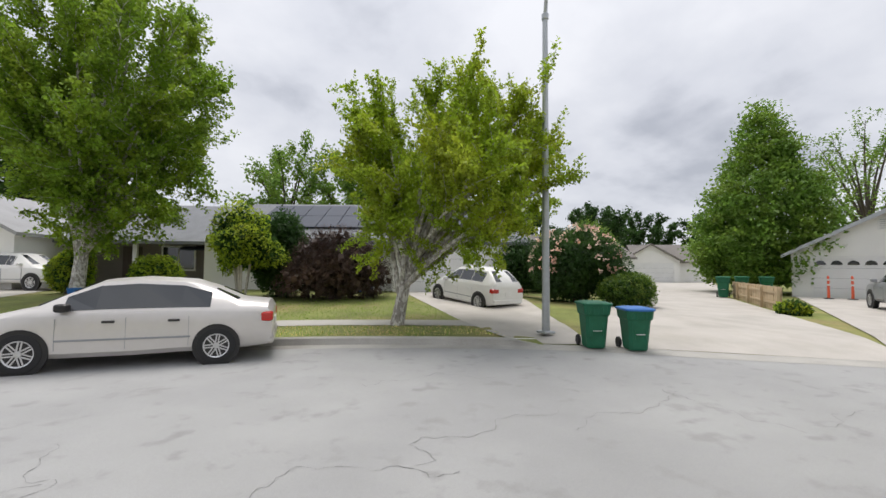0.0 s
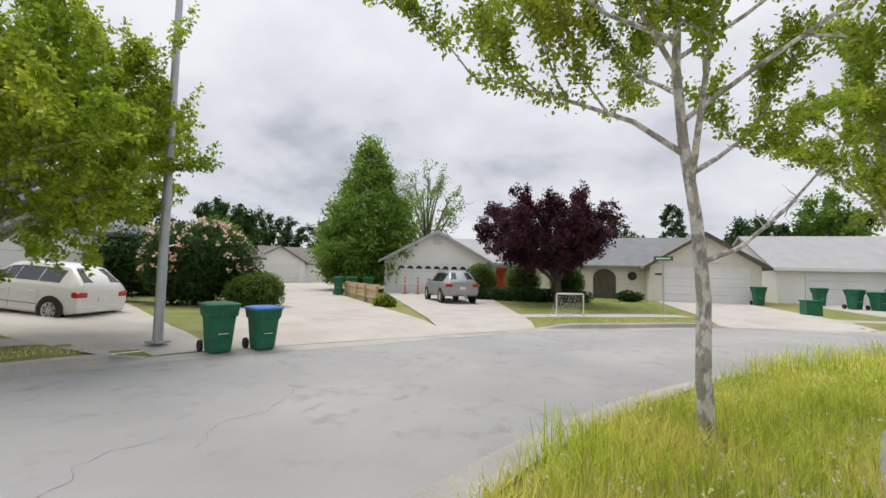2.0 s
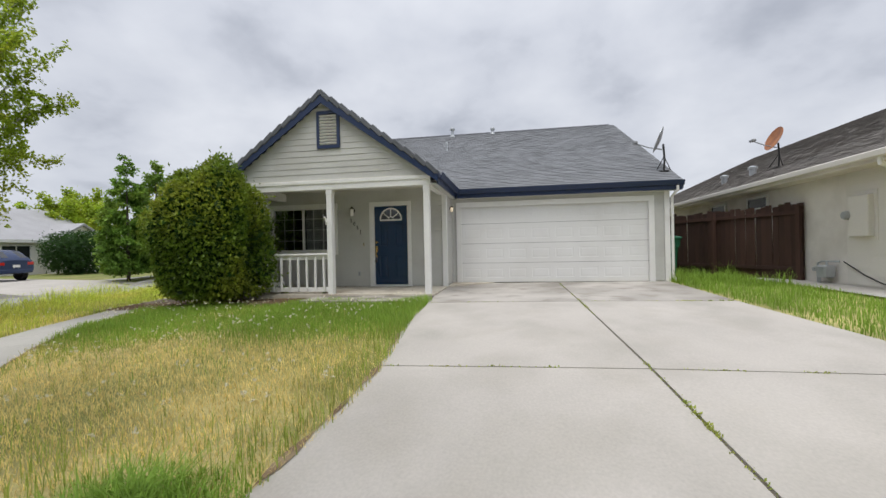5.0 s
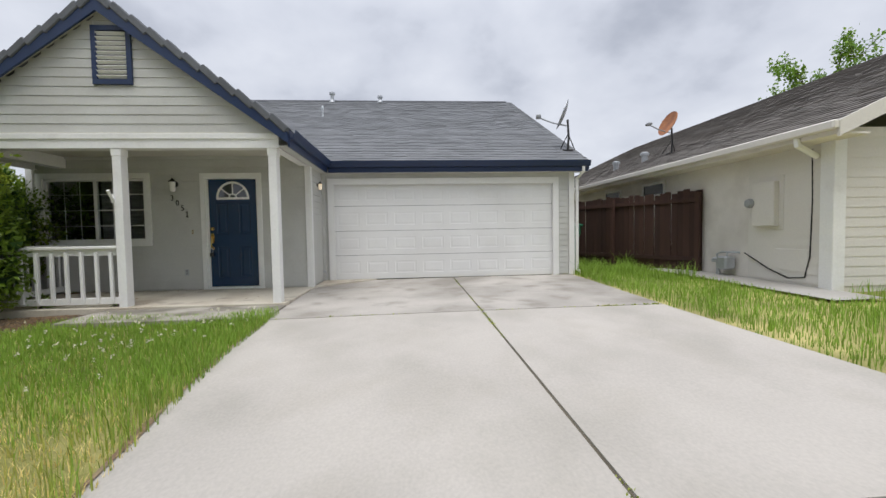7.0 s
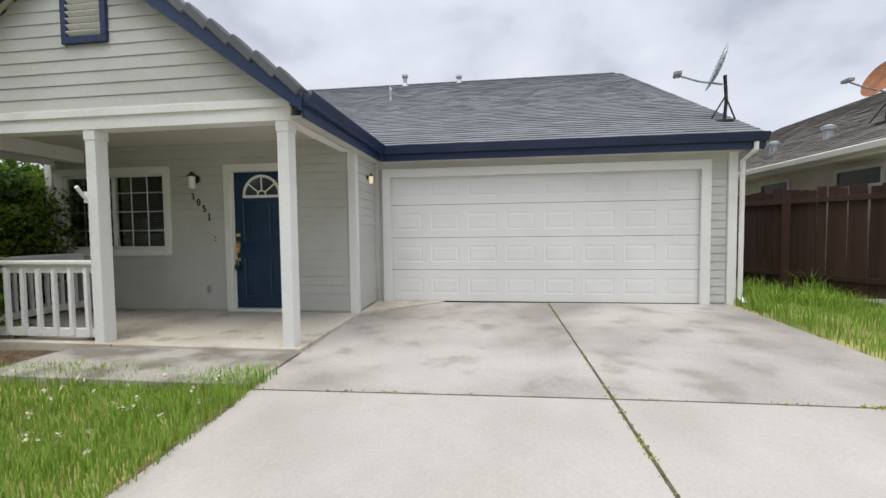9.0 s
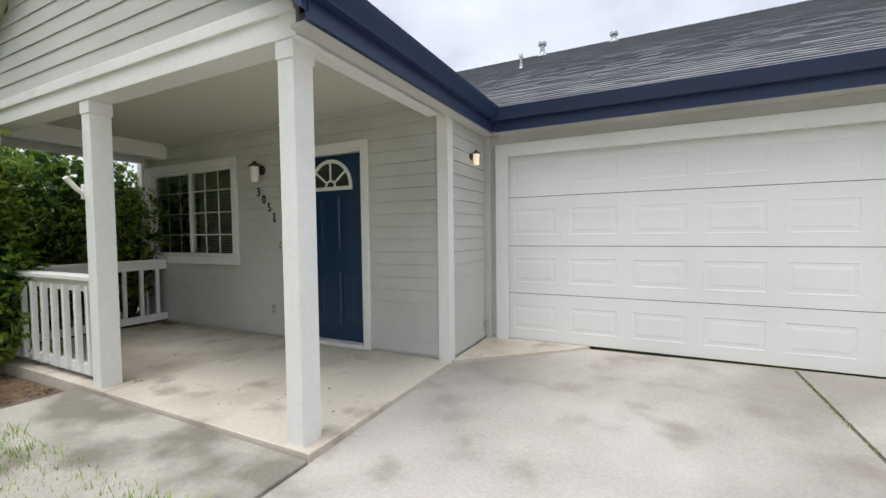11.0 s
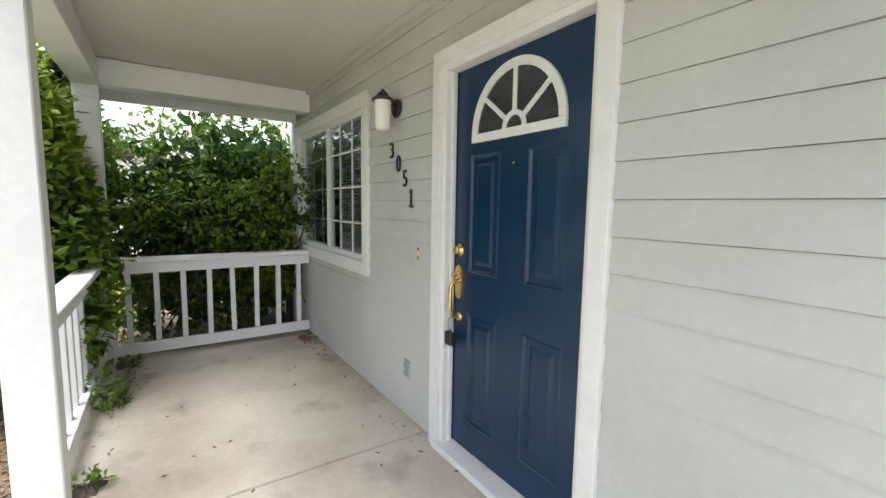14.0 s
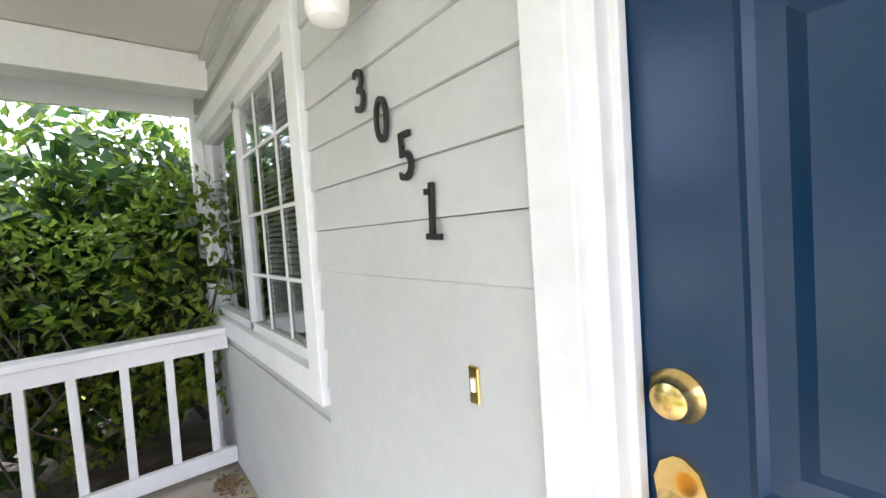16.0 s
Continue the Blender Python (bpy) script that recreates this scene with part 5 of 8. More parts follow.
# ---------------------------------------------------------------- vehicles
def car(name, label, m, paint, stations, wheel_x, wr, width, glass_cols, belt_glass, wagon=False, inset=0.0):
    """A car lofted along stations (x, sill, belt, top, roof half-width). Local x is forward, y left. glass_cols: stations between which side glass lies."""
    c = thing(name, label, "car", m, "parked cars")
    w = width / 2
    st = stations
    body = Shape()

    def ring(x, zs, zb, zt, hw):
        taper = 1.0 - 0.10 * max(0.0, abs(x - (st[0][0] + st[-1][0]) / 2) / (st[-1][0] - st[0][0]) * 2 - 0.72) / 0.28
        ww = w * taper
        return [(ww * 0.90, zs), (ww * 0.985, zs + 0.08), (ww, zs + (zb - zs) * 0.5), (ww * 0.985, zb - 0.07), (min(ww * 0.955, max(hw, ww * 0.955)), zb), (hw, zt - 0.035), (hw * 0.8, zt), (0.0, zt + 0.018)]

    rings = []
    for x, zs, zb, zt, hw in st:
        r = ring(x, zs, zb, zt, hw)
        rings.append([(x, y, z) for y, z in r] + [(x, -y, z) for y, z in r[-2::-1]])
    n = len(rings[0])
    body.v = [p for r in rings for p in r]
    body.f = [(i * n + k, i * n + k + 1, i * n + n + k + 1, i * n + n + k) for i in range(len(rings) - 1) for k in range(n - 1)]
    body.f += [tuple(range(n)), tuple(range((len(rings) - 1) * n + n - 1, (len(rings) - 1) * n - 1, -1))]
    body.f += [(i * n + n - 1, i * n, i * n + n, i * n + 2 * n - 1) for i in range(len(rings) - 1)]
    part("body", body, paint, c, smooth=True)

    def pane(nm, corners, label=""):
        p = [Vector(q) for q in corners]
        nrm = (p[1] - p[0]).cross(p[2] - p[0]).normalized()
        mid_p = sum(p, Vector()) / len(p)
        if nrm.dot(mid_p - Vector((mid_p.x * 0.8, 0, 0.6))) < 0:
            nrm = -nrm
        out = [q + nrm * 0.008 for q in p]
        part(nm, Shape().add(out + [q - nrm * 0.02 for q in p], [tuple(range(len(p)))] + [(i, (i + 1) % len(p), (i + 1) % len(p) + len(p), i + len(p)) for i in range(len(p))]), CAR_GLASS, c, label)

    for i, j in glass_cols:
        a, b = rings[i], rings[j]
        for sgn in (0, 1):
            lo, hi = (4, 5) if sgn == 0 else (n - 5, n - 6)
            A0, A1, B0, B1 = [Vector(q) for q in (a[lo], a[hi], b[lo], b[hi])]
            f = lambda u, v: (A0 * (1 - u) + B0 * u) * (1 - v) + (A1 * (1 - u) + B1 * u) * v
            pane("side_window", [f(inset * 0.45, 0.05 + inset), f(1 - inset * 0.45, 0.05 + inset), f(1 - inset * 0.45, 0.86 - inset * 0.4), f(inset * 0.45, 0.86 - inset * 0.4)], "tinted side window")
    for i, j in belt_glass:
        a, b = rings[i], rings[j]
        A0, A1, B0, B1 = [Vector(q) for q in (a[5], a[n - 6], b[5], b[n - 6])]
        f = lambda u, v: (A0 * (1 - u) + A1 * u) * (1 - v) + (B0 * (1 - u) + B1 * u) * v
        p = [f(0.06, 0.08), f(0.94, 0.08), f(0.9, 0.92), f(0.1, 0.92)]
        lift = Vector((0, 0, 0.034))
        pane("windscreen", [q + lift for q in p], "tinted screen")
    for x in wheel_x:
        for sg in (1, -1):
            wm = Matrix.Translation((x, sg * (w - 0.10), wr)) @ Matrix.Rotation(radians(-90 * sg), 4, "X")
            part("wheel_arch", Shape().lathe(((0.01, 0.06), (wr * 1.17, 0.06), (wr * 1.19, 0.107), (0.01, 0.107)), 26, wm), BLACK, c)
            wl = part("wheel", Shape().lathe(((wr * 0.6, -0.08), (wr * 0.95, -0.08), (wr, -0.05), (wr, 0.09), (wr * 0.95, 0.118), (wr * 0.66, 0.118), (wr * 0.64, 0.10)), 28, wm), RUBBER, c, "black tyre", smooth=True)
            rim = Shape().lathe(((wr * 0.58, 0.105), (wr * 0.66, 0.118), (wr * 0.66, 0.10)), 28, wm).lathe(((0.02, 0.112), (wr * 0.16, 0.116), (wr * 0.18, 0.1)), 14, wm)
            for k in range(7):
                for off in (-0.07, 0.07):
                    t = 2 * math.pi * k / 7 + 0.3
                    rim.box((off - 0.035) * wr, wr * 0.1, 0.096, (off + 0.035) * wr, wr * 0.62, 0.113, wm @ Matrix.Rotation(t, 4, "Z"))
            rim.lathe(((0.01, 0.06), (wr * 0.6, 0.06), (wr * 0.6, 0.085), (0.01, 0.085)), 20, wm)
            part("rim", rim, ALLOY, wl, "silver spoked rim")
    x0, x1 = st[0][0], st[-1][0]
    zb = st[1][2]
    for sg in (1, -1):
        part("tail_light", Shape().box(x0 - 0.01, min(sg * w * 0.55, sg * w * 0.93), zb - 0.23, x0 + 0.2, max(sg * w * 0.55, sg * w * 0.93), zb - 0.05, c=0.03), RED_LENS, c, "red tail light")
        part("head_light", Shape().box(x1 - 0.3, sg * w * 0.64 - 0.14, 0.58, x1 - 0.01, sg * w * 0.64 + 0.14, 0.70, c=0.02), OPAL, c)
        part("mirror", Shape().box(0.74, sg * (w + 0.02) - 0.09, zb + 0.02, 0.90, sg * (w + 0.02) + 0.09, zb + 0.14, c=0.02), BLACK if paint in (CAR_SILVER,) else paint, c)
        for hx in (wheel_x[0] + 0.55, wheel_x[0] + 1.45):
            part("door_handle", Shape().box(hx, sg * w - 0.015, zb - 0.17, hx + 0.17, sg * w + 0.02, zb - 0.13, c=0.008), BLACK if paint in (CAR_SILVER,) else paint, c)
        part("rub_strip", Shape().box(wheel_x[0] + wr * 1.3, sg * w - 0.012, 0.46, wheel_x[1] - wr * 1.35, sg * w + 0.008, 0.49, c=0.003), GREY_PLASTIC, c)
        for gx in (wheel_x[0] + 0.42, wheel_x[0] + 1.30, wheel_x[1] - 0.42):
            part("door_gap", Shape().box(gx, sg * w - 0.02, 0.32, gx + 0.005, sg * w + 0.001, zb - 0.09), GREY_PLASTIC, c)
    part("number_plate", Shape().box(x0 - 0.022, -0.16, zb - 0.33, x0 + 0.01, 0.16, zb - 0.2, c=0.004), WHITE, c)
    part("bumper", Shape().box(x0 - 0.03, -w * 0.86, st[1][1], x0 + 0.1, w * 0.86, st[1][1] + 0.2, c=0.04), paint if not wagon else GREY_PLASTIC, c)
    return c


SEDAN = [(-2.16, 0.34, 0.80, 0.88, 0.55), (-2.08, 0.27, 0.90, 1.00, 0.66), (-1.62, 0.24, 0.92, 1.05, 0.66), (-1.18, 0.22, 0.93, 1.26, 0.58), (-0.75, 0.22, 0.93, 1.40, 0.55), (-0.1, 0.2, 0.925, 1.44, 0.56), (0.42, 0.2, 0.92, 1.40, 0.56), (0.85, 0.2, 0.91, 1.20, 0.60), (1.28, 0.22, 0.90, 0.985, 0.66), (1.75, 0.24, 0.80, 0.88, 0.64), (2.08, 0.26, 0.70, 0.77, 0.58), (2.26, 0.34, 0.58, 0.64, 0.46)]
WAGON = [(-2.0, 0.38, 0.80, 0.92, 0.54), (-1.95, 0.3, 0.94, 1.10, 0.63), (-1.72, 0.25, 1.02, 1.29, 0.58), (-1.42, 0.24, 1.03, 1.53, 0.52), (-0.75, 0.22, 1.03, 1.60, 0.53), (0.0, 0.22, 1.02, 1.59, 0.53), (0.36, 0.22, 1.01, 1.54, 0.52), (0.98, 0.22, 0.99, 1.12, 0.60), (1.45, 0.25, 0.93, 1.03, 0.46), (1.95, 0.28, 0.82, 0.93, 0.36), (2.2, 0.36, 0.62, 0.72, 0.3)]
CROSS = [(-2.16, 0.46, 0.90, 1.04, 0.6), (-2.1, 0.4, 1.02, 1.14, 0.66), (-1.62, 0.34, 1.04, 1.53, 0.54), (-0.8, 0.32, 1.03, 1.6, 0.57), (0.1, 0.32, 1.02, 1.59, 0.57), (0.35, 0.32, 1.01, 1.55, 0.56), (1.15, 0.32, 1.0, 1.08, 0.66), (1.9, 0.36, 0.9, 0.97, 0.62), (2.2, 0.44, 0.72, 0.8, 0.5)]
SIDE_G = [(2, 3), (3, 4), (4, 5), (5, 6)]
car("car", "champagne silver four-door sedan with tinted windows, parked", place(3.40, -21.42, ROAD_Z + 0.006, -7.5), CAR_SILVER, SEDAN, (-1.30, 1.33), 0.305, 1.72, [(3, 4), (4, 5), (5, 6), (6, 7)], [(2, 3), (8, 7), (7, 6)])
pt = place(-6.2, -26.1, -0.2, -81, 0.93) @ Matrix.Rotation(radians(-4.2), 4, "Y")
car("car", "white rounded hatchback on the driveway across the street", pt, CAR_WHITE, WAGON, (-1.28, 1.34), 0.335, 1.70, [(3, 4), (4, 5), (5, 6), (6, 7)], [(1, 3), (7, 6)], inset=0.07)
sv = car("car", "silver grey crossover with dark trim on a wide driveway", place(-19.6, -18.0, -0.24, 212), CAR_GREY, CROSS, (-1.3, 1.34), 0.345, 1.78, [(2, 3), (3, 4), (4, 5), (5, 6)], [(1, 2), (6, 5)], wagon=True)
for sg in (1, -1):
    part("roof_rail", Shape().tube([(-1.5, sg * 0.55, 1.57), (-1.3, sg * 0.56, 1.66), (0.0, sg * 0.56, 1.67), (0.2, sg * 0.55, 1.6)], 0.022, 8), BLACK, sv)
car("car", "dark blue hatchback on a driveway beside green carts", place(-25.4, 5.7, -0.25, 182), CAR_BLUE, CROSS, (-1.3, 1.34), 0.33, 1.76, [(2, 3), (3, 4), (4, 5), (5, 6)], [(1, 2), (6, 5)], inset=0.06)
car("car", "white small crossover with black trim in a driveway", place(10.3, -37.0, 0.09, 150), CAR_WHITE, CROSS, (-1.3, 1.34), 0.345, 1.78, [(2, 3), (3, 4), (4, 5), (5, 6)], [(1, 2), (6, 5)], inset=0.06)
car("car", "silver sedan parked at the end of the lane", place(-47, -36.5, -0.18, 140), CAR_WHITE, SEDAN, (-1.30, 1.33), 0.305, 1.72, [(3, 4), (4, 5), (5, 6), (6, 7)], [(2, 3), (8, 7), (7, 6)])


# ---------------------------------------------------------------- wheeled carts, street lamp, sign, goal
def cart(m, lid, h, label):
    """A wheeled rubbish cart; its front faces +x."""
    c = thing("wheeled_cart", label, "rubbish cart", m, "wheeled carts")
    s = Shape()
    levels = ((0.02, 0.52), (0.06, 0.55), (h * 0.62, 0.66), (h * 0.70, 0.68), (h * 0.74, 0.76), (h * 0.90, 0.80), (h * 0.93, 0.80))
    for z, w in levels:
        a, b, r = w * 0.46, w * 0.39, 0.06
        s.v += [(a - r, -b, z), (a, -b + r, z), (a, b - r, z), (a - r, b, z), (-a + r, b, z), (-a, b - r, z), (-a, -b + r, z), (-a + r, -b, z)]
    s.f = [(i * 8 + k, i * 8 + (k + 1) % 8, i * 8 + 8 + (k + 1) % 8, i * 8 + 8 + k) for i in range(len(levels) - 1) for k in range(8)] + [tuple(range(7, -1, -1)), tuple(range(48, 56))]
    part("body", s, CART_GREEN, c, "green ribbed plastic body")
    for y in (-0.2, -0.1, 0.0, 0.1, 0.2):
        part("rib", Shape().box(0.32, y - 0.012, h * 0.74, 0.377, y + 0.012, h * 0.89, c=0.004), CART_GREEN, c)
    part("grip", Shape().box(0.25, -0.13, h * 0.36, 0.307, 0.13, h * 0.40, c=0.01).box(0.23, -0.15, h * 0.27, 0.297, -0.11, h * 0.52, c=0.01).box(0.23, 0.11, h * 0.27, 0.297, 0.15, h * 0.52, c=0.01), CART_GREEN, c)
    part("sticker", Shape().box(0.28, -0.1, h * 0.385, 0.311, 0.1, h * 0.398), WHITE, c)
    ls = Shape()
    for z, k in ((h * 0.925, 0.83), (h * 0.955, 0.86), (h * 0.975, 0.84), (h, 0.62)):
        a, b, r = k * 0.48, k * 0.405, 0.08
        ls.v += [(a - r, -b, z), (a, -b + r, z), (a, b - r, z), (a - r, b, z), (-a + r, b, z), (-a, b - r, z), (-a, -b + r, z), (-a + r, -b, z)]
    ls.f = [(i * 8 + k, i * 8 + (k + 1) % 8, i * 8 + 8 + (k + 1) % 8, i * 8 + 8 + k) for i in range(3) for k in range(8)] + [tuple(range(7, -1, -1)), tuple(range(24, 32))]
    part("lid", ls, lid, c, "blue plastic lid" if lid == CART_BLUE else "green plastic lid")
    part("handle", Shape().tube([(-0.36, -0.25, h * 0.9), (-0.45, -0.22, h * 0.93), (-0.45, 0.22, h * 0.93), (-0.36, 0.25, h * 0.9)], 0.018, 8), CART_GREEN, c)
    for sg in (1, -1):
        part("wheel", Shape().lathe(((0.03, -0.03), (0.12, -0.035), (0.13, -0.02), (0.13, 0.02), (0.12, 0.035), (0.03, 0.03)), 18, Matrix.Translation((-0.31, sg * 0.27, 0.13)) @ Matrix.Rotation(radians(90), 4, "X")), RUBBER, c)
    return c


for x, y, rz, lid, h, sc, label in ((-4.82, -18.82, 62, CART_GREEN, 1.10, 0.88, "large green wheeled cart with a green lid at the kerb"), (-5.42, -18.28, 62, CART_BLUE, 1.02, 0.86, "green wheeled cart with a blue lid at the kerb"),
                             (-20.9, -25.3, 30, CART_GREEN, 1.1, 1, "green wheeled cart at the end of a low fence"), (-22.8, -25.4, 30, CART_GREEN, 1.1, 1, "green wheeled cart behind a low fence"), (-23.6, -24.6, 30, CART_GREEN, 1.1, 1, "green wheeled cart behind a low fence"),
                             (-27.0, -0.9, 0, CART_GREEN, 1.1, 1, "green wheeled cart beside a garage"), (-28.6, 2.9, 0, CART_GREEN, 1.1, 1, "green wheeled cart on a driveway"), (-26.2, 3.3, 20, CART_GREEN, 1.1, 1, "green wheeled cart on a driveway"), (-25.6, 4.0, 10, CART_GREEN, 1.0, 1, "green wheeled cart on a driveway"),
                             (5.82, 1.7, -90, CART_GREEN, 1.15, 1, "green wheeled cart between garage and fence")):
    z = ROAD_Z + 0.014 if lid == CART_BLUE or x == -4.82 else (0.0 if x > 0 else float(far_z(x, y)) + 0.02)
    cart(place(x, y, z, rz, sc), lid, h, label)

lamp = thing("street_lamp", "tall tapered grey steel street lamp", "street lamp", place(-4.66, -20.13, -0.315))
part("base_plate", Shape().box(-0.16, -0.16, -0.02, 0.16, 0.16, 0.03, c=0.01), STEEL, lamp)
part("pole", Shape().tube([(0, 0, 0), (0, 0, 2), (0, 0, 5), (0, 0, 7.75)], [0.095, 0.088, 0.075, 0.062], 14), STEEL, lamp, smooth=True)
part("arm", Shape().tube([(0, 0, 7.6), (0.05, 0.1, 8.1), (0.25, 0.5, 8.7), (0.7, 1.3, 9.05), (1.1, 2.1, 9.1)], [0.05, 0.045, 0.04, 0.035, 0.035], 10), STEEL, lamp, smooth=True)
part("collar", Shape().lathe(((0.07, 7.6), (0.085, 7.62), (0.085, 7.75), (0.07, 7.77)), 14), STEEL, lamp)
part("lantern", Shape().box(-0.14, -0.35, -0.06, 0.14, 0.35, 0.06, place(1.2, 2.3, 9.1, -27), c=0.03), GREY_PLASTIC, lamp)

mark = single("curb_mark", sheet(lambda x, y: 0 * x + ROAD_Z + 0.162, ((-3.40, -19.62), (-3.78, -19.42), (-3.82, -19.50), (-3.44, -19.70)), 2, 2), WHITE, "faded white painted house mark on the kerb", "kerb mark", kind="structure")
sign = thing("street_sign", "green street name sign on a thin steel post", "street sign", place(-17.2, -8.2, -0.3))
part("post", Shape().tube([(0, 0, -0.05), (0, 0, 2.25)], 0.025, 8), STEEL, sign)
part("plate", Shape().box(-0.36, -0.008, 2.24, 0.36, 0.008, 2.42, place(0, 0, 0, 75), c=0.002), CART_GREEN, sign, "green name plate")
part("lettering", Shape().box(-0.26, -0.011, 2.30, 0.26, 0.011, 2.36, place(0, 0, 0, 75)), WHITE, sign)
goal = thing("football_goal", "small white tube football goal with a slack net", "football goal", place(-14.1, -12.0, -0.31, 108))
part("frame", Shape().tube([(-0.5, 0, 0), (-0.5, 0, 0.82), (-0.46, 0, 0.86), (0.46, 0, 0.86), (0.5, 0, 0.82), (0.5, 0, 0)], 0.026, 8).tube([(-0.5, 0, 0.02), (-0.5, 0.7, 0.02), (0.5, 0.7, 0.02), (0.5, 0, 0.02)], 0.018, 6), WHITE, goal, smooth=True)
net = Shape()
for k in range(9):
    x = -0.5 + k * 0.125
    net.tube([(x, 0.0, 0.85), (x, 0.35, 0.4), (x, 0.7, 0.02)], 0.004, 4)
for k in range(8):
    t = k / 8
    net.tube([(-0.5, t * 0.7, 0.85 - 0.83 * t), (0, t * 0.7 + 0.02, 0.80 - 0.80 * t), (0.5, t * 0.7, 0.85 - 0.83 * t)], 0.004, 4)
part("net", net, WHITE, goal, "white string net")
ub = thing("utility_box", "low green utility box on the grass", "utility box", place(-20.5, -1.5, -0.3))
part("cabinet", Shape().box(-0.3, -0.3, 0, 0.3, 0.3, 0.62, c=0.02), CART_GREEN, ub)
part("lid", Shape().box(-0.33, -0.33, 0.62, 0.33, 0.33, 0.68, c=0.015), CART_GREEN, ub)
cone_m = (( -25.2, -22.6), (-25.6, -21.8))
for x, y in cone_m:
    cn = thing("delineator_post", "orange delineator post with white bands before a garage", "traffic post", place(x, y, -0.23), "delineator posts")
    part("base", Shape().lathe(((0.22, 0), (0.2, 0.05), (0.1, 0.07)), 14), RUBBER, cn)
    part("post", Shape().lathe(((0.06, 0.05), (0.05, 1.15), (0.02, 1.2)), 12), ORANGE, cn)
    for z in (0.7, 0.95):
        part("band", Shape().lathe(((0.058, z), (0.057, z + 0.08)), 12), WHITE, cn)
tub = thing("storage_tub", "dark lidded storage tub before a garage", "storage tub", place(-24.9, -20.3, -0.22, 20))
part("tub", Shape().box(-0.3, -0.5, 0, 0.3, 0.5, 0.34, c=0.03), BLACK, tub)
part("lid", Shape().box(-0.33, -0.53, 0.34, 0.33, 0.53, 0.4, c=0.02), GREY_PLASTIC, tub)
rb = thing("recycling_box", "blue plastic recycling box beside a front door", "recycling box", place(-3.4, -31.3, 0.05, 20))
part("box", Shape().box(-0.35, -0.25, 0, 0.35, 0.25, 0.5, c=0.03), CART_BLUE, rb)
part("rim", Shape().box(-0.38, -0.28, 0.48, 0.38, 0.28, 0.54, c=0.015), CART_BLUE, rb)
pot = single("plant_pot", Shape().lathe(((0.22, 0), (0.3, 0.3), (0.34, 0.52), (0.36, 0.56), (0.32, 0.56), (0.28, 0.5)), 20), CART_BLUE, "blue glazed plant pot below a street tree", "plant pot", m=place(6.9, -30.9, 0.04, 0, 0.62), smooth=True)


def plank_fence(name, p, q, h, me_mat, label, board=0.14, z=0.0, uneven=0.03, flat=False):
    p, q = Vector((*p, 0)), Vector((*q, 0))
    d = q - p
    n = d.length
    f = thing(name, label, "fence", Matrix.Translation((p.x, p.y, z)) @ Matrix.Rotation(math.atan2(d.y, d.x), 4, "Z"))
    bm = Shape().box(0.002, 0.0, 0.0, board - 0.002, 0.018, 1.0, c=0.002).mesh("fence_board", me_mat) if flat else Shape().prism([(0.004, 0.0), (board - 0.004, 0.0), (board - 0.004, 0.955), (board - 0.03, 1.0), (0.03, 1.0), (0.004, 0.955)], 0.018).mesh("fence_board", me_mat)
    for k in range(int(n / board)):
        piece("fence_board", bm, f, Matrix.Translation((k * board, rng.normal() * 0.006, -0.05)) @ Matrix.Rotation(radians(rng.normal() * 0.4), 4, "Y") @ Matrix.Diagonal((1, 1, h + rng.normal() * uneven, 1)))
    for zr in (0.25, h - 0.3):
        part("rail", Shape().box(0, 0.02, zr, n, 0.06, zr + 0.09, c=0.004), me_mat, f)
    for k in range(int(n / 2.2) + 1):
        part("fence_post", Shape().box(min(k * 2.2, n - 0.09), 0.06, -0.1, min(k * 2.2, n - 0.09) + 0.09, 0.15, h - 0.1), me_mat, f)
    return f


plank_fence("wooden_fence", (8.09, -0.42), (5.3, 5.6), 1.86, FENCE, "weathered dark red-brown plank fence between the houses", flat=True)
plank_fence("low_fence", (-15.2, -20.1), (-21.6, -25.2), 0.95, PALE_FENCE, "low pale new wooden plank fence beside a driveway", z=-0.28, uneven=0.008, flat=True)


# ---------------------------------------------------------------- houses
def gable_roof(s, x0, x1, y0, y1, z, pitch, over=0.4, along="y", thick=0.16):
    """Adds a gable roof over a rectangle; the ridge runs along x or y."""
    if along == "y":
        c, hw = (x0 + x1) / 2, (x1 - x0) / 2 + over
        zl = z - over * pitch
        prof = [(c - hw, zl), (c, zl + hw * pitch), (c + hw, zl), (c + hw, zl - thick), (c, zl + hw * pitch - thick), (c - hw, zl - thick)]
        s.prism(prof, y1 - y0 + 2 * over, Matrix.Translation((0, y0 - over, 0)))
    else:
        c, hw = (y0 + y1) / 2, (y1 - y0) / 2 + over
        zl = z - over * pitch
        prof = [(c - hw, zl), (c, zl + hw * pitch), (c + hw, zl), (c + hw, zl - thick), (c, zl + hw * pitch - thick), (c - hw, zl - thick)]
        s.prism(prof, x1 - x0 + 2 * over, Matrix(((0, 1, 0, x0 - over), (1, 0, 0, 0), (0, 0, 1, 0), (0, 0, 0, 1))))
    return s


def gable_tri(s, x0, x1, y, z, pitch, t=0.15):
    s.prism([(x0, z - 0.02), (x1, z - 0.02), ((x0 + x1) / 2, z + (x1 - x0) / 2 * pitch - 0.14)], t, Matrix.Translation((0, y, 0)))
    return s


def far_house(name, label, p, q, z, build):
    d = Vector((q[0] - p[0], q[1] - p[1], 0)).normalized()
    back = Vector((-d.y, d.x, 0))
    m = Matrix(((d.x, back.x, 0, p[0]), (d.y, back.y, 0, p[1]), (0, 0, 1, z), (0, 0, 0, 1)))
    h = thing(name, label, "house", m)
    build(h)
    return h


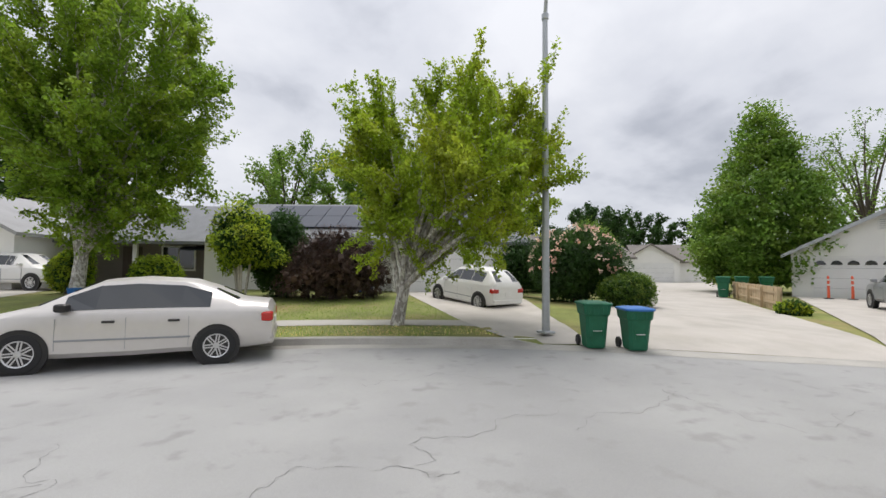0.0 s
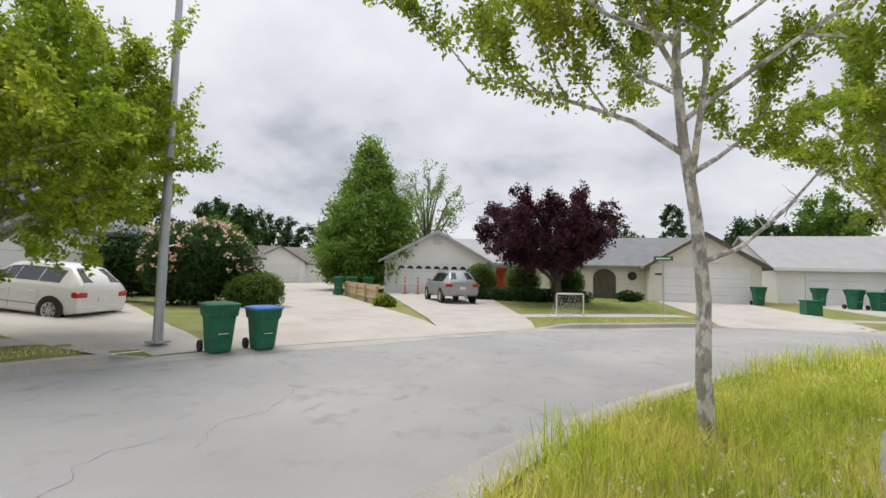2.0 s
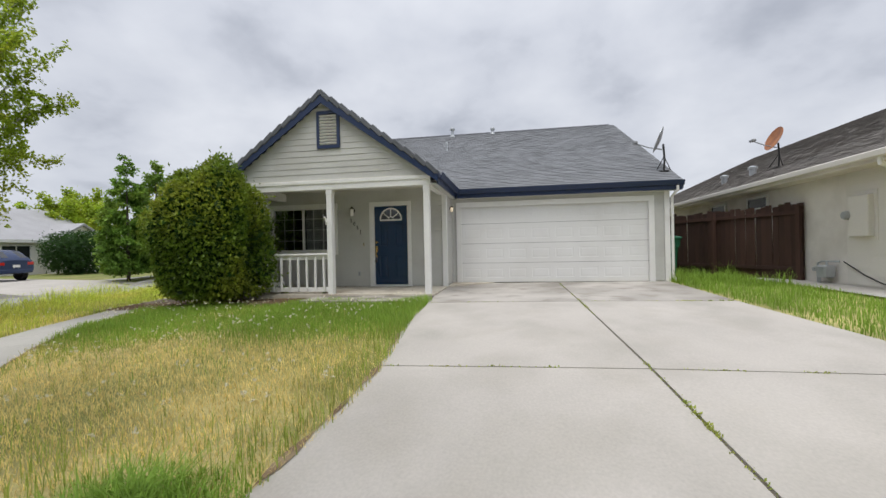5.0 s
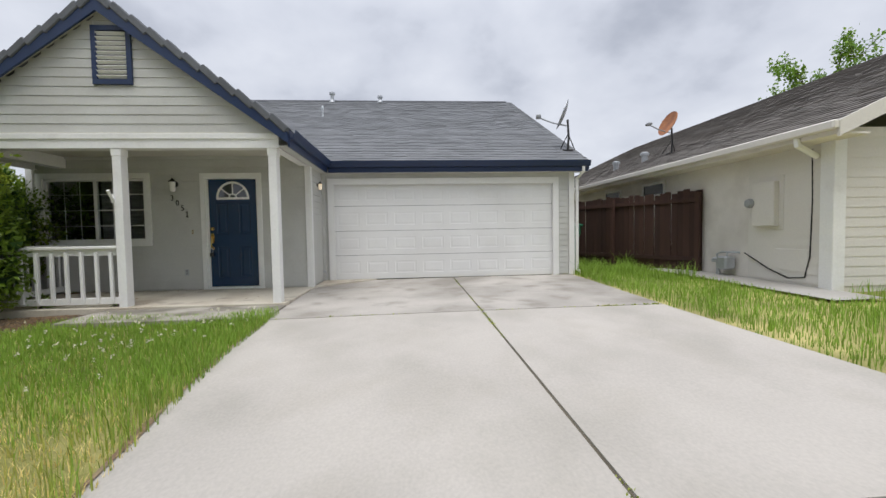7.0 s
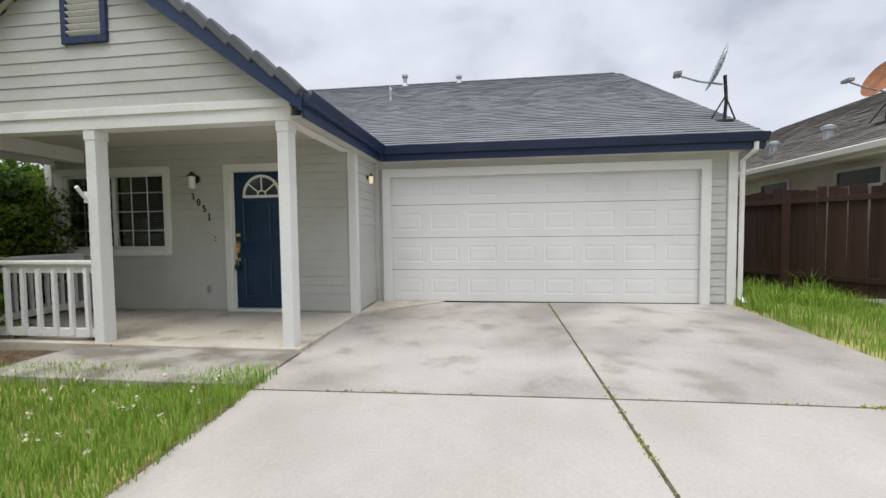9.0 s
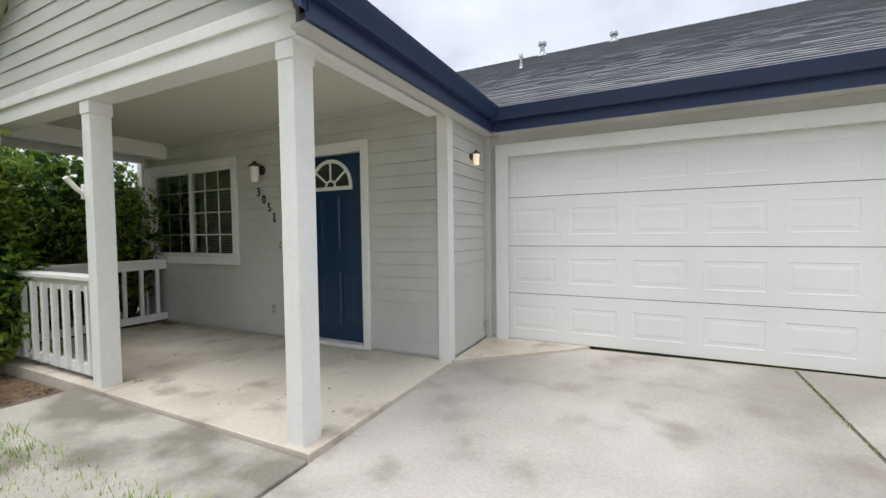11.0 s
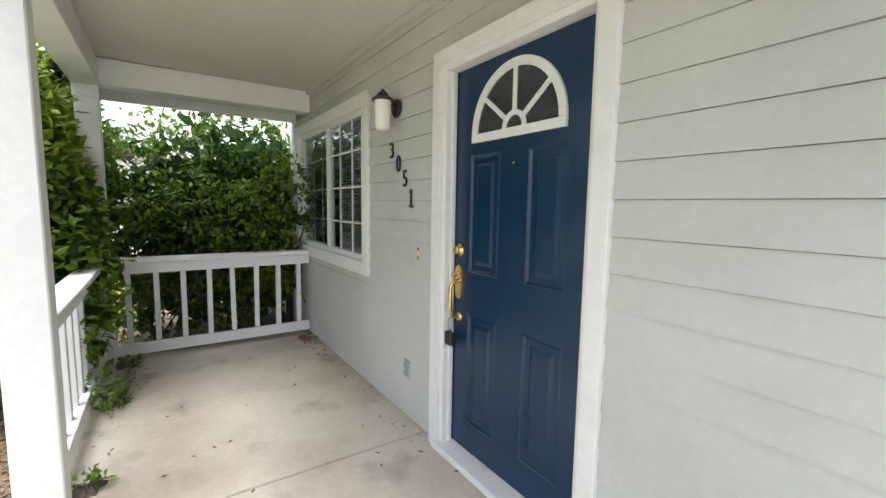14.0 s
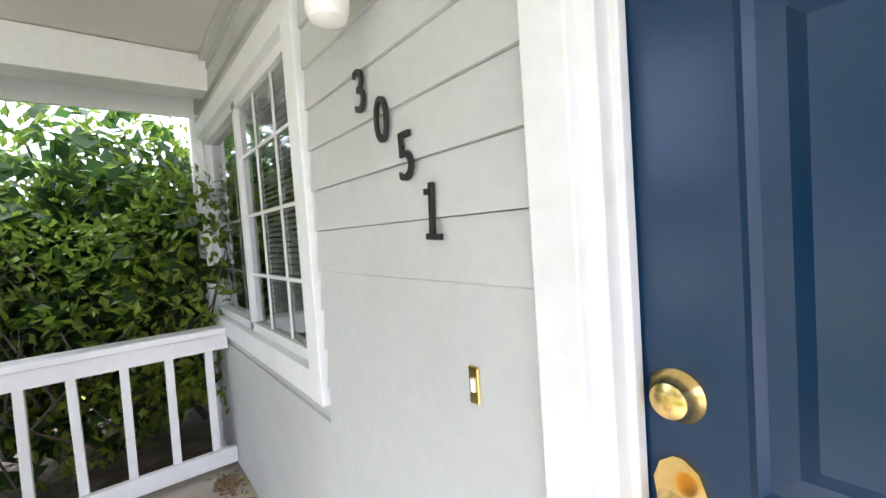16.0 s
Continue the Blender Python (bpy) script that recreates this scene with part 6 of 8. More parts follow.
def garage_front(h, x0, x1, y, top=2.13, arched=False):
    g_ = part("garage_door", Shape().box(x0, y - 0.02, 0.0, x1, y + 0.05, top), GARAGE_WHITE, h, "white garage door")
    for k in range(1, 4):
        part("door_groove", Shape().box(x0, y - 0.023, top * k / 4 - 0.008, x1, y - 0.018, top * k / 4 + 0.004), GREY_PLASTIC, g_)
    part("garage_casing", Shape().box(x0 - 0.12, y - 0.05, 0, x0, y + 0.05, top + 0.12).box(x1, y - 0.05, 0, x1 + 0.12, y + 0.05, top + 0.12).box(x0, y - 0.05, top, x1, y + 0.05, top + 0.12), WHITE, h)
    if arched:
        n = 8
        for k in range(n):
            cx = x0 + (k + 0.5) * (x1 - x0) / n
            pts = [(cx + 0.24 * math.cos(t), top - 0.36 + 0.24 * math.sin(t)) for t in np.linspace(0, math.pi, 9)]
            part("arched_pane", Shape().prism(pts, 0.03, Matrix.Translation((0, y - 0.035, 0))), CAR_GLASS, g_, "dark half-round pane")


def far_window(h, x0, x1, z0, z1, y):
    w_ = part("window", Shape().box(x0 - 0.08, y - 0.04, z0 - 0.08, x1 + 0.08, y + 0.03, z0).box(x0 - 0.08, y - 0.04, z1, x1 + 0.08, y + 0.03, z1 + 0.08).box(x0 - 0.08, y - 0.04, z0, x0, y + 0.03, z1).box(x1, y - 0.04, z0, x1 + 0.08, y + 0.03, z1).box((x0 + x1) / 2 - 0.025, y - 0.03, z0, (x0 + x1) / 2 + 0.025, y + 0.02, z1), WHITE, h, "white framed window")
    part("pane", Shape().box(x0, y - 0.012, z0, x1, y + 0.02, z1), CAR_GLASS, w_)


def round_vent(h, x, z, y, r=0.28):
    pts = [(x + r * math.cos(t), z + r * math.sin(t)) for t in np.linspace(0, math.pi, 11)] + [(x - r, z - r), (x + r, z - r)]
    v_ = part("gable_vent", Shape().prism(pts, 0.05, Matrix.Translation((0, y - 0.06, 0))), WHITE, h, "white arched gable vent")
    for k in range(5):
        part("louvre", Shape().box(x - r * 0.75, y - 0.075, z - r * 0.8 + k * r * 0.3, x + r * 0.75, y - 0.055, z - r * 0.8 + k * r * 0.3 + 0.03), GREY_PLASTIC, v_)


def build_two(h):
    part("garage_block", gable_tri(Shape().box(0, 0, -0.3, 7.6, 8, 2.6), 0, 7.6, 0, 2.6, 0.55), STUCCO_WHITE, h, "white stucco gable front")
    part("garage_roof", gable_roof(Shape(), 0, 7.6, 0, 9, 2.6, 0.55), ROOF_PALE, h, "pale grey shingle roof")
    part("main_block", Shape().box(7.6, 3.0, -0.3, 20, 12, 2.6), STUCCO_WHITE, h)
    part("main_roof", gable_roof(Shape(), 4, 20, 2.2, 12.5, 2.6, 0.42, along="x"), ROOF_PALE, h, "pale grey shingle roof")
    part("bargeboard", Shape().prism([(-0.42, 2.36), (3.8, 4.68), (8.02, 2.36), (8.02, 2.18), (3.8, 4.46), (-0.42, 2.18)], 0.05, Matrix.Translation((0, -0.46, 0))), STEEL, h)
    garage_front(h, 0.9, 6.1, 0, 2.15, True)
    round_vent(h, 3.8, 3.95, 0, 0.36)
    part("front_door", Shape().box(9.0, 2.94, 0, 9.95, 3.02, 2.05, c=0.01), RED_LENS, h, "dark red front door")
    far_window(h, 13.4, 14.6, 0.9, 2.1, 3.0)
    far_window(h, 16.6, 18.2, 0.9, 2.1, 3.0)
    part("porch_post", Shape().box(11.4, 1.9, 0, 11.6, 2.1, 2.35, c=0.01), WHITE, h)
    part("wall_light", Shape().lathe(((0.06, 0), (0.08, 0.2), (0.03, 0.26)), 10, Matrix.Translation((10.6, 2.9, 1.75))), OPAL_LIT, h, "lit wall light")


far_house("house", "white stucco house with a gabled garage and arched door panes", (-26.2, -24.6), (-29.2, -17.0), -0.25, build_two)


def build_three(h):
    part("garage_block", gable_tri(Shape().box(0, 0, -0.3, 6.3, 8, 2.55), 0, 6.3, 0, 2.55, 0.62), STUCCO_PINK, h, "pale stucco gable front")
    part("garage_roof", gable_roof(Shape(), 0, 6.3, 0, 9, 2.55, 0.62), ROOF_OLD, h, "brown-grey shingle roof")
    part("bargeboard", Shape().prism([(-0.42, 2.30), (3.15, 4.53), (6.72, 2.30), (6.72, 2.12), (3.15, 4.32), (-0.42, 2.12)], 0.05, Matrix.Translation((0, -0.46, 0))), BARK_DARK, h)
    part("main_block", Shape().box(-7.5, 1.4, -0.3, 0, 10, 2.55), STUCCO_PINK, h)
    part("main_roof", gable_roof(Shape(), -7.5, 4, 1.4, 10, 2.55, 0.5, along="x"), SHINGLE, h, "grey shingle roof")
    garage_front(h, 0.85, 5.5, 0)
    round_vent(h, 3.15, 3.75, 0, 0.3)
    far_window(h, -5.6, -4.3, 0.9, 2.0, 1.4)
    # no recess: a dark flat arch paints the entry's shade on the wall
    part("arch_opening", Shape().prism([(-3.4 + 0.75 + 0.75 * math.cos(t), 1.5 + 0.6 * math.sin(t)) for t in np.linspace(0, math.pi, 12)] + [(-3.4, 0), (-1.9, 0)], 0.04, Matrix.Translation((0, 1.37, 0))), BARK_DARK, h, "flat dark arch painted as the shade of an entry")
    part("round_window", Shape().lathe(((0.01, 0), (0.3, 0.0), (0.3, 0.05), (0.24, 0.05), (0.01, 0.04)), 20, Matrix.Translation((-0.85, 1.39, 1.65)) @ turn_y), CAR_GLASS, h, "round porthole window")
    part("house_digits", Shape().box(0.3, -0.02, 1.75, 0.7, 0.0, 1.87), BLACK, h)


far_house("house", "pale stucco house with a gabled garage across the bend", (-28.0, -6.6), (-28.0, -0.4), -0.3, build_three)


def build_four(h):
    part("main_block", Shape().box(0, 0, -0.3, 11.2, 9, 2.6), STUCCO_WHITE, h, "white stucco wall")
    part("gable_end", gable_tri(Shape(), 0, 9, 0, 2.6, 0.52, 0.12), STUCCO_WHITE, h).matrix_basis = Matrix(((0, 1, 0, 0.0), (1, 0, 0, 0), (0, 0, 1, 0), (0, 0, 0, 1)))
    part("main_roof", gable_roof(Shape(), 0, 15, 0, 9, 2.6, 0.52, along="x"), ROOF_PALE, h, "pale grey shingle roof")
    part("entry_block", gable_tri(Shape().box(11.2, -0.6, -0.3, 15.2, 6, 2.5), 11.2, 15.2, -0.6, 2.5, 0.6), STUCCO_WHITE, h)
    part("entry_roof", gable_roof(Shape(), 11.2, 15.2, -0.6, 5, 2.5, 0.6, 0.3), ROOF_PALE, h, "pale grey gabled entry roof")
    garage_front(h, 1.7, 7.0, 0)
    # entry shade drawn as a grey arch panel laid on the wall
    part("arch_opening", Shape().prism([(12.2 + 0.8 + 0.8 * math.cos(t), 1.4 + 0.7 * math.sin(t)) for t in np.linspace(0, math.pi, 12)] + [(12.2, 0), (13.8, 0)], 0.04, Matrix.Translation((0, -0.64, 0))), GREY_PLASTIC, h, "flat grey arch painted as the shade of an entry")
    far_window(h, 8.6, 10.2, 0.9, 2.0, 0.0)
    part("fascia", Shape().box(-0.4, -0.44, 2.22, 11.2, -0.4, 2.42), WHITE, h)


far_house("house", "white stucco house with a long pale roof", (-30.6, 1.6), (-30.9, 12), -0.3, build_four)


def build_one(h):
    part("garage_block", Shape().box(-0.3, 0, -0.5, 5.3, 8, 2.55), STUCCO_WHITE, h)
    garage_front(h, 0.15, 4.95, 0)
    part("main_block", Shape().box(-9.5, 0.6, -0.5, -0.3, 9, 2.55), STUCCO_WHITE, h)
    part("main_roof", gable_roof(Shape(), -8.6, 5.6, 0.2, 9, 2.6, 0.5, along="x"), SHINGLE, h, "grey shingle roof")
    part("gable_end", Shape().prism([(0.2, 2.5), (9.0, 2.5), (4.6, 4.7)], 0.1, Matrix(((0, 1, 0, -8.9), (1, 0, 0, 0), (0, 0, 1, 0), (0, 0, 0, 1)))), BARK_DARK, h)
    part("front_door", Shape().box(-1.7, 0.54, 0, -0.75, 0.62, 2.05, c=0.01), WHITE, h, "white front door")
    part("door_pane", Shape().box(-1.5, 0.52, 0.95, -0.95, 0.6, 1.75), CAR_GLASS, h)
    up = Vector((0, 4.4, 2.2)).normalized()
    tiltm = Matrix(((1, 0, 0, 0), (0, up.y, -up.z, 0.2), (0, up.z, up.y, 2.62), (0, 0, 0, 1)))
    for i in range(6):
        for j in range(2):
            part("solar_panel", Shape().box(-7.4 + i * 1.04, 1.0 + j * 1.66, 0.06, -7.4 + i * 1.04 + 1.0, 2.62 + j * 1.66, 0.1, tiltm), SOLAR, h, "dark solar panel")
    for i in range(3):
        part("solar_panel", Shape().box(1.2 + i * 1.04, 1.4, 0.06, 2.2 + i * 1.04, 3.0, 0.1, tiltm), SOLAR, h, "dark solar panel")


far_house("house", "white house with a wide garage and rooftop solar panels", (-4.85, -30.6), (-9.3, -28.3), 0.02, build_one)


def build_zero(h):
    # front wall and porch beam wear the dark colour that paints the porch's shade
    part("main_block", Shape().box(0, 0, -0.5, 11, 9, 2.6), PORCH_SHADE, h, "front wall coloured dark taupe for the porch shade")
    part("main_roof", gable_roof(Shape(), 0, 11, -1.6, 9, 2.5, 0.45, along="x"), SHINGLE, h, "grey shingle roof")
    part("garage_block", gable_tri(Shape().box(-7, -4, -0.5, 0, 6, 2.7), -7, 0, -4, 2.7, 0.55), STUCCO_WHITE, h)
    part("garage_roof", gable_roof(Shape(), -7, 0, -4, 7, 2.7, 0.55), ROOF_PALE, h, "pale grey shingle roof")
    garage_front(h, -6.1, -0.9, -4)
    part("solar_panel", Shape().box(5, 1.0, 3.2, 8, 3.2, 3.26, Matrix.Rotation(radians(0), 4, "X")), SOLAR, h).matrix_basis = Matrix.Translation((0, 0, -1.4)) @ Matrix.Rotation(radians(24.2), 4, "X")
    far_window(h, 4, 5.6, 0.9, 2.1, 0)
    part("porch_post", Shape().box(7.2, -1.4, 0, 7.4, -1.2, 2.3), WHITE, h)
    part("porch_beam", Shape().box(0.1, -1.5, 2.25, 11, -1.3, 2.48), PORCH_SHADE, h)
    far_window(h, 7.8, 9.4, 0.9, 2.1, 0)
    part("porch_post", Shape().box(3.3, -1.45, 0, 3.5, -1.3, 2.3), WHITE, h)
    part("front_door", Shape().box(2.0, -0.05, 0.1, 2.95, 0.0, 2.1, c=0.004), BARK_DARK, h)


far_house("house", "white house with a solar panel roof behind a street tree", (9.2, -40.6), (-1.5, -36.6), 0.1, build_zero)


def build_lane(h):
    part("garage_block", gable_tri(Shape().box(0, 0, -0.3, 6, 8, 2.6), 0, 6, 0, 2.6, 0.6), STUCCO_WHITE, h)
    part("garage_roof", gable_roof(Shape(), 0, 6, 0, 9, 2.6, 0.6), ROOF_OLD, h, "grey shingle roof")
    part("main_block", Shape().box(6, 2, -0.3, 16, 10, 2.6), STUCCO_WHITE, h)
    part("main_roof", gable_roof(Shape(), 2, 16, 2, 10, 2.6, 0.5, along="x"), ROOF_OLD, h, "grey shingle roof")
    garage_front(h, 0.7, 5.3, 0)


far_house("house", "cream house at the end of the lane", (-38, -46), (-50, -36), -0.2, build_lane)
far_house("house", "cream house with a grey roof behind the rose bushes", (-14, -41), (-24, -38), -0.1, build_lane)


def build_back(h):
    part("main_block", Shape().box(0, 0, -0.3, 12, 8, 2.7), STUCCO_PINK, h)
    part("main_roof", gable_roof(Shape(), 0, 12, 0, 8, 2.7, 0.55, along="x"), ROOF_RED, h, "terracotta tiled roof")


far_house("house", "house with a terracotta roof behind the white house", (-42, 10), (-42, 24), -0.2, build_back)


# ---------------------------------------------------------------- the house next door
def build_next(h):
    side = part("side_wall", Shape().box(0, 0, -0.2, 0.15, 16, 2.45), STUCCO, h, "beige stucco side wall")
    part("front_wall", Shape().box(0.15, 0, -0.2, 12, 0.15, 2.45), CREAM, h)
    fb = Shape().add(board_shape.v, board_shape.f).mesh("siding_board", CREAM)
    fr_ = part("side_siding", Shape().box(-0.006, 0.0, -0.1, 0.0, 1.55, 2.4), CREAM, h, "cream lap siding return")
    for k in range(16):
        piece("siding_board", fb, fr_, Matrix.Translation((-0.014, 1.55, 0.05 + k * 0.15)) @ Matrix.Rotation(radians(-90), 4, "Z") @ Matrix.Diagonal((1.55, 1, 0.15, 1)))
    ff_ = part("front_siding", Shape().box(0.1, -0.006, -0.1, 12, 0.0, 2.4), CREAM, h)
    for k in range(16):
        piece("siding_board", fb, ff_, Matrix.Translation((0.12, -0.014, 0.05 + k * 0.15)) @ Matrix.Diagonal((8, 1, 0.15, 1)))
    part("corner_board", Shape().box(-0.05, -0.06, -0.05, 0.16, 0.16, 2.36, c=0.01), WHITE, h)
    up = Vector((6.5, 0, 2.95)).normalized()
    rf = part("roof", Shape().prism([(-0.45, 2.42), (6.2, 5.45), (12.9, 2.42), (12.9, 2.3), (6.2, 5.3), (-0.45, 2.3)], 17, Matrix.Translation((0, -0.5, 0))), ROOF_OLD, h, "weathered brown-grey shingle roof")
    s_ = Shape()
    shingles(s_, (-0.47, -0.5, 2.42), (0, 1, 0), (6.65, 0, 3.03), 17, 7.3, rng, course=0.16, tab=0.34, thick=0.02)
    tagged(part("shingle", s_, ROOF_OLD, rf), kind="stuff")
    part("fascia", Shape().box(-0.48, -0.5, 2.24, -0.45, 16.5, 2.44), STUCCO, h)
    part("gutter", Shape().box(-0.58, -0.52, 2.30, -0.48, 16.5, 2.43, c=0.02), CREAM, h, "cream metal gutter")
    part("bargeboard", Shape().prism([(-0.5, 2.42), (6.2, 5.47), (6.2, 5.27), (-0.5, 2.2)], 0.04, Matrix.Translation((0, -0.54, 0))), CREAM, h)
    part("soffit", Shape().box(-0.45, -0.5, 2.24, 0.0, 16, 2.27), STUCCO, h)
    part("downspout", Shape().tube([(-0.5, 0.1, 2.3), (-0.5, 0.1, 2.2), (-0.07, 0.2, 2.05)], 0.045, 8), WHITE, h, smooth=True)
    for y0 in (4.2, 6.4):
        w_ = part("high_window", Shape().box(-0.04, y0 - 0.06, 1.78, 0.0, y0 + 0.96, 1.84).box(-0.04, y0 - 0.06, 2.1, 0.0, y0 + 0.96, 2.16).box(-0.04, y0 - 0.06, 1.84, 0.0, y0, 2.1).box(-0.04, y0 + 0.9, 1.84, 0.0, y0 + 0.96, 2.1), WHITE, h)
        part("pane", Shape().box(-0.012, y0, 1.84, 0.0, y0 + 0.9, 2.1), CAR_GLASS, w_)


nx, ny = 8.12, -3.2
far_house("house", "beige stucco house next door with a brown shingle roof", (nx, ny), (nx + 5, ny), 0.02, build_next)
box = thing("electric_panel", "cream electric meter panel on the side wall", "meter panel", place(nx, -1.95, 1.0))
part("cabinet", Shape().box(-0.13, -0.36, 0.0, 0.0, 0.10, 0.78, c=0.012), CREAM, box)
part("trim", Shape().box(-0.03, -0.44, -0.06, 0.0, -0.36, 0.86).box(-0.03, -0.36, -0.06, 0.0, 0.12, 0.0).box(-0.03, -0.36, 0.78, 0.0, 0.12, 0.86), CREAM, box)
part("meter", Shape().lathe(((0.085, 0), (0.085, 0.06), (0.07, 0.1), (0.02, 0.11)), 18, Matrix.Translation((-0.1, 0.13, 0.42)) @ Matrix.Rotation(radians(-90), 4, "Y")), GREY_PLASTIC, box)
hatch = single("wall_hatch", Shape().box(-0.03, -0.3, 0, 0.0, 0.3, 0.36, c=0.006), CREAM, "small cream access hatch on the side wall", "hatch", m=place(nx, -2.55, 0.25))
gas = thing("gas_meter", "grey gas meter with pipework at the side wall", "gas meter", place(nx - 0.16, -1.2, 0.0))
part("body", Shape().box(-0.11, -0.2, 0.16, 0.11, 0.06, 0.42, c=0.03), STEEL, gas)
part("pipe", Shape().tube([(0, 0.16, 0.0), (0, 0.16, 0.46), (0, 0.02, 0.5), (0, -0.1, 0.5), (0, -0.1, 0.4)], 0.02, 8).tube([(0, 0.1, 0.0), (0, 0.1, 0.3), (0, 0.3, 0.3)], 0.02, 8).tube([(0, -0.1, 0.5), (0.1, -0.3, 0.5)], 0.018, 8), STEEL, gas, smooth=True)
part("regulator", Shape().lathe(((0.07, 0), (0.08, 0.03), (0.03, 0.06)), 14, Matrix.Translation((0, 0.2, 0.32))), STEEL, gas)
cable = single("cable", Shape().tube([(nx - 0.02, -2.88, 2.2), (nx - 0.02, -2.9, 1.4), (nx - 0.025, -2.88, 0.5), (nx - 0.03, -2.8, 0.16), (nx - 0.03, -2.5, 0.12), (nx - 0.03, -2.1, 0.25), (nx - 0.05, -1.6, 0.5)], 0.012, 6), BLACK, "black cable drooping along the side wall", "cable")
sat_dish(place(8.95, 2.0, 3.03, -2, 1.12), RUST, "rust-orange satellite dish on a tripod on the roof next door")
for y, h_ in ((3.4, 0.3), (5.2, 0.32)):
    vp = thing("vent_pipe", "grey metal roof vent pipe on the roof next door", "vent pipe", place(9.0, y, 2.98), "roof vents")
    part("pipe", Shape().lathe(((0.09, -0.1), (0.09, h_), (0.08, h_)), 12), STEEL, vp)
    part("cap", Shape().lathe(((0.13, h_ - 0.05), (0.13, h_ + 0.02), (0.04, h_ + 0.06)), 12), STEEL, vp)
single("side_walk", sheet(near_z, ((7.3, -4.0), (8.12, -4.0), (8.12, 0.4), (7.3, 0.4)), 4, 14, 0.05), WALKWAY, "narrow concrete strip along the house next door", "path", kind="structure")

# ---------------------------------------------------------------- trees and shrubs
def clump(name, label, at, radii, leaf, seed, n, size, category="shrub", lumps=26, inner=None, rough=0.28, power=2.0, core=True, raised=0.0, aspect=0.5, freq=7, bark=None):
    """A shrub: leaves over an uneven lumpy body, with inner leaves behind them coloured darker by default for the shade
    inside.
    """
    rng = np.random.default_rng(seed)
    t = thing(name, label, category, place(*at))
    rx, ry, rz = radii
    c = rng.normal(size=(lumps, 3)); c /= np.linalg.norm(c, axis=1, keepdims=True)
    amp = rng.uniform(-1, 1, lumps)

    def surf(d):
        k = np.exp((d @ c.T - 1) * freq) @ amp
        sup = (np.abs(d) ** power).sum(1) ** (-1 / power)
        return (sup * (1 + rough * 0.5 * k))[:, None]

    d = rng.normal(size=(n, 3)); d /= np.linalg.norm(d, axis=1, keepdims=True)
    depth_ = 1 - np.abs(rng.normal(size=(n, 1))) * 0.13 + (rng.random((n, 1)) < 0.05) * rng.random((n, 1)) * 0.16
    p = d * surf(d) * depth_ * np.array((rx, ry, rz)) + np.array((0, 0, rz + raised))
    keep = p[:, 2] > 0.02
    lv = leaves(p[keep], size, rng, aspect=aspect, outward=d[keep] * 0.6)
    foliage = new("foliage", np_mesh("foliage", lv, 4, leaf))
    foliage.parent = t
    # inner leaves: default deep green paints the shade within the shrub
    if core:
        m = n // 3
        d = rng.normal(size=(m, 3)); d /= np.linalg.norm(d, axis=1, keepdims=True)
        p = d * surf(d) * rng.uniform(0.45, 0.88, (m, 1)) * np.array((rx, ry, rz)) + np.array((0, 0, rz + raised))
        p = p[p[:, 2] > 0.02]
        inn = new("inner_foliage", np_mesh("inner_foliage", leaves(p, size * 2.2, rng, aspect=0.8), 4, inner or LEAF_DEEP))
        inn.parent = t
    st = Shape()
    for k in range(7):
        a = rng.uniform(0, 6.28)
        st.tube([(0.1 * math.cos(a), 0.1 * math.sin(a), -0.05), (rx * 0.3 * math.cos(a), ry * 0.3 * math.sin(a), rz * 0.6 + raised), (rx * 0.6 * math.cos(a), ry * 0.6 * math.sin(a), rz * 1.3 + raised)], [0.03, 0.022, 0.008] if not raised else [0.045, 0.038, 0.012], 5)
    part("stem", st, bark or BARK_DARK, t)
    return t


def shoots(tips, n, size, spread, rng, droop=0.1):
    """Leaves set along the twigs given as (start, end)."""
    a = np.array([p for p, _ in tips]); b = np.array([q for _, q in tips])
    ln = np.linalg.norm(b - a, axis=1)
    idx = rng.choice(len(a), n, p=ln / ln.sum())
    t = rng.random((n, 1))
    p = a[idx] * (1 - t) + b[idx] * t + rng.normal(size=(n, 3)) * spread * (1.15 - 0.6 * t)
    return leaves(p, size, rng, droop=droop)


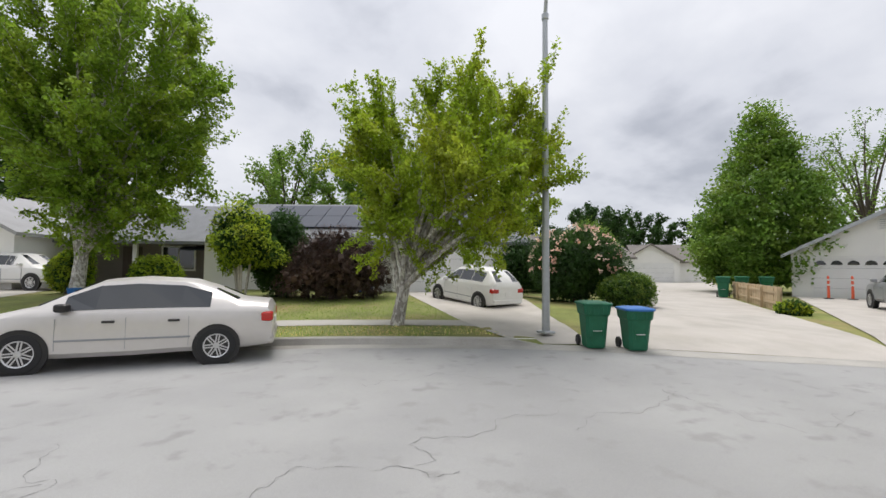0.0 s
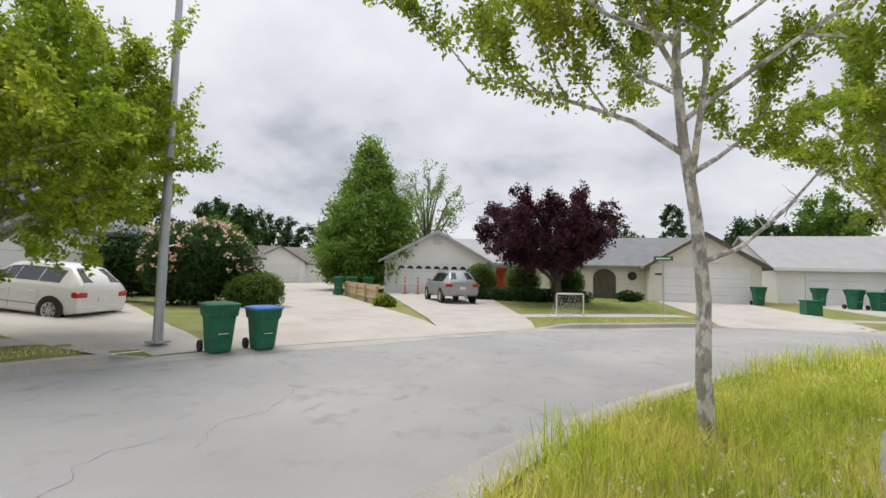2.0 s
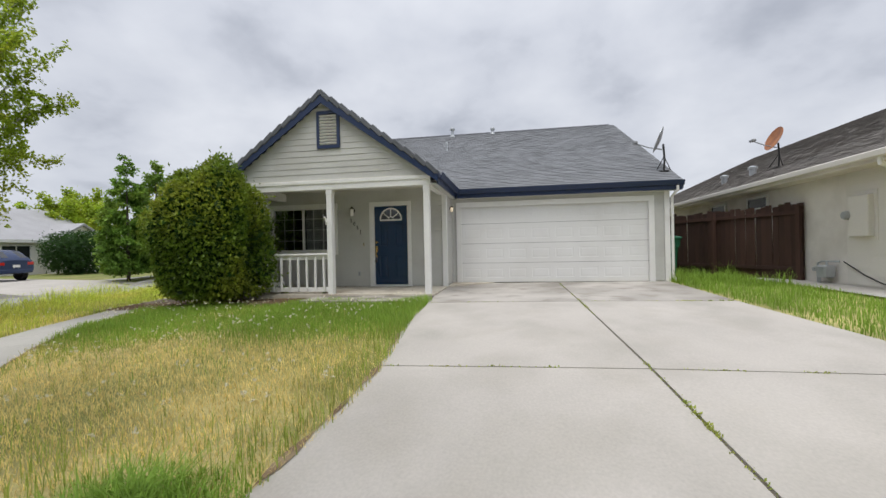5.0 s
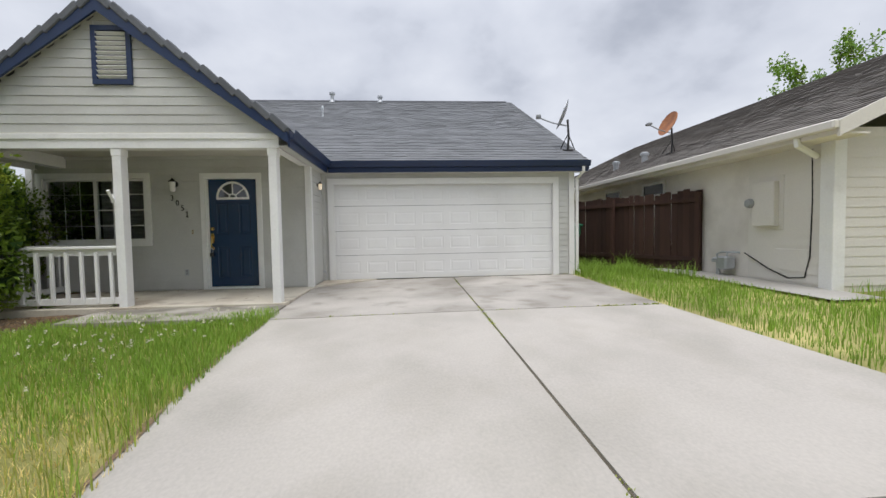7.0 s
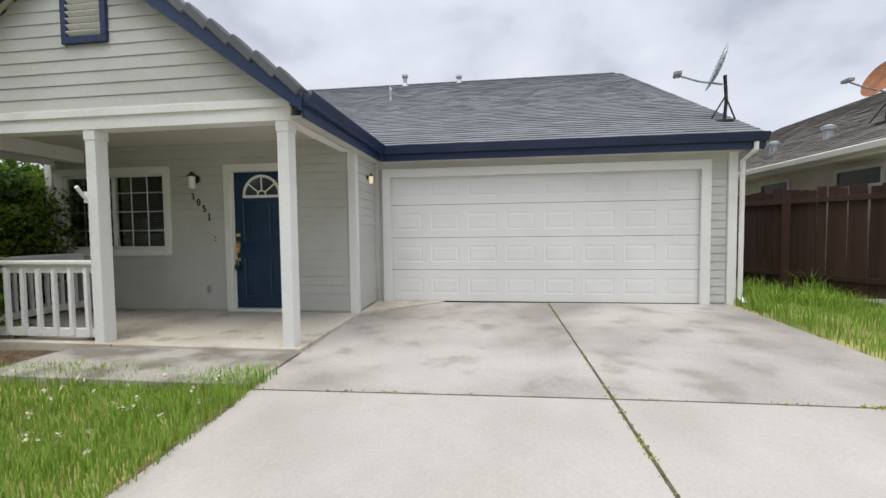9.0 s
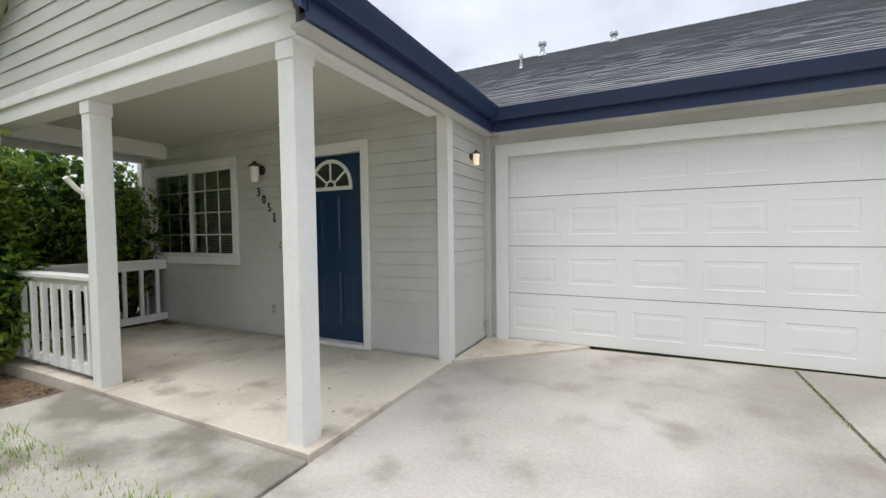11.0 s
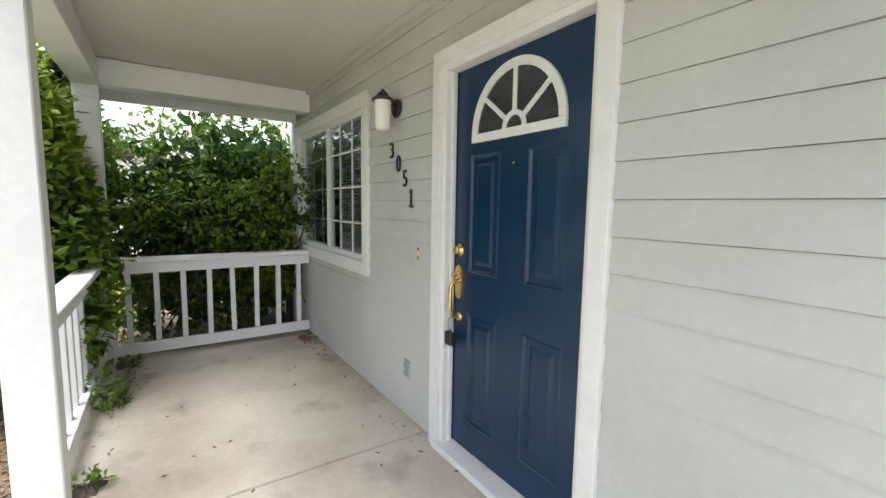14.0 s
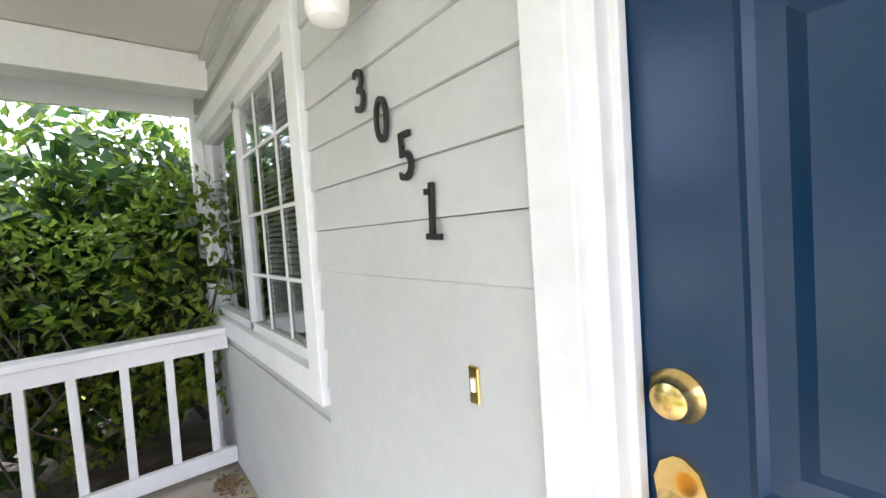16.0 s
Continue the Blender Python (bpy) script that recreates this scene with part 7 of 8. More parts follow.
def leader_tree(name, label, at, height, first, r, reach, n_limb, leaf, bark, seed, n_leaf, size, spread=0.05, rise=0.9, lean=(0, 0), shape=((0, 0.8), (0.3, 1.0), (0.7, 0.7), (1, 0.15)), twigs=5, category="tree", tip_from=0.35):
    """A tree with a leader that runs through the crown; limbs leave it all the way up and end in leafy shoots."""
    rng = np.random.default_rng(seed)
    t = thing(name, label, category, place(*at))
    s, tips = Shape(), []
    stem = [Vector((lean[0] * k / 10 + (rng.normal() * 0.03 if k > 1 else 0), lean[1] * k / 10 + (rng.normal() * 0.03 if k > 1 else 0), -0.12 + (height + 0.12) * k / 10)) for k in range(11)]
    s.tube(stem, [r * (1.2 if k == 0 else 1.0 - 0.93 * (k / 10) ** 1.1) for k in range(11)], 11, cap=False)
    tips.append((stem[9], stem[10])); tips.append((stem[8], stem[9]))

    def grow(p, d, ln, rad, level):
        pts = [Vector(p)]
        d = Vector(d)
        for k in range(4):
            d = (d + Vector(rng.normal(size=3)) * 0.12 + Vector((0, 0, 0.09 * rise))).normalized()
            pts.append(pts[-1] + d * ln / 4)
        s.tube(pts, [rad, rad * 0.8, rad * 0.6, rad * 0.42, rad * 0.2], 6 if level == 0 else 4, cap=False)
        if level == 2:
            tips.extend(zip(pts, pts[1:]))
            return
        tips.extend(list(zip(pts, pts[1:]))[1 if level else 2:])
        for k in range(twigs):
            u = tip_from + (1 - tip_from) * (k + rng.random()) / twigs
            i = min(int(u * 4), 3)
            q = pts[i].lerp(pts[i + 1], u * 4 - i)
            dd = (pts[i + 1] - pts[i]).normalized()
            o = dd.orthogonal().normalized()
            o.rotate(Matrix.Rotation(rng.uniform(0, 6.283), 3, dd))
            grow(q, (dd * 0.75 + o * rng.uniform(0.5, 0.9) + Vector((0, 0, 0.25 * rise))).normalized(), ln * rng.uniform(0.34, 0.55), rad * 0.45, level + 1)

    for k in range(n_limb):
        u = (k + rng.random() * 0.7) / n_limb
        z = first + (height * 0.96 - first) * u
        i = min(int((z + 0.12) / (height + 0.12) * 10), 9)
        p = stem[i].lerp(stem[i + 1], (z + 0.12) / (height + 0.12) * 10 - i)
        a = k * 2.4 + rng.uniform(-0.4, 0.4)
        ln = reach * float(np.interp(u, [q[0] for q in shape], [q[1] for q in shape])) * rng.uniform(0.8, 1.15)
        grow(p, Vector((math.cos(a), math.sin(a), rise * rng.uniform(0.5, 1.1))).normalized(), ln, r * 0.42 * (1.1 - 0.7 * u), 0)
    part("trunk", s, bark, t, smooth=True)
    crown = new("crown", np_mesh("crown", shoots(tips, n_leaf, size, spread, rng), 4, leaf))
    crown.parent = t
    return t


def crown_tree(name, label, at, fork, r, centre, radii, n_limb, leaf, bark, seed, n_shoot, shoot, n_leaf, size, spread=0.05, up=0.5, low=-0.75, twigs=3):
    """A short trunk that forks into limbs filling an uneven oval crown, each limb feathered with leafy shoots. low: how far down the oval the limbs go."""
    rng = np.random.default_rng(seed)
    t = thing(name, label, "tree", place(*at))
    s, tips = Shape(), []
    c, rad = Vector(centre), Vector(radii)
    top = Vector((c.x * 0.12, c.y * 0.12, fork))
    s.tube([(0, 0, -0.12), (0, 0, 0.05), top * 0.5, top], [r * 1.3, r * 1.1, r * 0.95, r * 0.85], 11, cap=False)
    for k in range(n_limb):
        zz = 1 - (1 - low) * (k + 0.5) / n_limb
        a = k * 2.39996 + rng.uniform(-0.3, 0.3)
        q = math.sqrt(max(0.0, 1 - zz * zz))
        out = Vector((math.cos(a) * q, math.sin(a) * q, zz))
        tgt = c + Vector((out.x * rad.x, out.y * rad.y, out.z * rad.z)) * rng.uniform(0.55, 0.88)
        start = top.lerp(c, rng.uniform(-0.12, 0.25) if zz < 0.4 else rng.uniform(0, 0.4))
        mid_ = Vector((start.x + (tgt.x - start.x) * 0.42, start.y + (tgt.y - start.y) * 0.42, start.z + (tgt.z - start.z) * 0.62)) + Vector(rng.normal(size=3)) * 0.05 * rad.x
        pts = [start.lerp(mid_, u).lerp(mid_.lerp(tgt, u), u) for u in np.linspace(0, 1, 8)]
        s.tube(pts, [r * (0.46 - 0.40 * u) for u in np.linspace(0, 1, 8)], 6, cap=False)
        for j in range(n_shoot):
            u = 0.28 + 0.72 * math.sqrt((j + rng.random()) / n_shoot)
            i = min(int(u * 7), 6)
            p = pts[i].lerp(pts[i + 1], u * 7 - i)
            rel = p - c
            rel = Vector((rel.x / rad.x, rel.y / rad.y, rel.z / rad.z))
            d = (rel * 0.9 + Vector((0, 0, up)) + Vector(rng.normal(size=3)) * 0.42).normalized()
            ln = shoot * rng.uniform(0.55, 1.35)
            e = p + d * ln
            w = p.lerp(e, 0.5) + Vector(rng.normal(size=3)) * ln * 0.06
            s.tube([p, w, e], [r * 0.07, r * 0.05, r * 0.02], 4, cap=False)
            tips += [(p, w), (w, e)]
            for m_ in range(twigs):
                b = p.lerp(e, rng.uniform(0.15, 0.85))
                dd = (d + Vector(rng.normal(size=3)) * 0.7 + Vector((0, 0, up * 0.4))).normalized()
                tips.append((b, b + dd * ln * rng.uniform(0.25, 0.6)))
    part("trunk", s, bark, t, smooth=True)
    crown = new("crown", np_mesh("crown", shoots(tips, n_leaf, size, spread, rng), 4, leaf))
    crown.parent = t
    return t


# near trees in the long grass
near_tree = leader_tree("street_tree", "slender street tree with grey flaking bark and sparse bright leaves", (-2.2, -11.2, -0.27), 6.8, 2.1, 0.068, 2.95, 21, LEAF_GINKGO, BARK, 21, 88000, 0.062, 0.055, rise=0.75, lean=(0.15, -0.4), twigs=5)
dead = Shape()
limb_pts = [Vector(p) for p in ((0.02, -0.08, 1.55), (-0.25, 0.35, 1.72), (-0.75, 0.95, 2.15), (-1.25, 1.45, 2.58), (-1.9, 1.95, 2.85))]
dead.tube(limb_pts, [0.026, 0.021, 0.017, 0.012, 0.004], 7, cap=False)
rng = np.random.default_rng(22)
for k in range(16):
    u = rng.uniform(1.2, 3.95)
    p = limb_pts[int(u)].lerp(limb_pts[int(u) + 1], u % 1)
    d = Vector((-0.6, 0.6, 0.3)) + Vector(rng.normal(size=3)) * 0.4
    e = p + d * rng.uniform(0.12, 0.32)
    dead.tube([p, p.lerp(e, 0.5) + Vector(rng.normal(size=3)) * 0.03, e], [0.006, 0.004, 0.0015], 4, cap=False)
part("dead_limb", dead, BARK, near_tree, "bare dead limb with thin twigs", smooth=True)
crown_tree("street_tree", "young street tree with spreading upright branches", (-8.25, -5.72, -0.29), 2.0, 0.10, (-0.2, -0.1, 4.55), (2.35, 2.35, 2.8), 20, LEAF_GINKGO, BARK, 33, 9, 0.75, 26000, 0.085, 0.05, up=0.75, low=-0.55)
# across the street
crown_tree("street_tree", "spreading many-stemmed street tree with bright green leaves", (-1.86, -22.65, -0.31), 1.15, 0.17, (-1.45, 0.7, 3.95), (3.4, 3.4, 2.4), 36, LEAF_LIME, BARK, 8, 15, 1.0, 130000, 0.092, 0.055, up=0.7, low=-0.68)
crown_tree("street_tree", "tall dense street tree behind the silver sedan", (7.3, -32.6, 0.0), 1.6, 0.24, (-1.1, 0.5, 7.6), (4.6, 4.6, 6.0), 46, LEAF_TALL, BARK, 9, 18, 1.35, 120000, 0.15, 0.09, up=0.7, low=-0.95)
crown_tree("plum_tree", "purple-leaved plum tree with a dark forked trunk", (-20.0, -12.4, -0.28), 1.3, 0.2, (-0.4, -0.6, 3.9), (4.1, 4.3, 1.75), 34, LEAF_PURPLE, BARK_DARK, 14, 15, 0.8, 95000, 0.13, 0.1, up=0.25, low=-0.7)
for x, y, z, h, wide, sd, leaf, nl, sz in ((-50.6, -29, -0.3, 18, 5.0, 41, LEAF_MID, 7000, 0.26), (-9, -50, 0, 16, 5.5, 42, LEAF_MID, 12000, 0.32), (-2, -51, 0, 14, 4.5, 43, LEAF_MID, 9000, 0.3), (-44, 6, -0.3, 8.6, 4.2, 44, LEAF_DEEP, 12000, 0.3), (-42, 10.5, -0.3, 10.5, 3.0, 45, LEAF_MID, 9000, 0.3), (-50, 15, -0.3, 9.5, 4.5, 46, LEAF_DEEP, 10000, 0.34),
                                           (-44, 27, -0.3, 9, 4.0, 47, LEAF_LIME, 9000, 0.3), (-34, 30, -0.3, 8, 3.5, 48, LEAF_LIME, 9000, 0.28), (-44, -56, -0.3, 12.5, 6.0, 49, LEAF_DEEP, 14000, 0.4), (-57, -58, -0.3, 11.5, 6.0, 50, LEAF_DEEP, 12000, 0.4), (-64, -50, -0.3, 12, 6.5, 51, LEAF_DEEP, 12000, 0.4), (-34, -60, -0.3, 12, 5.5, 52, LEAF_DEEP, 12000, 0.38),
                                           (37.5, 25, 0, 18, 6.0, 53, LEAF_MID, 12000, 0.3), (17, -58, 0, 20, 7.5, 54, LEAF_DEEP, 16000, 0.45), (-54, -6, -0.3, 9, 4.5, 55, LEAF_DEEP, 10000, 0.32), (-24, 40, -0.3, 9, 4.0, 56, LEAF_MID, 10000, 0.3), (-36, 18, -0.3, 7.5, 3.2, 57, LEAF_LIME, 8000, 0.28)):
    crown_tree("tree", "leafy tree standing behind the houses", (x, y, z), h * 0.2, h * 0.02, (0, 0, h * 0.58), (wide, wide, h * 0.36), 20, leaf, BARK_DARK, sd, 8, h * 0.11, nl, sz, 0.22, up=0.4, low=-0.85)


def spire(name, label, at, h, r, leaf, seed, n, size, tops=1, start=0.06):
    """An upright dense tree whose crown narrows to one or more tops, in drooping tiers."""
    rng = np.random.default_rng(seed)
    t = thing(name, label, "tree", place(*at))
    part("trunk", Shape().tube([(0, 0, -0.1), (0, 0, h * 0.3), (0, 0, h * 0.9)], [r * 0.07, r * 0.055, r * 0.01], 10), BARK_DARK, t, smooth=True)
    nb = int(n / 60)
    zz = 1 - (1 - start) * np.sqrt(rng.random(nb))
    a = rng.uniform(0, 2 * math.pi, nb)
    prof = np.interp(zz, [0, start, 0.25, 0.6, 0.85, 1.0], [0.2, 0.75, 1.0, 0.72, 0.34, 0.02])
    rad = r * prof * rng.uniform(0.55, 1.06, nb)
    cx = np.zeros(nb)
    if tops > 1:
        cx = np.where(rng.random(nb) < 0.5, 1, -1) * np.clip((zz - 0.55) * 2.0, 0, 1) * r * 0.24
        rad *= np.where(zz > 0.6, 0.75, 1)
    c = np.stack([cx + rad * np.cos(a), rad * np.sin(a), zz * h], 1)
    p = np.repeat(c, 60, 0) + rng.normal(size=(nb * 60, 3)) * np.array((0.085, 0.085, 0.05)) * r
    out_ = np.stack([np.cos(a), np.sin(a), -0.2 + 0 * a], 1).repeat(60, 0)
    cr = new("crown", np_mesh("crown", leaves(p, size, rng, outward=out_ * 0.5), 4, leaf))
    cr.parent = t
    return t


spire("magnolia_tree", "tall dense double-topped evergreen beside a garage", (-28.3, -26.9, -0.25), 12.4, 3.9, LEAF_MID, 61, 60000, 0.23, tops=2)
spire("cypress_tree", "narrow upright green tree across the bend", (-17.2, 6.3, -0.3), 6.2, 1.15, LEAF_MID, 62, 17000, 0.17)
spire("cypress_tree", "narrow upright green tree across the bend", (-17.8, 8.6, -0.3), 6.4, 1.2, LEAF_MID, 63, 17000, 0.17)
spire("conifer_tree", "dark distant conifer behind the roofs", (-62, 3, -0.3), 13, 2.6, LEAF_DEEP, 64, 14000, 0.34)

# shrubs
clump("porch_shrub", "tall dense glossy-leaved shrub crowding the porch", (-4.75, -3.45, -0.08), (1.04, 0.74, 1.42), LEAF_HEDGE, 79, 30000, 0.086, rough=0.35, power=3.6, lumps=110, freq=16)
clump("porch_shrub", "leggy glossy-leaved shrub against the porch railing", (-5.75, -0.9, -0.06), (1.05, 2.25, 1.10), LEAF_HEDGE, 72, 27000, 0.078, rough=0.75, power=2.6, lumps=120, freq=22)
twig = Shape()
rng = np.random.default_rng(95)
for k in range(90):
    p = Vector((-4.78 - abs(rng.normal()) * 0.25, rng.uniform(-2.7, 0.6), rng.uniform(0.0, 0.9)))
    e = p + Vector((rng.normal() * 0.18, rng.normal() * 0.28, rng.uniform(0.35, 1.0)))
    twig.tube([p, p.lerp(e, 0.5) + Vector(rng.normal(size=3)) * 0.05, e], [0.008, 0.006, 0.002], 4, cap=False)
tagged(new("hedge_twig", twig.mesh("hedge_twig", BARK_DARK)), "thin brown bare twigs among the hedge leaves", "twigs", kind="stuff")
clump("rose_bush", "large rose bush covered in pale pink blooms", (-10.6, -25.2, -0.2), (2.1, 1.3, 1.6), LEAF_DEEP, 73, 12000, 0.11, rough=0.6)
rng = np.random.default_rng(74)
d = rng.normal(size=(190, 3)); d /= np.linalg.norm(d, axis=1, keepdims=True)
d = d[(d[:, 2] > -0.2)]
pp = d * np.array((2.1, 1.3, 1.6)) * 1.03 + np.array((-10.6, -25.2, 1.4))
pp = np.repeat(pp, 7, 0) + rng.normal(size=(len(pp) * 7, 3)) * 0.035
bl = new("rose_bloom", np_mesh("rose_bloom", leaves(pp, 0.1, rng, aspect=1.0), 4, PETAL))
tagged(bl, "pale pink and cream rose blooms on the bush", "flowers", kind="stuff")
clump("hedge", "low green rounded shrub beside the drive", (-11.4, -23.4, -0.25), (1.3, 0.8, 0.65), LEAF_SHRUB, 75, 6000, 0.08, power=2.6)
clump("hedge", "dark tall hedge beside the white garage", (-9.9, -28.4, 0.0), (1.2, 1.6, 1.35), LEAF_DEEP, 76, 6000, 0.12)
clump("bush", "brown leafless twiggy bush before the house", (-1.6, -28.6, 0.0), (2.2, 1.2, 1.25), LEAF_BROWN, 77, 12000, 0.12, rough=0.5, inner=LEAF_BROWN, aspect=0.16)
clump("small_tree", "rounded green shrub with pale bare stems", (1.75, -28.9, 0.0), (1.05, 1.0, 1.05), LEAF_LIME, 78, 7000, 0.11, rough=0.7, raised=1.0, bark=BARK_PALE, lumps=60, freq=14)
clump("bush", "dark green bush beside the house", (0.45, -30.0, 0.0), (1.2, 1.0, 1.7), LEAF_DEEP, 79, 6000, 0.12)
clump("bush", "leafy bush among pots by a porch", (4.6, -31.0, 0.0), (0.9, 0.8, 0.8), LEAF_LIME, 80, 4000, 0.1)
clump("bush", "yellow-green bush beside the driveway", (7.7, -33.3, 0.0), (0.8, 0.7, 0.9), LEAF_LIME, 81, 4500, 0.1)
clump("bush", "green tree-like shrub at the lane", (-19.5, -33.5, -0.2), (2.0, 1.6, 2.0), LEAF_MID, 82, 7000, 0.18, rough=0.6)
clump("bush", "yellow-green shrub at the lane", (-19.2, -31.5, -0.2), (1.5, 1.0, 0.95), LEAF_LIME, 83, 5000, 0.14)
clump("bush", "dark ivy-like growth along the lane", (-15.2, -33.0, -0.2), (2.6, 2.0, 1.6), LEAF_DEEP, 84, 7000, 0.16)
for x, y, r, sd in ((-23.4, -17.0, 1.05, 85), (-23.8, -14.5, 1.1, 86), (-23.6, -11.9, 1.0, 87)):
    clump("topiary_bush", "round clipped green bush before the white house", (x, y, -0.2), (r, r, 1.05), LEAF_SHRUB, sd, 7000, 0.075, rough=0.12)
clump("hedge", "low clipped hedge before the white house", (-22.4, -14.2, -0.25), (0.6, 3.6, 0.36), LEAF_DEEP, 88, 8000, 0.08, power=5, rough=0.15)
clump("hedge", "big rounded dark hedge beside an arched entry", (-27.6, 12.6, -0.25), (1.6, 2.4, 1.45), LEAF_DEEP, 89, 9000, 0.11, power=3, rough=0.2)
clump("bush", "small plants against the pale stucco wall", (-26.0, -8.2, -0.25), (0.4, 0.9, 0.3), LEAF_DEEP, 90, 1500, 0.1)
clump("weeds", "clump of weeds at the end of the low fence", (-14.8, -19.6, -0.28), (0.4, 0.5, 0.2), LEAF_LIME, 91, 1200, 0.1)

for x, y, rx, rz, n, sd in ((-3.62, -2.59, 0.16, 0.075, 240, 92), (-4.36, -2.54, 0.07, 0.04, 60, 93), (-2.62, -2.60, 0.06, 0.04, 50, 94)):
    clump("weeds", "leafy weeds pushing through the foot of the railing", (x, y, 0.0), (rx, 0.09, rz), LEAF_MID, sd, n, 0.045, rough=0.8, core=False)


# ---------------------------------------------------------------- grass
def blades(n, area, zfun, h, w, rng, density=None, lean=0.45, lift=0.0):
    """Bent grass blades, each a quad and a tip, on the area where density is high. Returns corners of quads."""
    x = rng.uniform(area[0], area[2], n)
    y = rng.uniform(area[1], area[3], n)
    k = density(x, y)
    ok = rng.random(n) < k
    x, y = x[ok], y[ok]
    n = len(x)
    z = zfun(x, y) - 0.01 + lift
    hh = (h(x, y) if callable(h) else h) * rng.uniform(0.45, 1.25, n)
    a = rng.uniform(0, 2 * math.pi, n)
    ln = rng.uniform(0.1, 1.0, n) * lean
    dx, dy = np.cos(a), np.sin(a)
    wx, wy = -dy * w * rng.uniform(0.6, 1.3, n), dx * w * rng.uniform(0.6, 1.3, n)
    P = lambda u, v, s: np.stack([x + dx * u * hh + wx * s, y + dy * u * hh + wy * s, z + v * hh], 1)
    q1 = np.stack([P(0, 0, -1), P(0, 0, 1), P(ln * 0.3, 0.6, 0.8), P(ln * 0.3, 0.6, -0.8)], 1)
    q2 = np.stack([P(ln * 0.3, 0.6, -0.8), P(ln * 0.3, 0.6, 0.8), P(ln, 0.95, 0.12), P(ln, 0.95, -0.12)], 1)
    return np.concatenate([q1, q2], 0)


rng = np.random.default_rng(100)
WALK = [tuple(p) for p in walk_left] + [tuple(p) for p in walk_right[::-1]]
NEARP = [tuple(p) for p in NEAR] + [(-13, 61), (60, 61)]


def soft_noise(x, y, s, seed):
    r = np.random.default_rng(seed)
    out_ = np.zeros_like(x)
    for k in range(5):
        a, p, f = r.uniform(0, 6.28), r.uniform(0, 6.28), s * r.uniform(0.6, 1.8)
        out_ += np.sin((x * math.cos(a) + y * math.sin(a)) * f + p)
    return out_ / 5


def on_lot(x, y, margin=0.16):
    return in_poly(x, y, NEARP) & (off_line(NEAR, x, y) > margin)


left_of_drive = lambda x, y: x < np.interp(y, [-13.4, -12.4, -11, -9.4, -8.5, -7.6, -6.7, -5.1, -3.7], [-0.7, -0.25, 0.24, 0.34, 0.40, 0.38, 0.26, 0.06, -0.02])
parkway = lambda x, y: on_lot(x, y) & left_of_drive(x, y) & (off_line(NEAR, x, y) < np.where(y < -2, 3.4, 3.2)) & ~in_poly(x, y, WALK) & (off_line(walk_right, x, y) > off_line(walk_left, x, y))
lawn = lambda x, y: on_lot(x, y) & left_of_drive(x, y) & ~in_poly(x, y, WALK) & (off_line(walk_right, x, y) < off_line(walk_left, x, y)) & (y < np.where(x < -3.0, -3.72, -3.34)) | ((x < -7.2) & (y < 12) & on_lot(x, y) & ~in_poly(x, y, WALK) & (off_line(walk_right, x, y) < off_line(walk_left, x, y)))


def grass(name, label, quads, material):
    ob = new(name, np_mesh(name, quads, 4, material))
    return tagged(ob, label, "grass", kind="stuff")


green = lambda x, y: np.clip((y + 7.6) / 2.8 + 0.7 * soft_noise(x, y, 2.2, 19), 0, 1) * (x > -7.2)
dryness = lambda x, y: np.clip(1.42 - np.hypot((x + 1.5) / 2.5, (y + 8.1) / 1.6) + 0.35 * soft_noise(x, y, 2.2, 7), 0, 1)
edge = lambda x, y: np.clip(off_line(np.array([(-0.06, -3.7), (0.0, -5.1), (0.2, -6.7), (0.32, -7.6), (0.3, -9.6)]), x, y) / 0.7, 0, 1)
grass("long_grass", "long yellow-green grass on the strip beside the kerb", blades(210000, (-12, -13.5, 0.3, 8), near_z, lambda x, y: 0.14 + 0.34 * np.clip(0.4 + 1.3 * soft_noise(x, y, 2.4, 3), 0, 1) * np.clip(1.15 - off_line(NEAR, x, y) / 3.2, 0.25, 1), 0.0046, rng, lambda x, y: parkway(x, y) * np.where(np.hypot(x, y + 11) < 7, 1.0, 0.5), lean=0.85), GRASS_LONG)
grass("dry_grass", "dry straw-coloured grass among the green on the kerb strip", blades(60000, (-8, -13.5, 0.3, -3), near_z, 0.14, 0.003, rng, lambda x, y: parkway(x, y) * np.clip(0.35 + 0.8 * soft_noise(x, y, 1.8, 4), 0, 1)), GRASS_DRY)
grass("lawn_grass", "green lawn grass close to the porch", blades(95000, (-7.2, -8.6, 0.4, -3.3), near_z, lambda x, y: 0.075 + 0.07 * np.clip(0.5 + soft_noise(x, y, 2.0, 5), 0, 1) + 0.07 * (1 - edge(x, y)), 0.0036, rng, lambda x, y: lawn(x, y) * green(x, y) * (1 - 0.92 * dryness(x, y)) * np.where(y > -2, 0.35, 0.9)), GRASS)
grass("lawn_grass", "thin yellowing lawn grass towards the pavement", blades(230000, (-11, -11, 0.4, 9), near_z, lambda x, y: 0.075 + 0.07 * np.clip(0.5 + soft_noise(x, y, 2.0, 5), 0, 1) + 0.07 * (1 - edge(x, y)), 0.0032, rng, lambda x, y: lawn(x, y) * (1 - 0.8 * green(x, y)) * (1 - 0.92 * dryness(x, y)) * np.where(y > -2, 0.35, 0.9)), LAWN)
grass("dry_grass", "dry straw-coloured patch in the front lawn", blades(110000, (-6, -10.5, 0.4, -4), near_z, 0.06, 0.003, rng, lambda x, y: lawn(x, y) * np.clip(dryness(x, y) * 1.1 + 0.08, 0, 1), lean=0.9), GRASS_DRY)
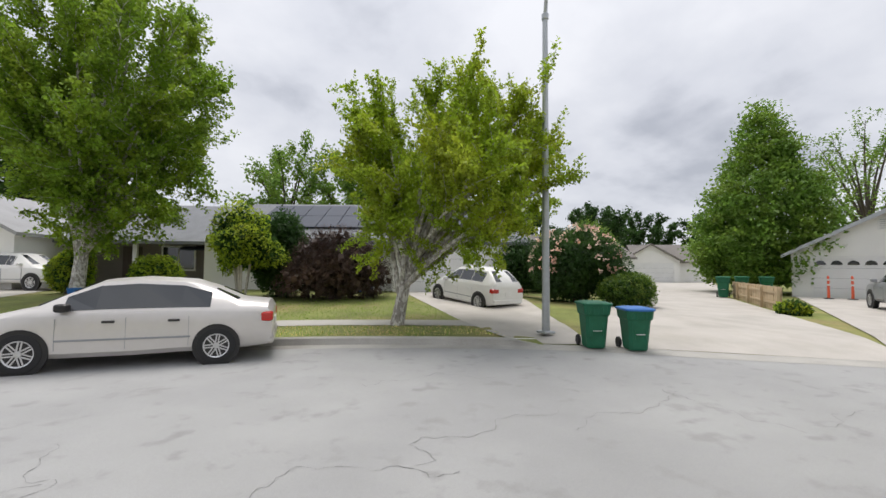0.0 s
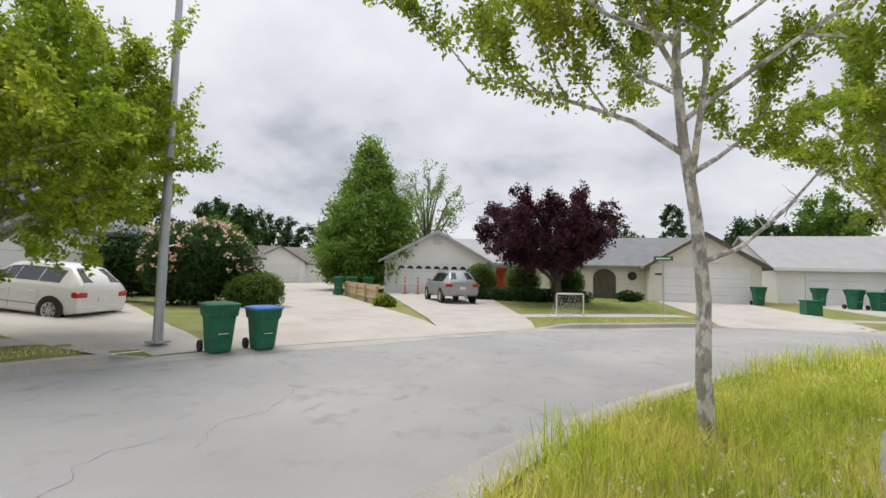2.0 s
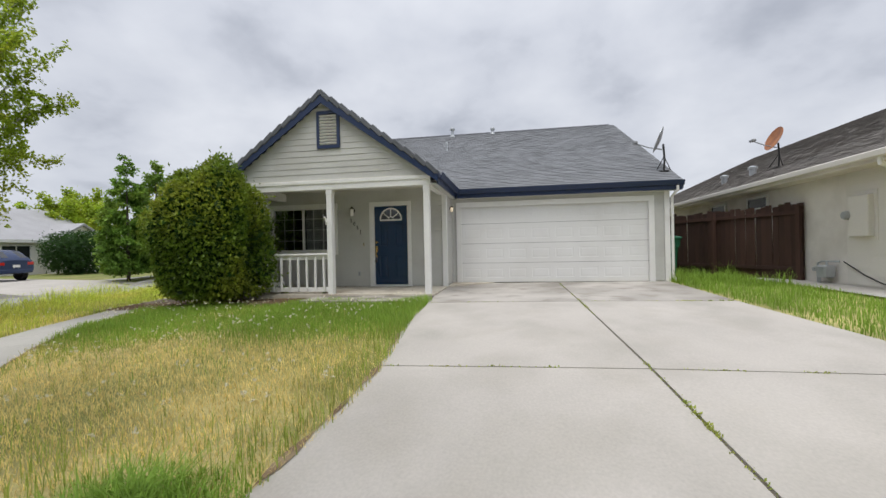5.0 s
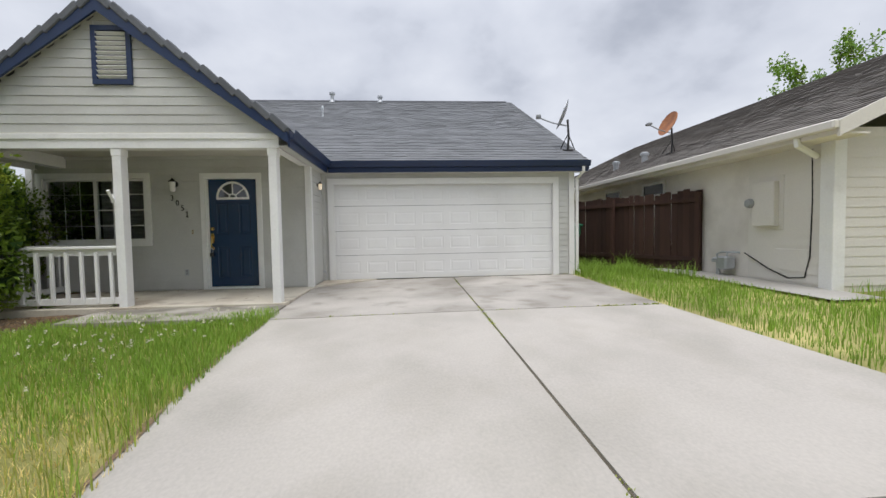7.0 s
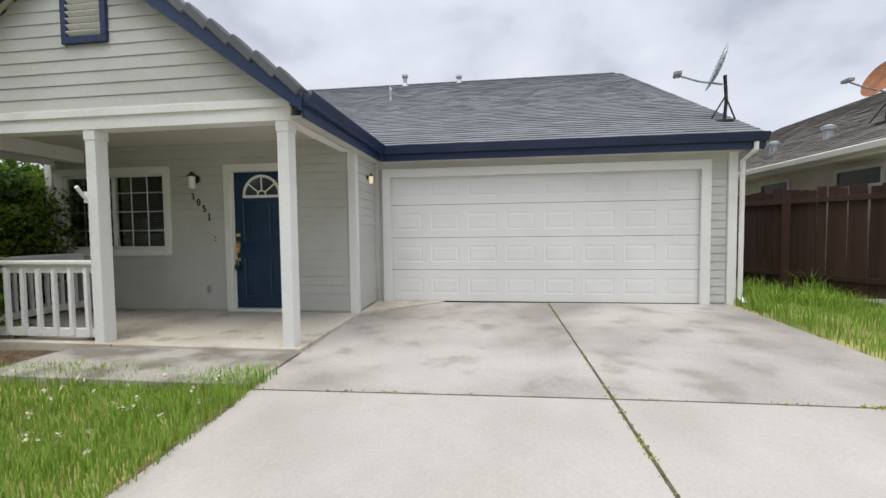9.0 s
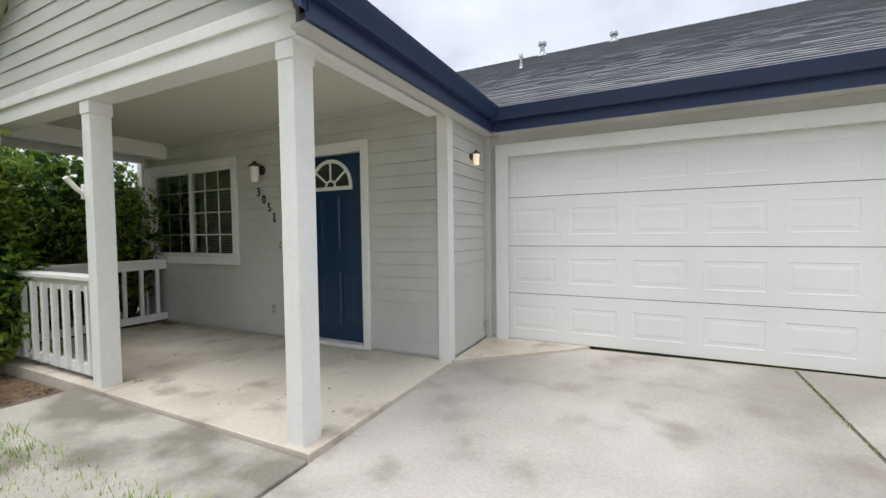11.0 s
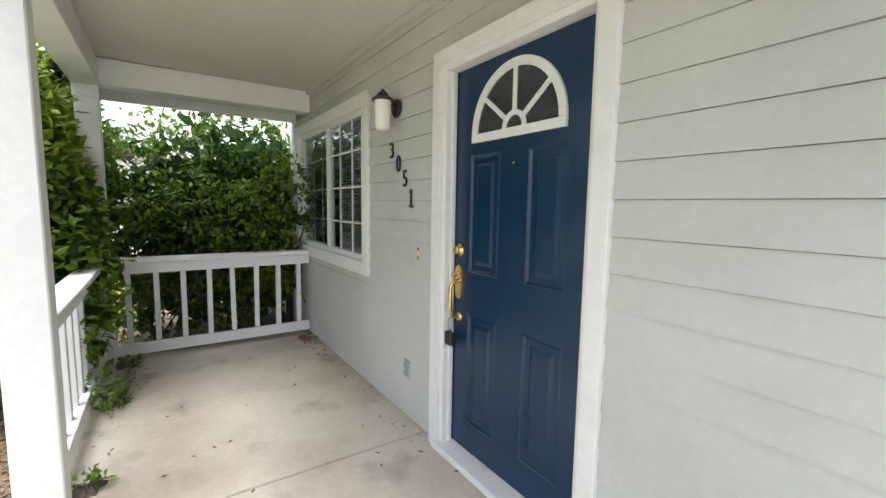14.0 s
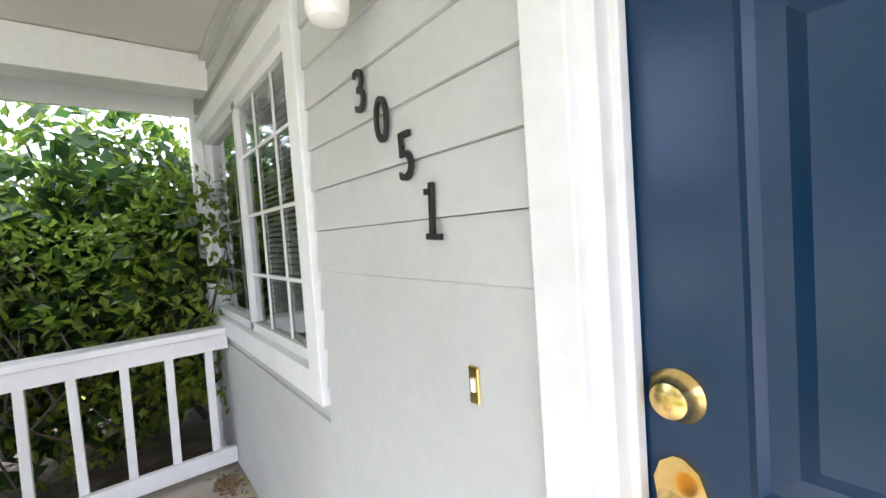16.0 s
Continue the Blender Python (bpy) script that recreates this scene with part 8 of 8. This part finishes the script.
grass("tall_grass", "deep green tuft of tall grass where path meets driveway", blades(9000, (-0.9, -10.2, 0.45, -9.0), near_z, lambda x, y: 0.06 + 0.2 * np.exp(-((x + 0.1) / 0.3) ** 2 - ((y + 9.7) / 0.24) ** 2), 0.004, rng, lambda x, y: lawn(x, y) * np.exp(-((x + 0.1) / 0.42) ** 2 - ((y + 9.7) / 0.3) ** 2), lean=1.3), GRASS)
right_strip = lambda x, y: (x > np.interp(y, [-11, -4, 0, 1], [5.22, 5.14, 5.32, 5.42])) & ~((x > 7.3) & (x < 8.1) & (y > -4)) & ((x < 8.05) | (y < -3.4)) & on_lot(x, y) & ~((y > 0.2) & (x < 5.5)) & ((y - 0.0) * 3.06 + (x - 8.06) * 5.6 < 0.0)
grass("side_grass", "lush weedy grass between the driveway and the house next door", blades(50000, (5.1, -12.5, 11, 3), near_z, lambda x, y: 0.09 + 0.15 * np.clip(0.4 + soft_noise(x, y, 2.6, 6), 0, 1), 0.0045, rng, lambda x, y: right_strip(x, y) * np.where(x < 8, 1.0, 0.5)), GRASS)
grass("weeds", "tall flowering weeds along the foot of the plank fence", blades(5200, (5.4, -1.4, 8.0, 1.5), near_z, lambda x, y: 0.18 + 0.24 * np.clip(0.4 + soft_noise(x, y, 4.0, 16), 0, 1), 0.006, rng, lambda x, y: right_strip(x, y) * np.clip(0.2 + soft_noise(x, y, 3.0, 17) * 2, 0, 1), lean=0.9), GRASS)
far_lawn = lambda x, y: ((off_line(FAR, x, y) > 0.2) & (off_line(FAR, x, y) < 8) & in_poly(x, y, [(-3.7, -20.2), (1.3, -21.9), (6, -22.8), (8.8, -23.2), (8.8, -28.5), (-4.5, -28.5)]) | in_poly(x, y, [(-11.6, -12.9), (-13.2, -10), (-14.5, -7.6), (-27.5, -7), (-27, -16)])) & ~((off_line(FAR, x, y) > 1.7) & (off_line(FAR, x, y) < 2.9))
grass("far_grass", "short mown grass on the lots across the street", blades(95000, (-28, -29, 9, -6.5), far_z, 0.05, 0.008, rng, lambda x, y: far_lawn(x, y) * 0.9), GRASS)
grass("far_grass", "dry mown grass on the kerb strips across the street", blades(60000, (-16, -24.5, 9, -6.5), far_z, 0.045, 0.008, rng, lambda x, y: far_lawn(x, y) * (off_line(FAR, x, y) < 1.7)), GRASS_DRY)

# bare dirt where the turf meets driveway and pavement
for name, line in (("soil", [(drive_left(y), y) for y in np.linspace(-10.3, -3.75, 90)]), ("soil", [tuple(p) for p in resample(walk_right[:64], 140)])):
    line = np.array(line)
    d = np.gradient(line, axis=0); d /= np.linalg.norm(d, axis=1, keepdims=True)
    nrm = np.stack([-d[:, 1], d[:, 0]], 1)
    wob = np.clip(0.014 + 0.03 * soft_noise(line[:, 0] * 3, line[:, 1] * 3, 3.0, 18), 0.002, 1)
    s = Shape()
    for p, q, w_ in zip(line, nrm, wob):
        for o in (-w_, w_):
            a = p + q * o
            s.v.append((float(a[0]), float(a[1]), float(near_z(a[0], a[1])) + 0.022))
    s.f = [(2 * k, 2 * k + 1, 2 * k + 3, 2 * k + 2) for k in range(len(line) - 1)]
    if (Vector(s.v[1]) - Vector(s.v[0])).cross(Vector(s.v[2]) - Vector(s.v[0])).z < 0:
        s.f = [f[::-1] for f in s.f]
    single(name, s, EDGE_DIRT, "thin line of bare brown dirt along the concrete edge", "soil", kind="structure")

# seed heads, weeds in the joints, fallen leaves
x, y = rng.uniform(-9, 0.3, 1500), rng.uniform(-13, -3.8, 1500)
ok = (lawn(x, y) | parkway(x, y)) & (soft_noise(x, y, 1.6, 9) > -0.05)
x, y = x[ok], y[ok]
c = np.stack([x, y, near_z(x, y) + rng.uniform(0.1, 0.24, len(x))], 1)
pp = np.repeat(c, 6, 0) + rng.normal(size=(len(c) * 6, 3)) * 0.006
tagged(new("seed_head", np_mesh("seed_head", leaves(pp, 0.021, rng, aspect=0.8), 4, SEEDHEAD)), "pale clover and seed heads over the grass", "flowers", kind="stuff")
weed = []
for x0, y0, x1, y1, n, h in ((2.655, -10.9, 2.655, -0.1, 900, 0.016), (0.3, -7.55, 5.1, -7.55, 320, 0.022), (0.0, -3.7, 5.1, -3.7, 260, 0.022), (2.655, -8.7, 2.655, -8.2, 150, 0.028), (2.655, -4.6, 2.655, -3.4, 150, 0.022), (4.2, -3.7, 5.1, -3.7, 160, 0.028), (-4.4, -1.02, -3.9, -1.02, 40, 0.03)):
    t = rng.random(n) ** 1.0
    t = t[(soft_noise(t * 30, t * 11, 1.0, 12) > 0.0)]
    xx, yy = x0 + (x1 - x0) * t + rng.normal(size=len(t)) * 0.012, y0 + (y1 - y0) * t + rng.normal(size=len(t)) * 0.012
    p = np.stack([xx, yy, (drive_z(xx, yy) if y0 < -1.1 else 0 * xx) + 0.01], 1)
    weed.append(leaves(p, h, rng, droop=-1.2))
tagged(new("weeds", np_mesh("weeds", np.concatenate(weed), 4, LAWN)), "small weeds growing in the driveway joints", "weeds", kind="stuff")
n = 9000
x, y = rng.uniform(-7.2, -2.9, n), rng.uniform(-3.7, -2.85, n)
p = np.stack([x, y, near_z(x, y) + 0.03], 1)
n2 = 130
px_ = np.concatenate([rng.uniform(-4.4, -0.3, 46), rng.uniform(-4.45, -2.0, n2 - 46)])
py_ = np.concatenate([rng.uniform(-2.6, -1.05, 46), np.where(rng.random(n2 - 46) < 0.6, -1.02 - np.abs(rng.normal(size=n2 - 46)) * 0.06, -2.62 + np.abs(rng.normal(size=n2 - 46)) * 0.05)])
px_ = np.concatenate([px_, -4.36 + rng.normal(size=150) * 0.07, rng.uniform(-4.42, -3.5, 120)])
py_ = np.concatenate([py_, -1.09 + rng.normal(size=150) * 0.035, -2.55 + np.abs(rng.normal(size=120)) * 0.04])
p2 = np.stack([px_, py_, 0.006 + 0 * px_], 1)
lt = leaves(np.concatenate([p, p2]), 0.04, rng, aspect=0.45, droop=0.0)
mid_z = np.concatenate([p, p2])[:, None, 2].repeat(2, 0).reshape(-1, 1)
lt[:, :, 2] = mid_z + np.abs(lt[:, :, 2] - mid_z) * 0.25
tagged(new("fallen_leaves", np_mesh("fallen_leaves", lt, 4, LITTER)), "dry fallen leaves on the soil and porch", "leaf litter", kind="stuff")
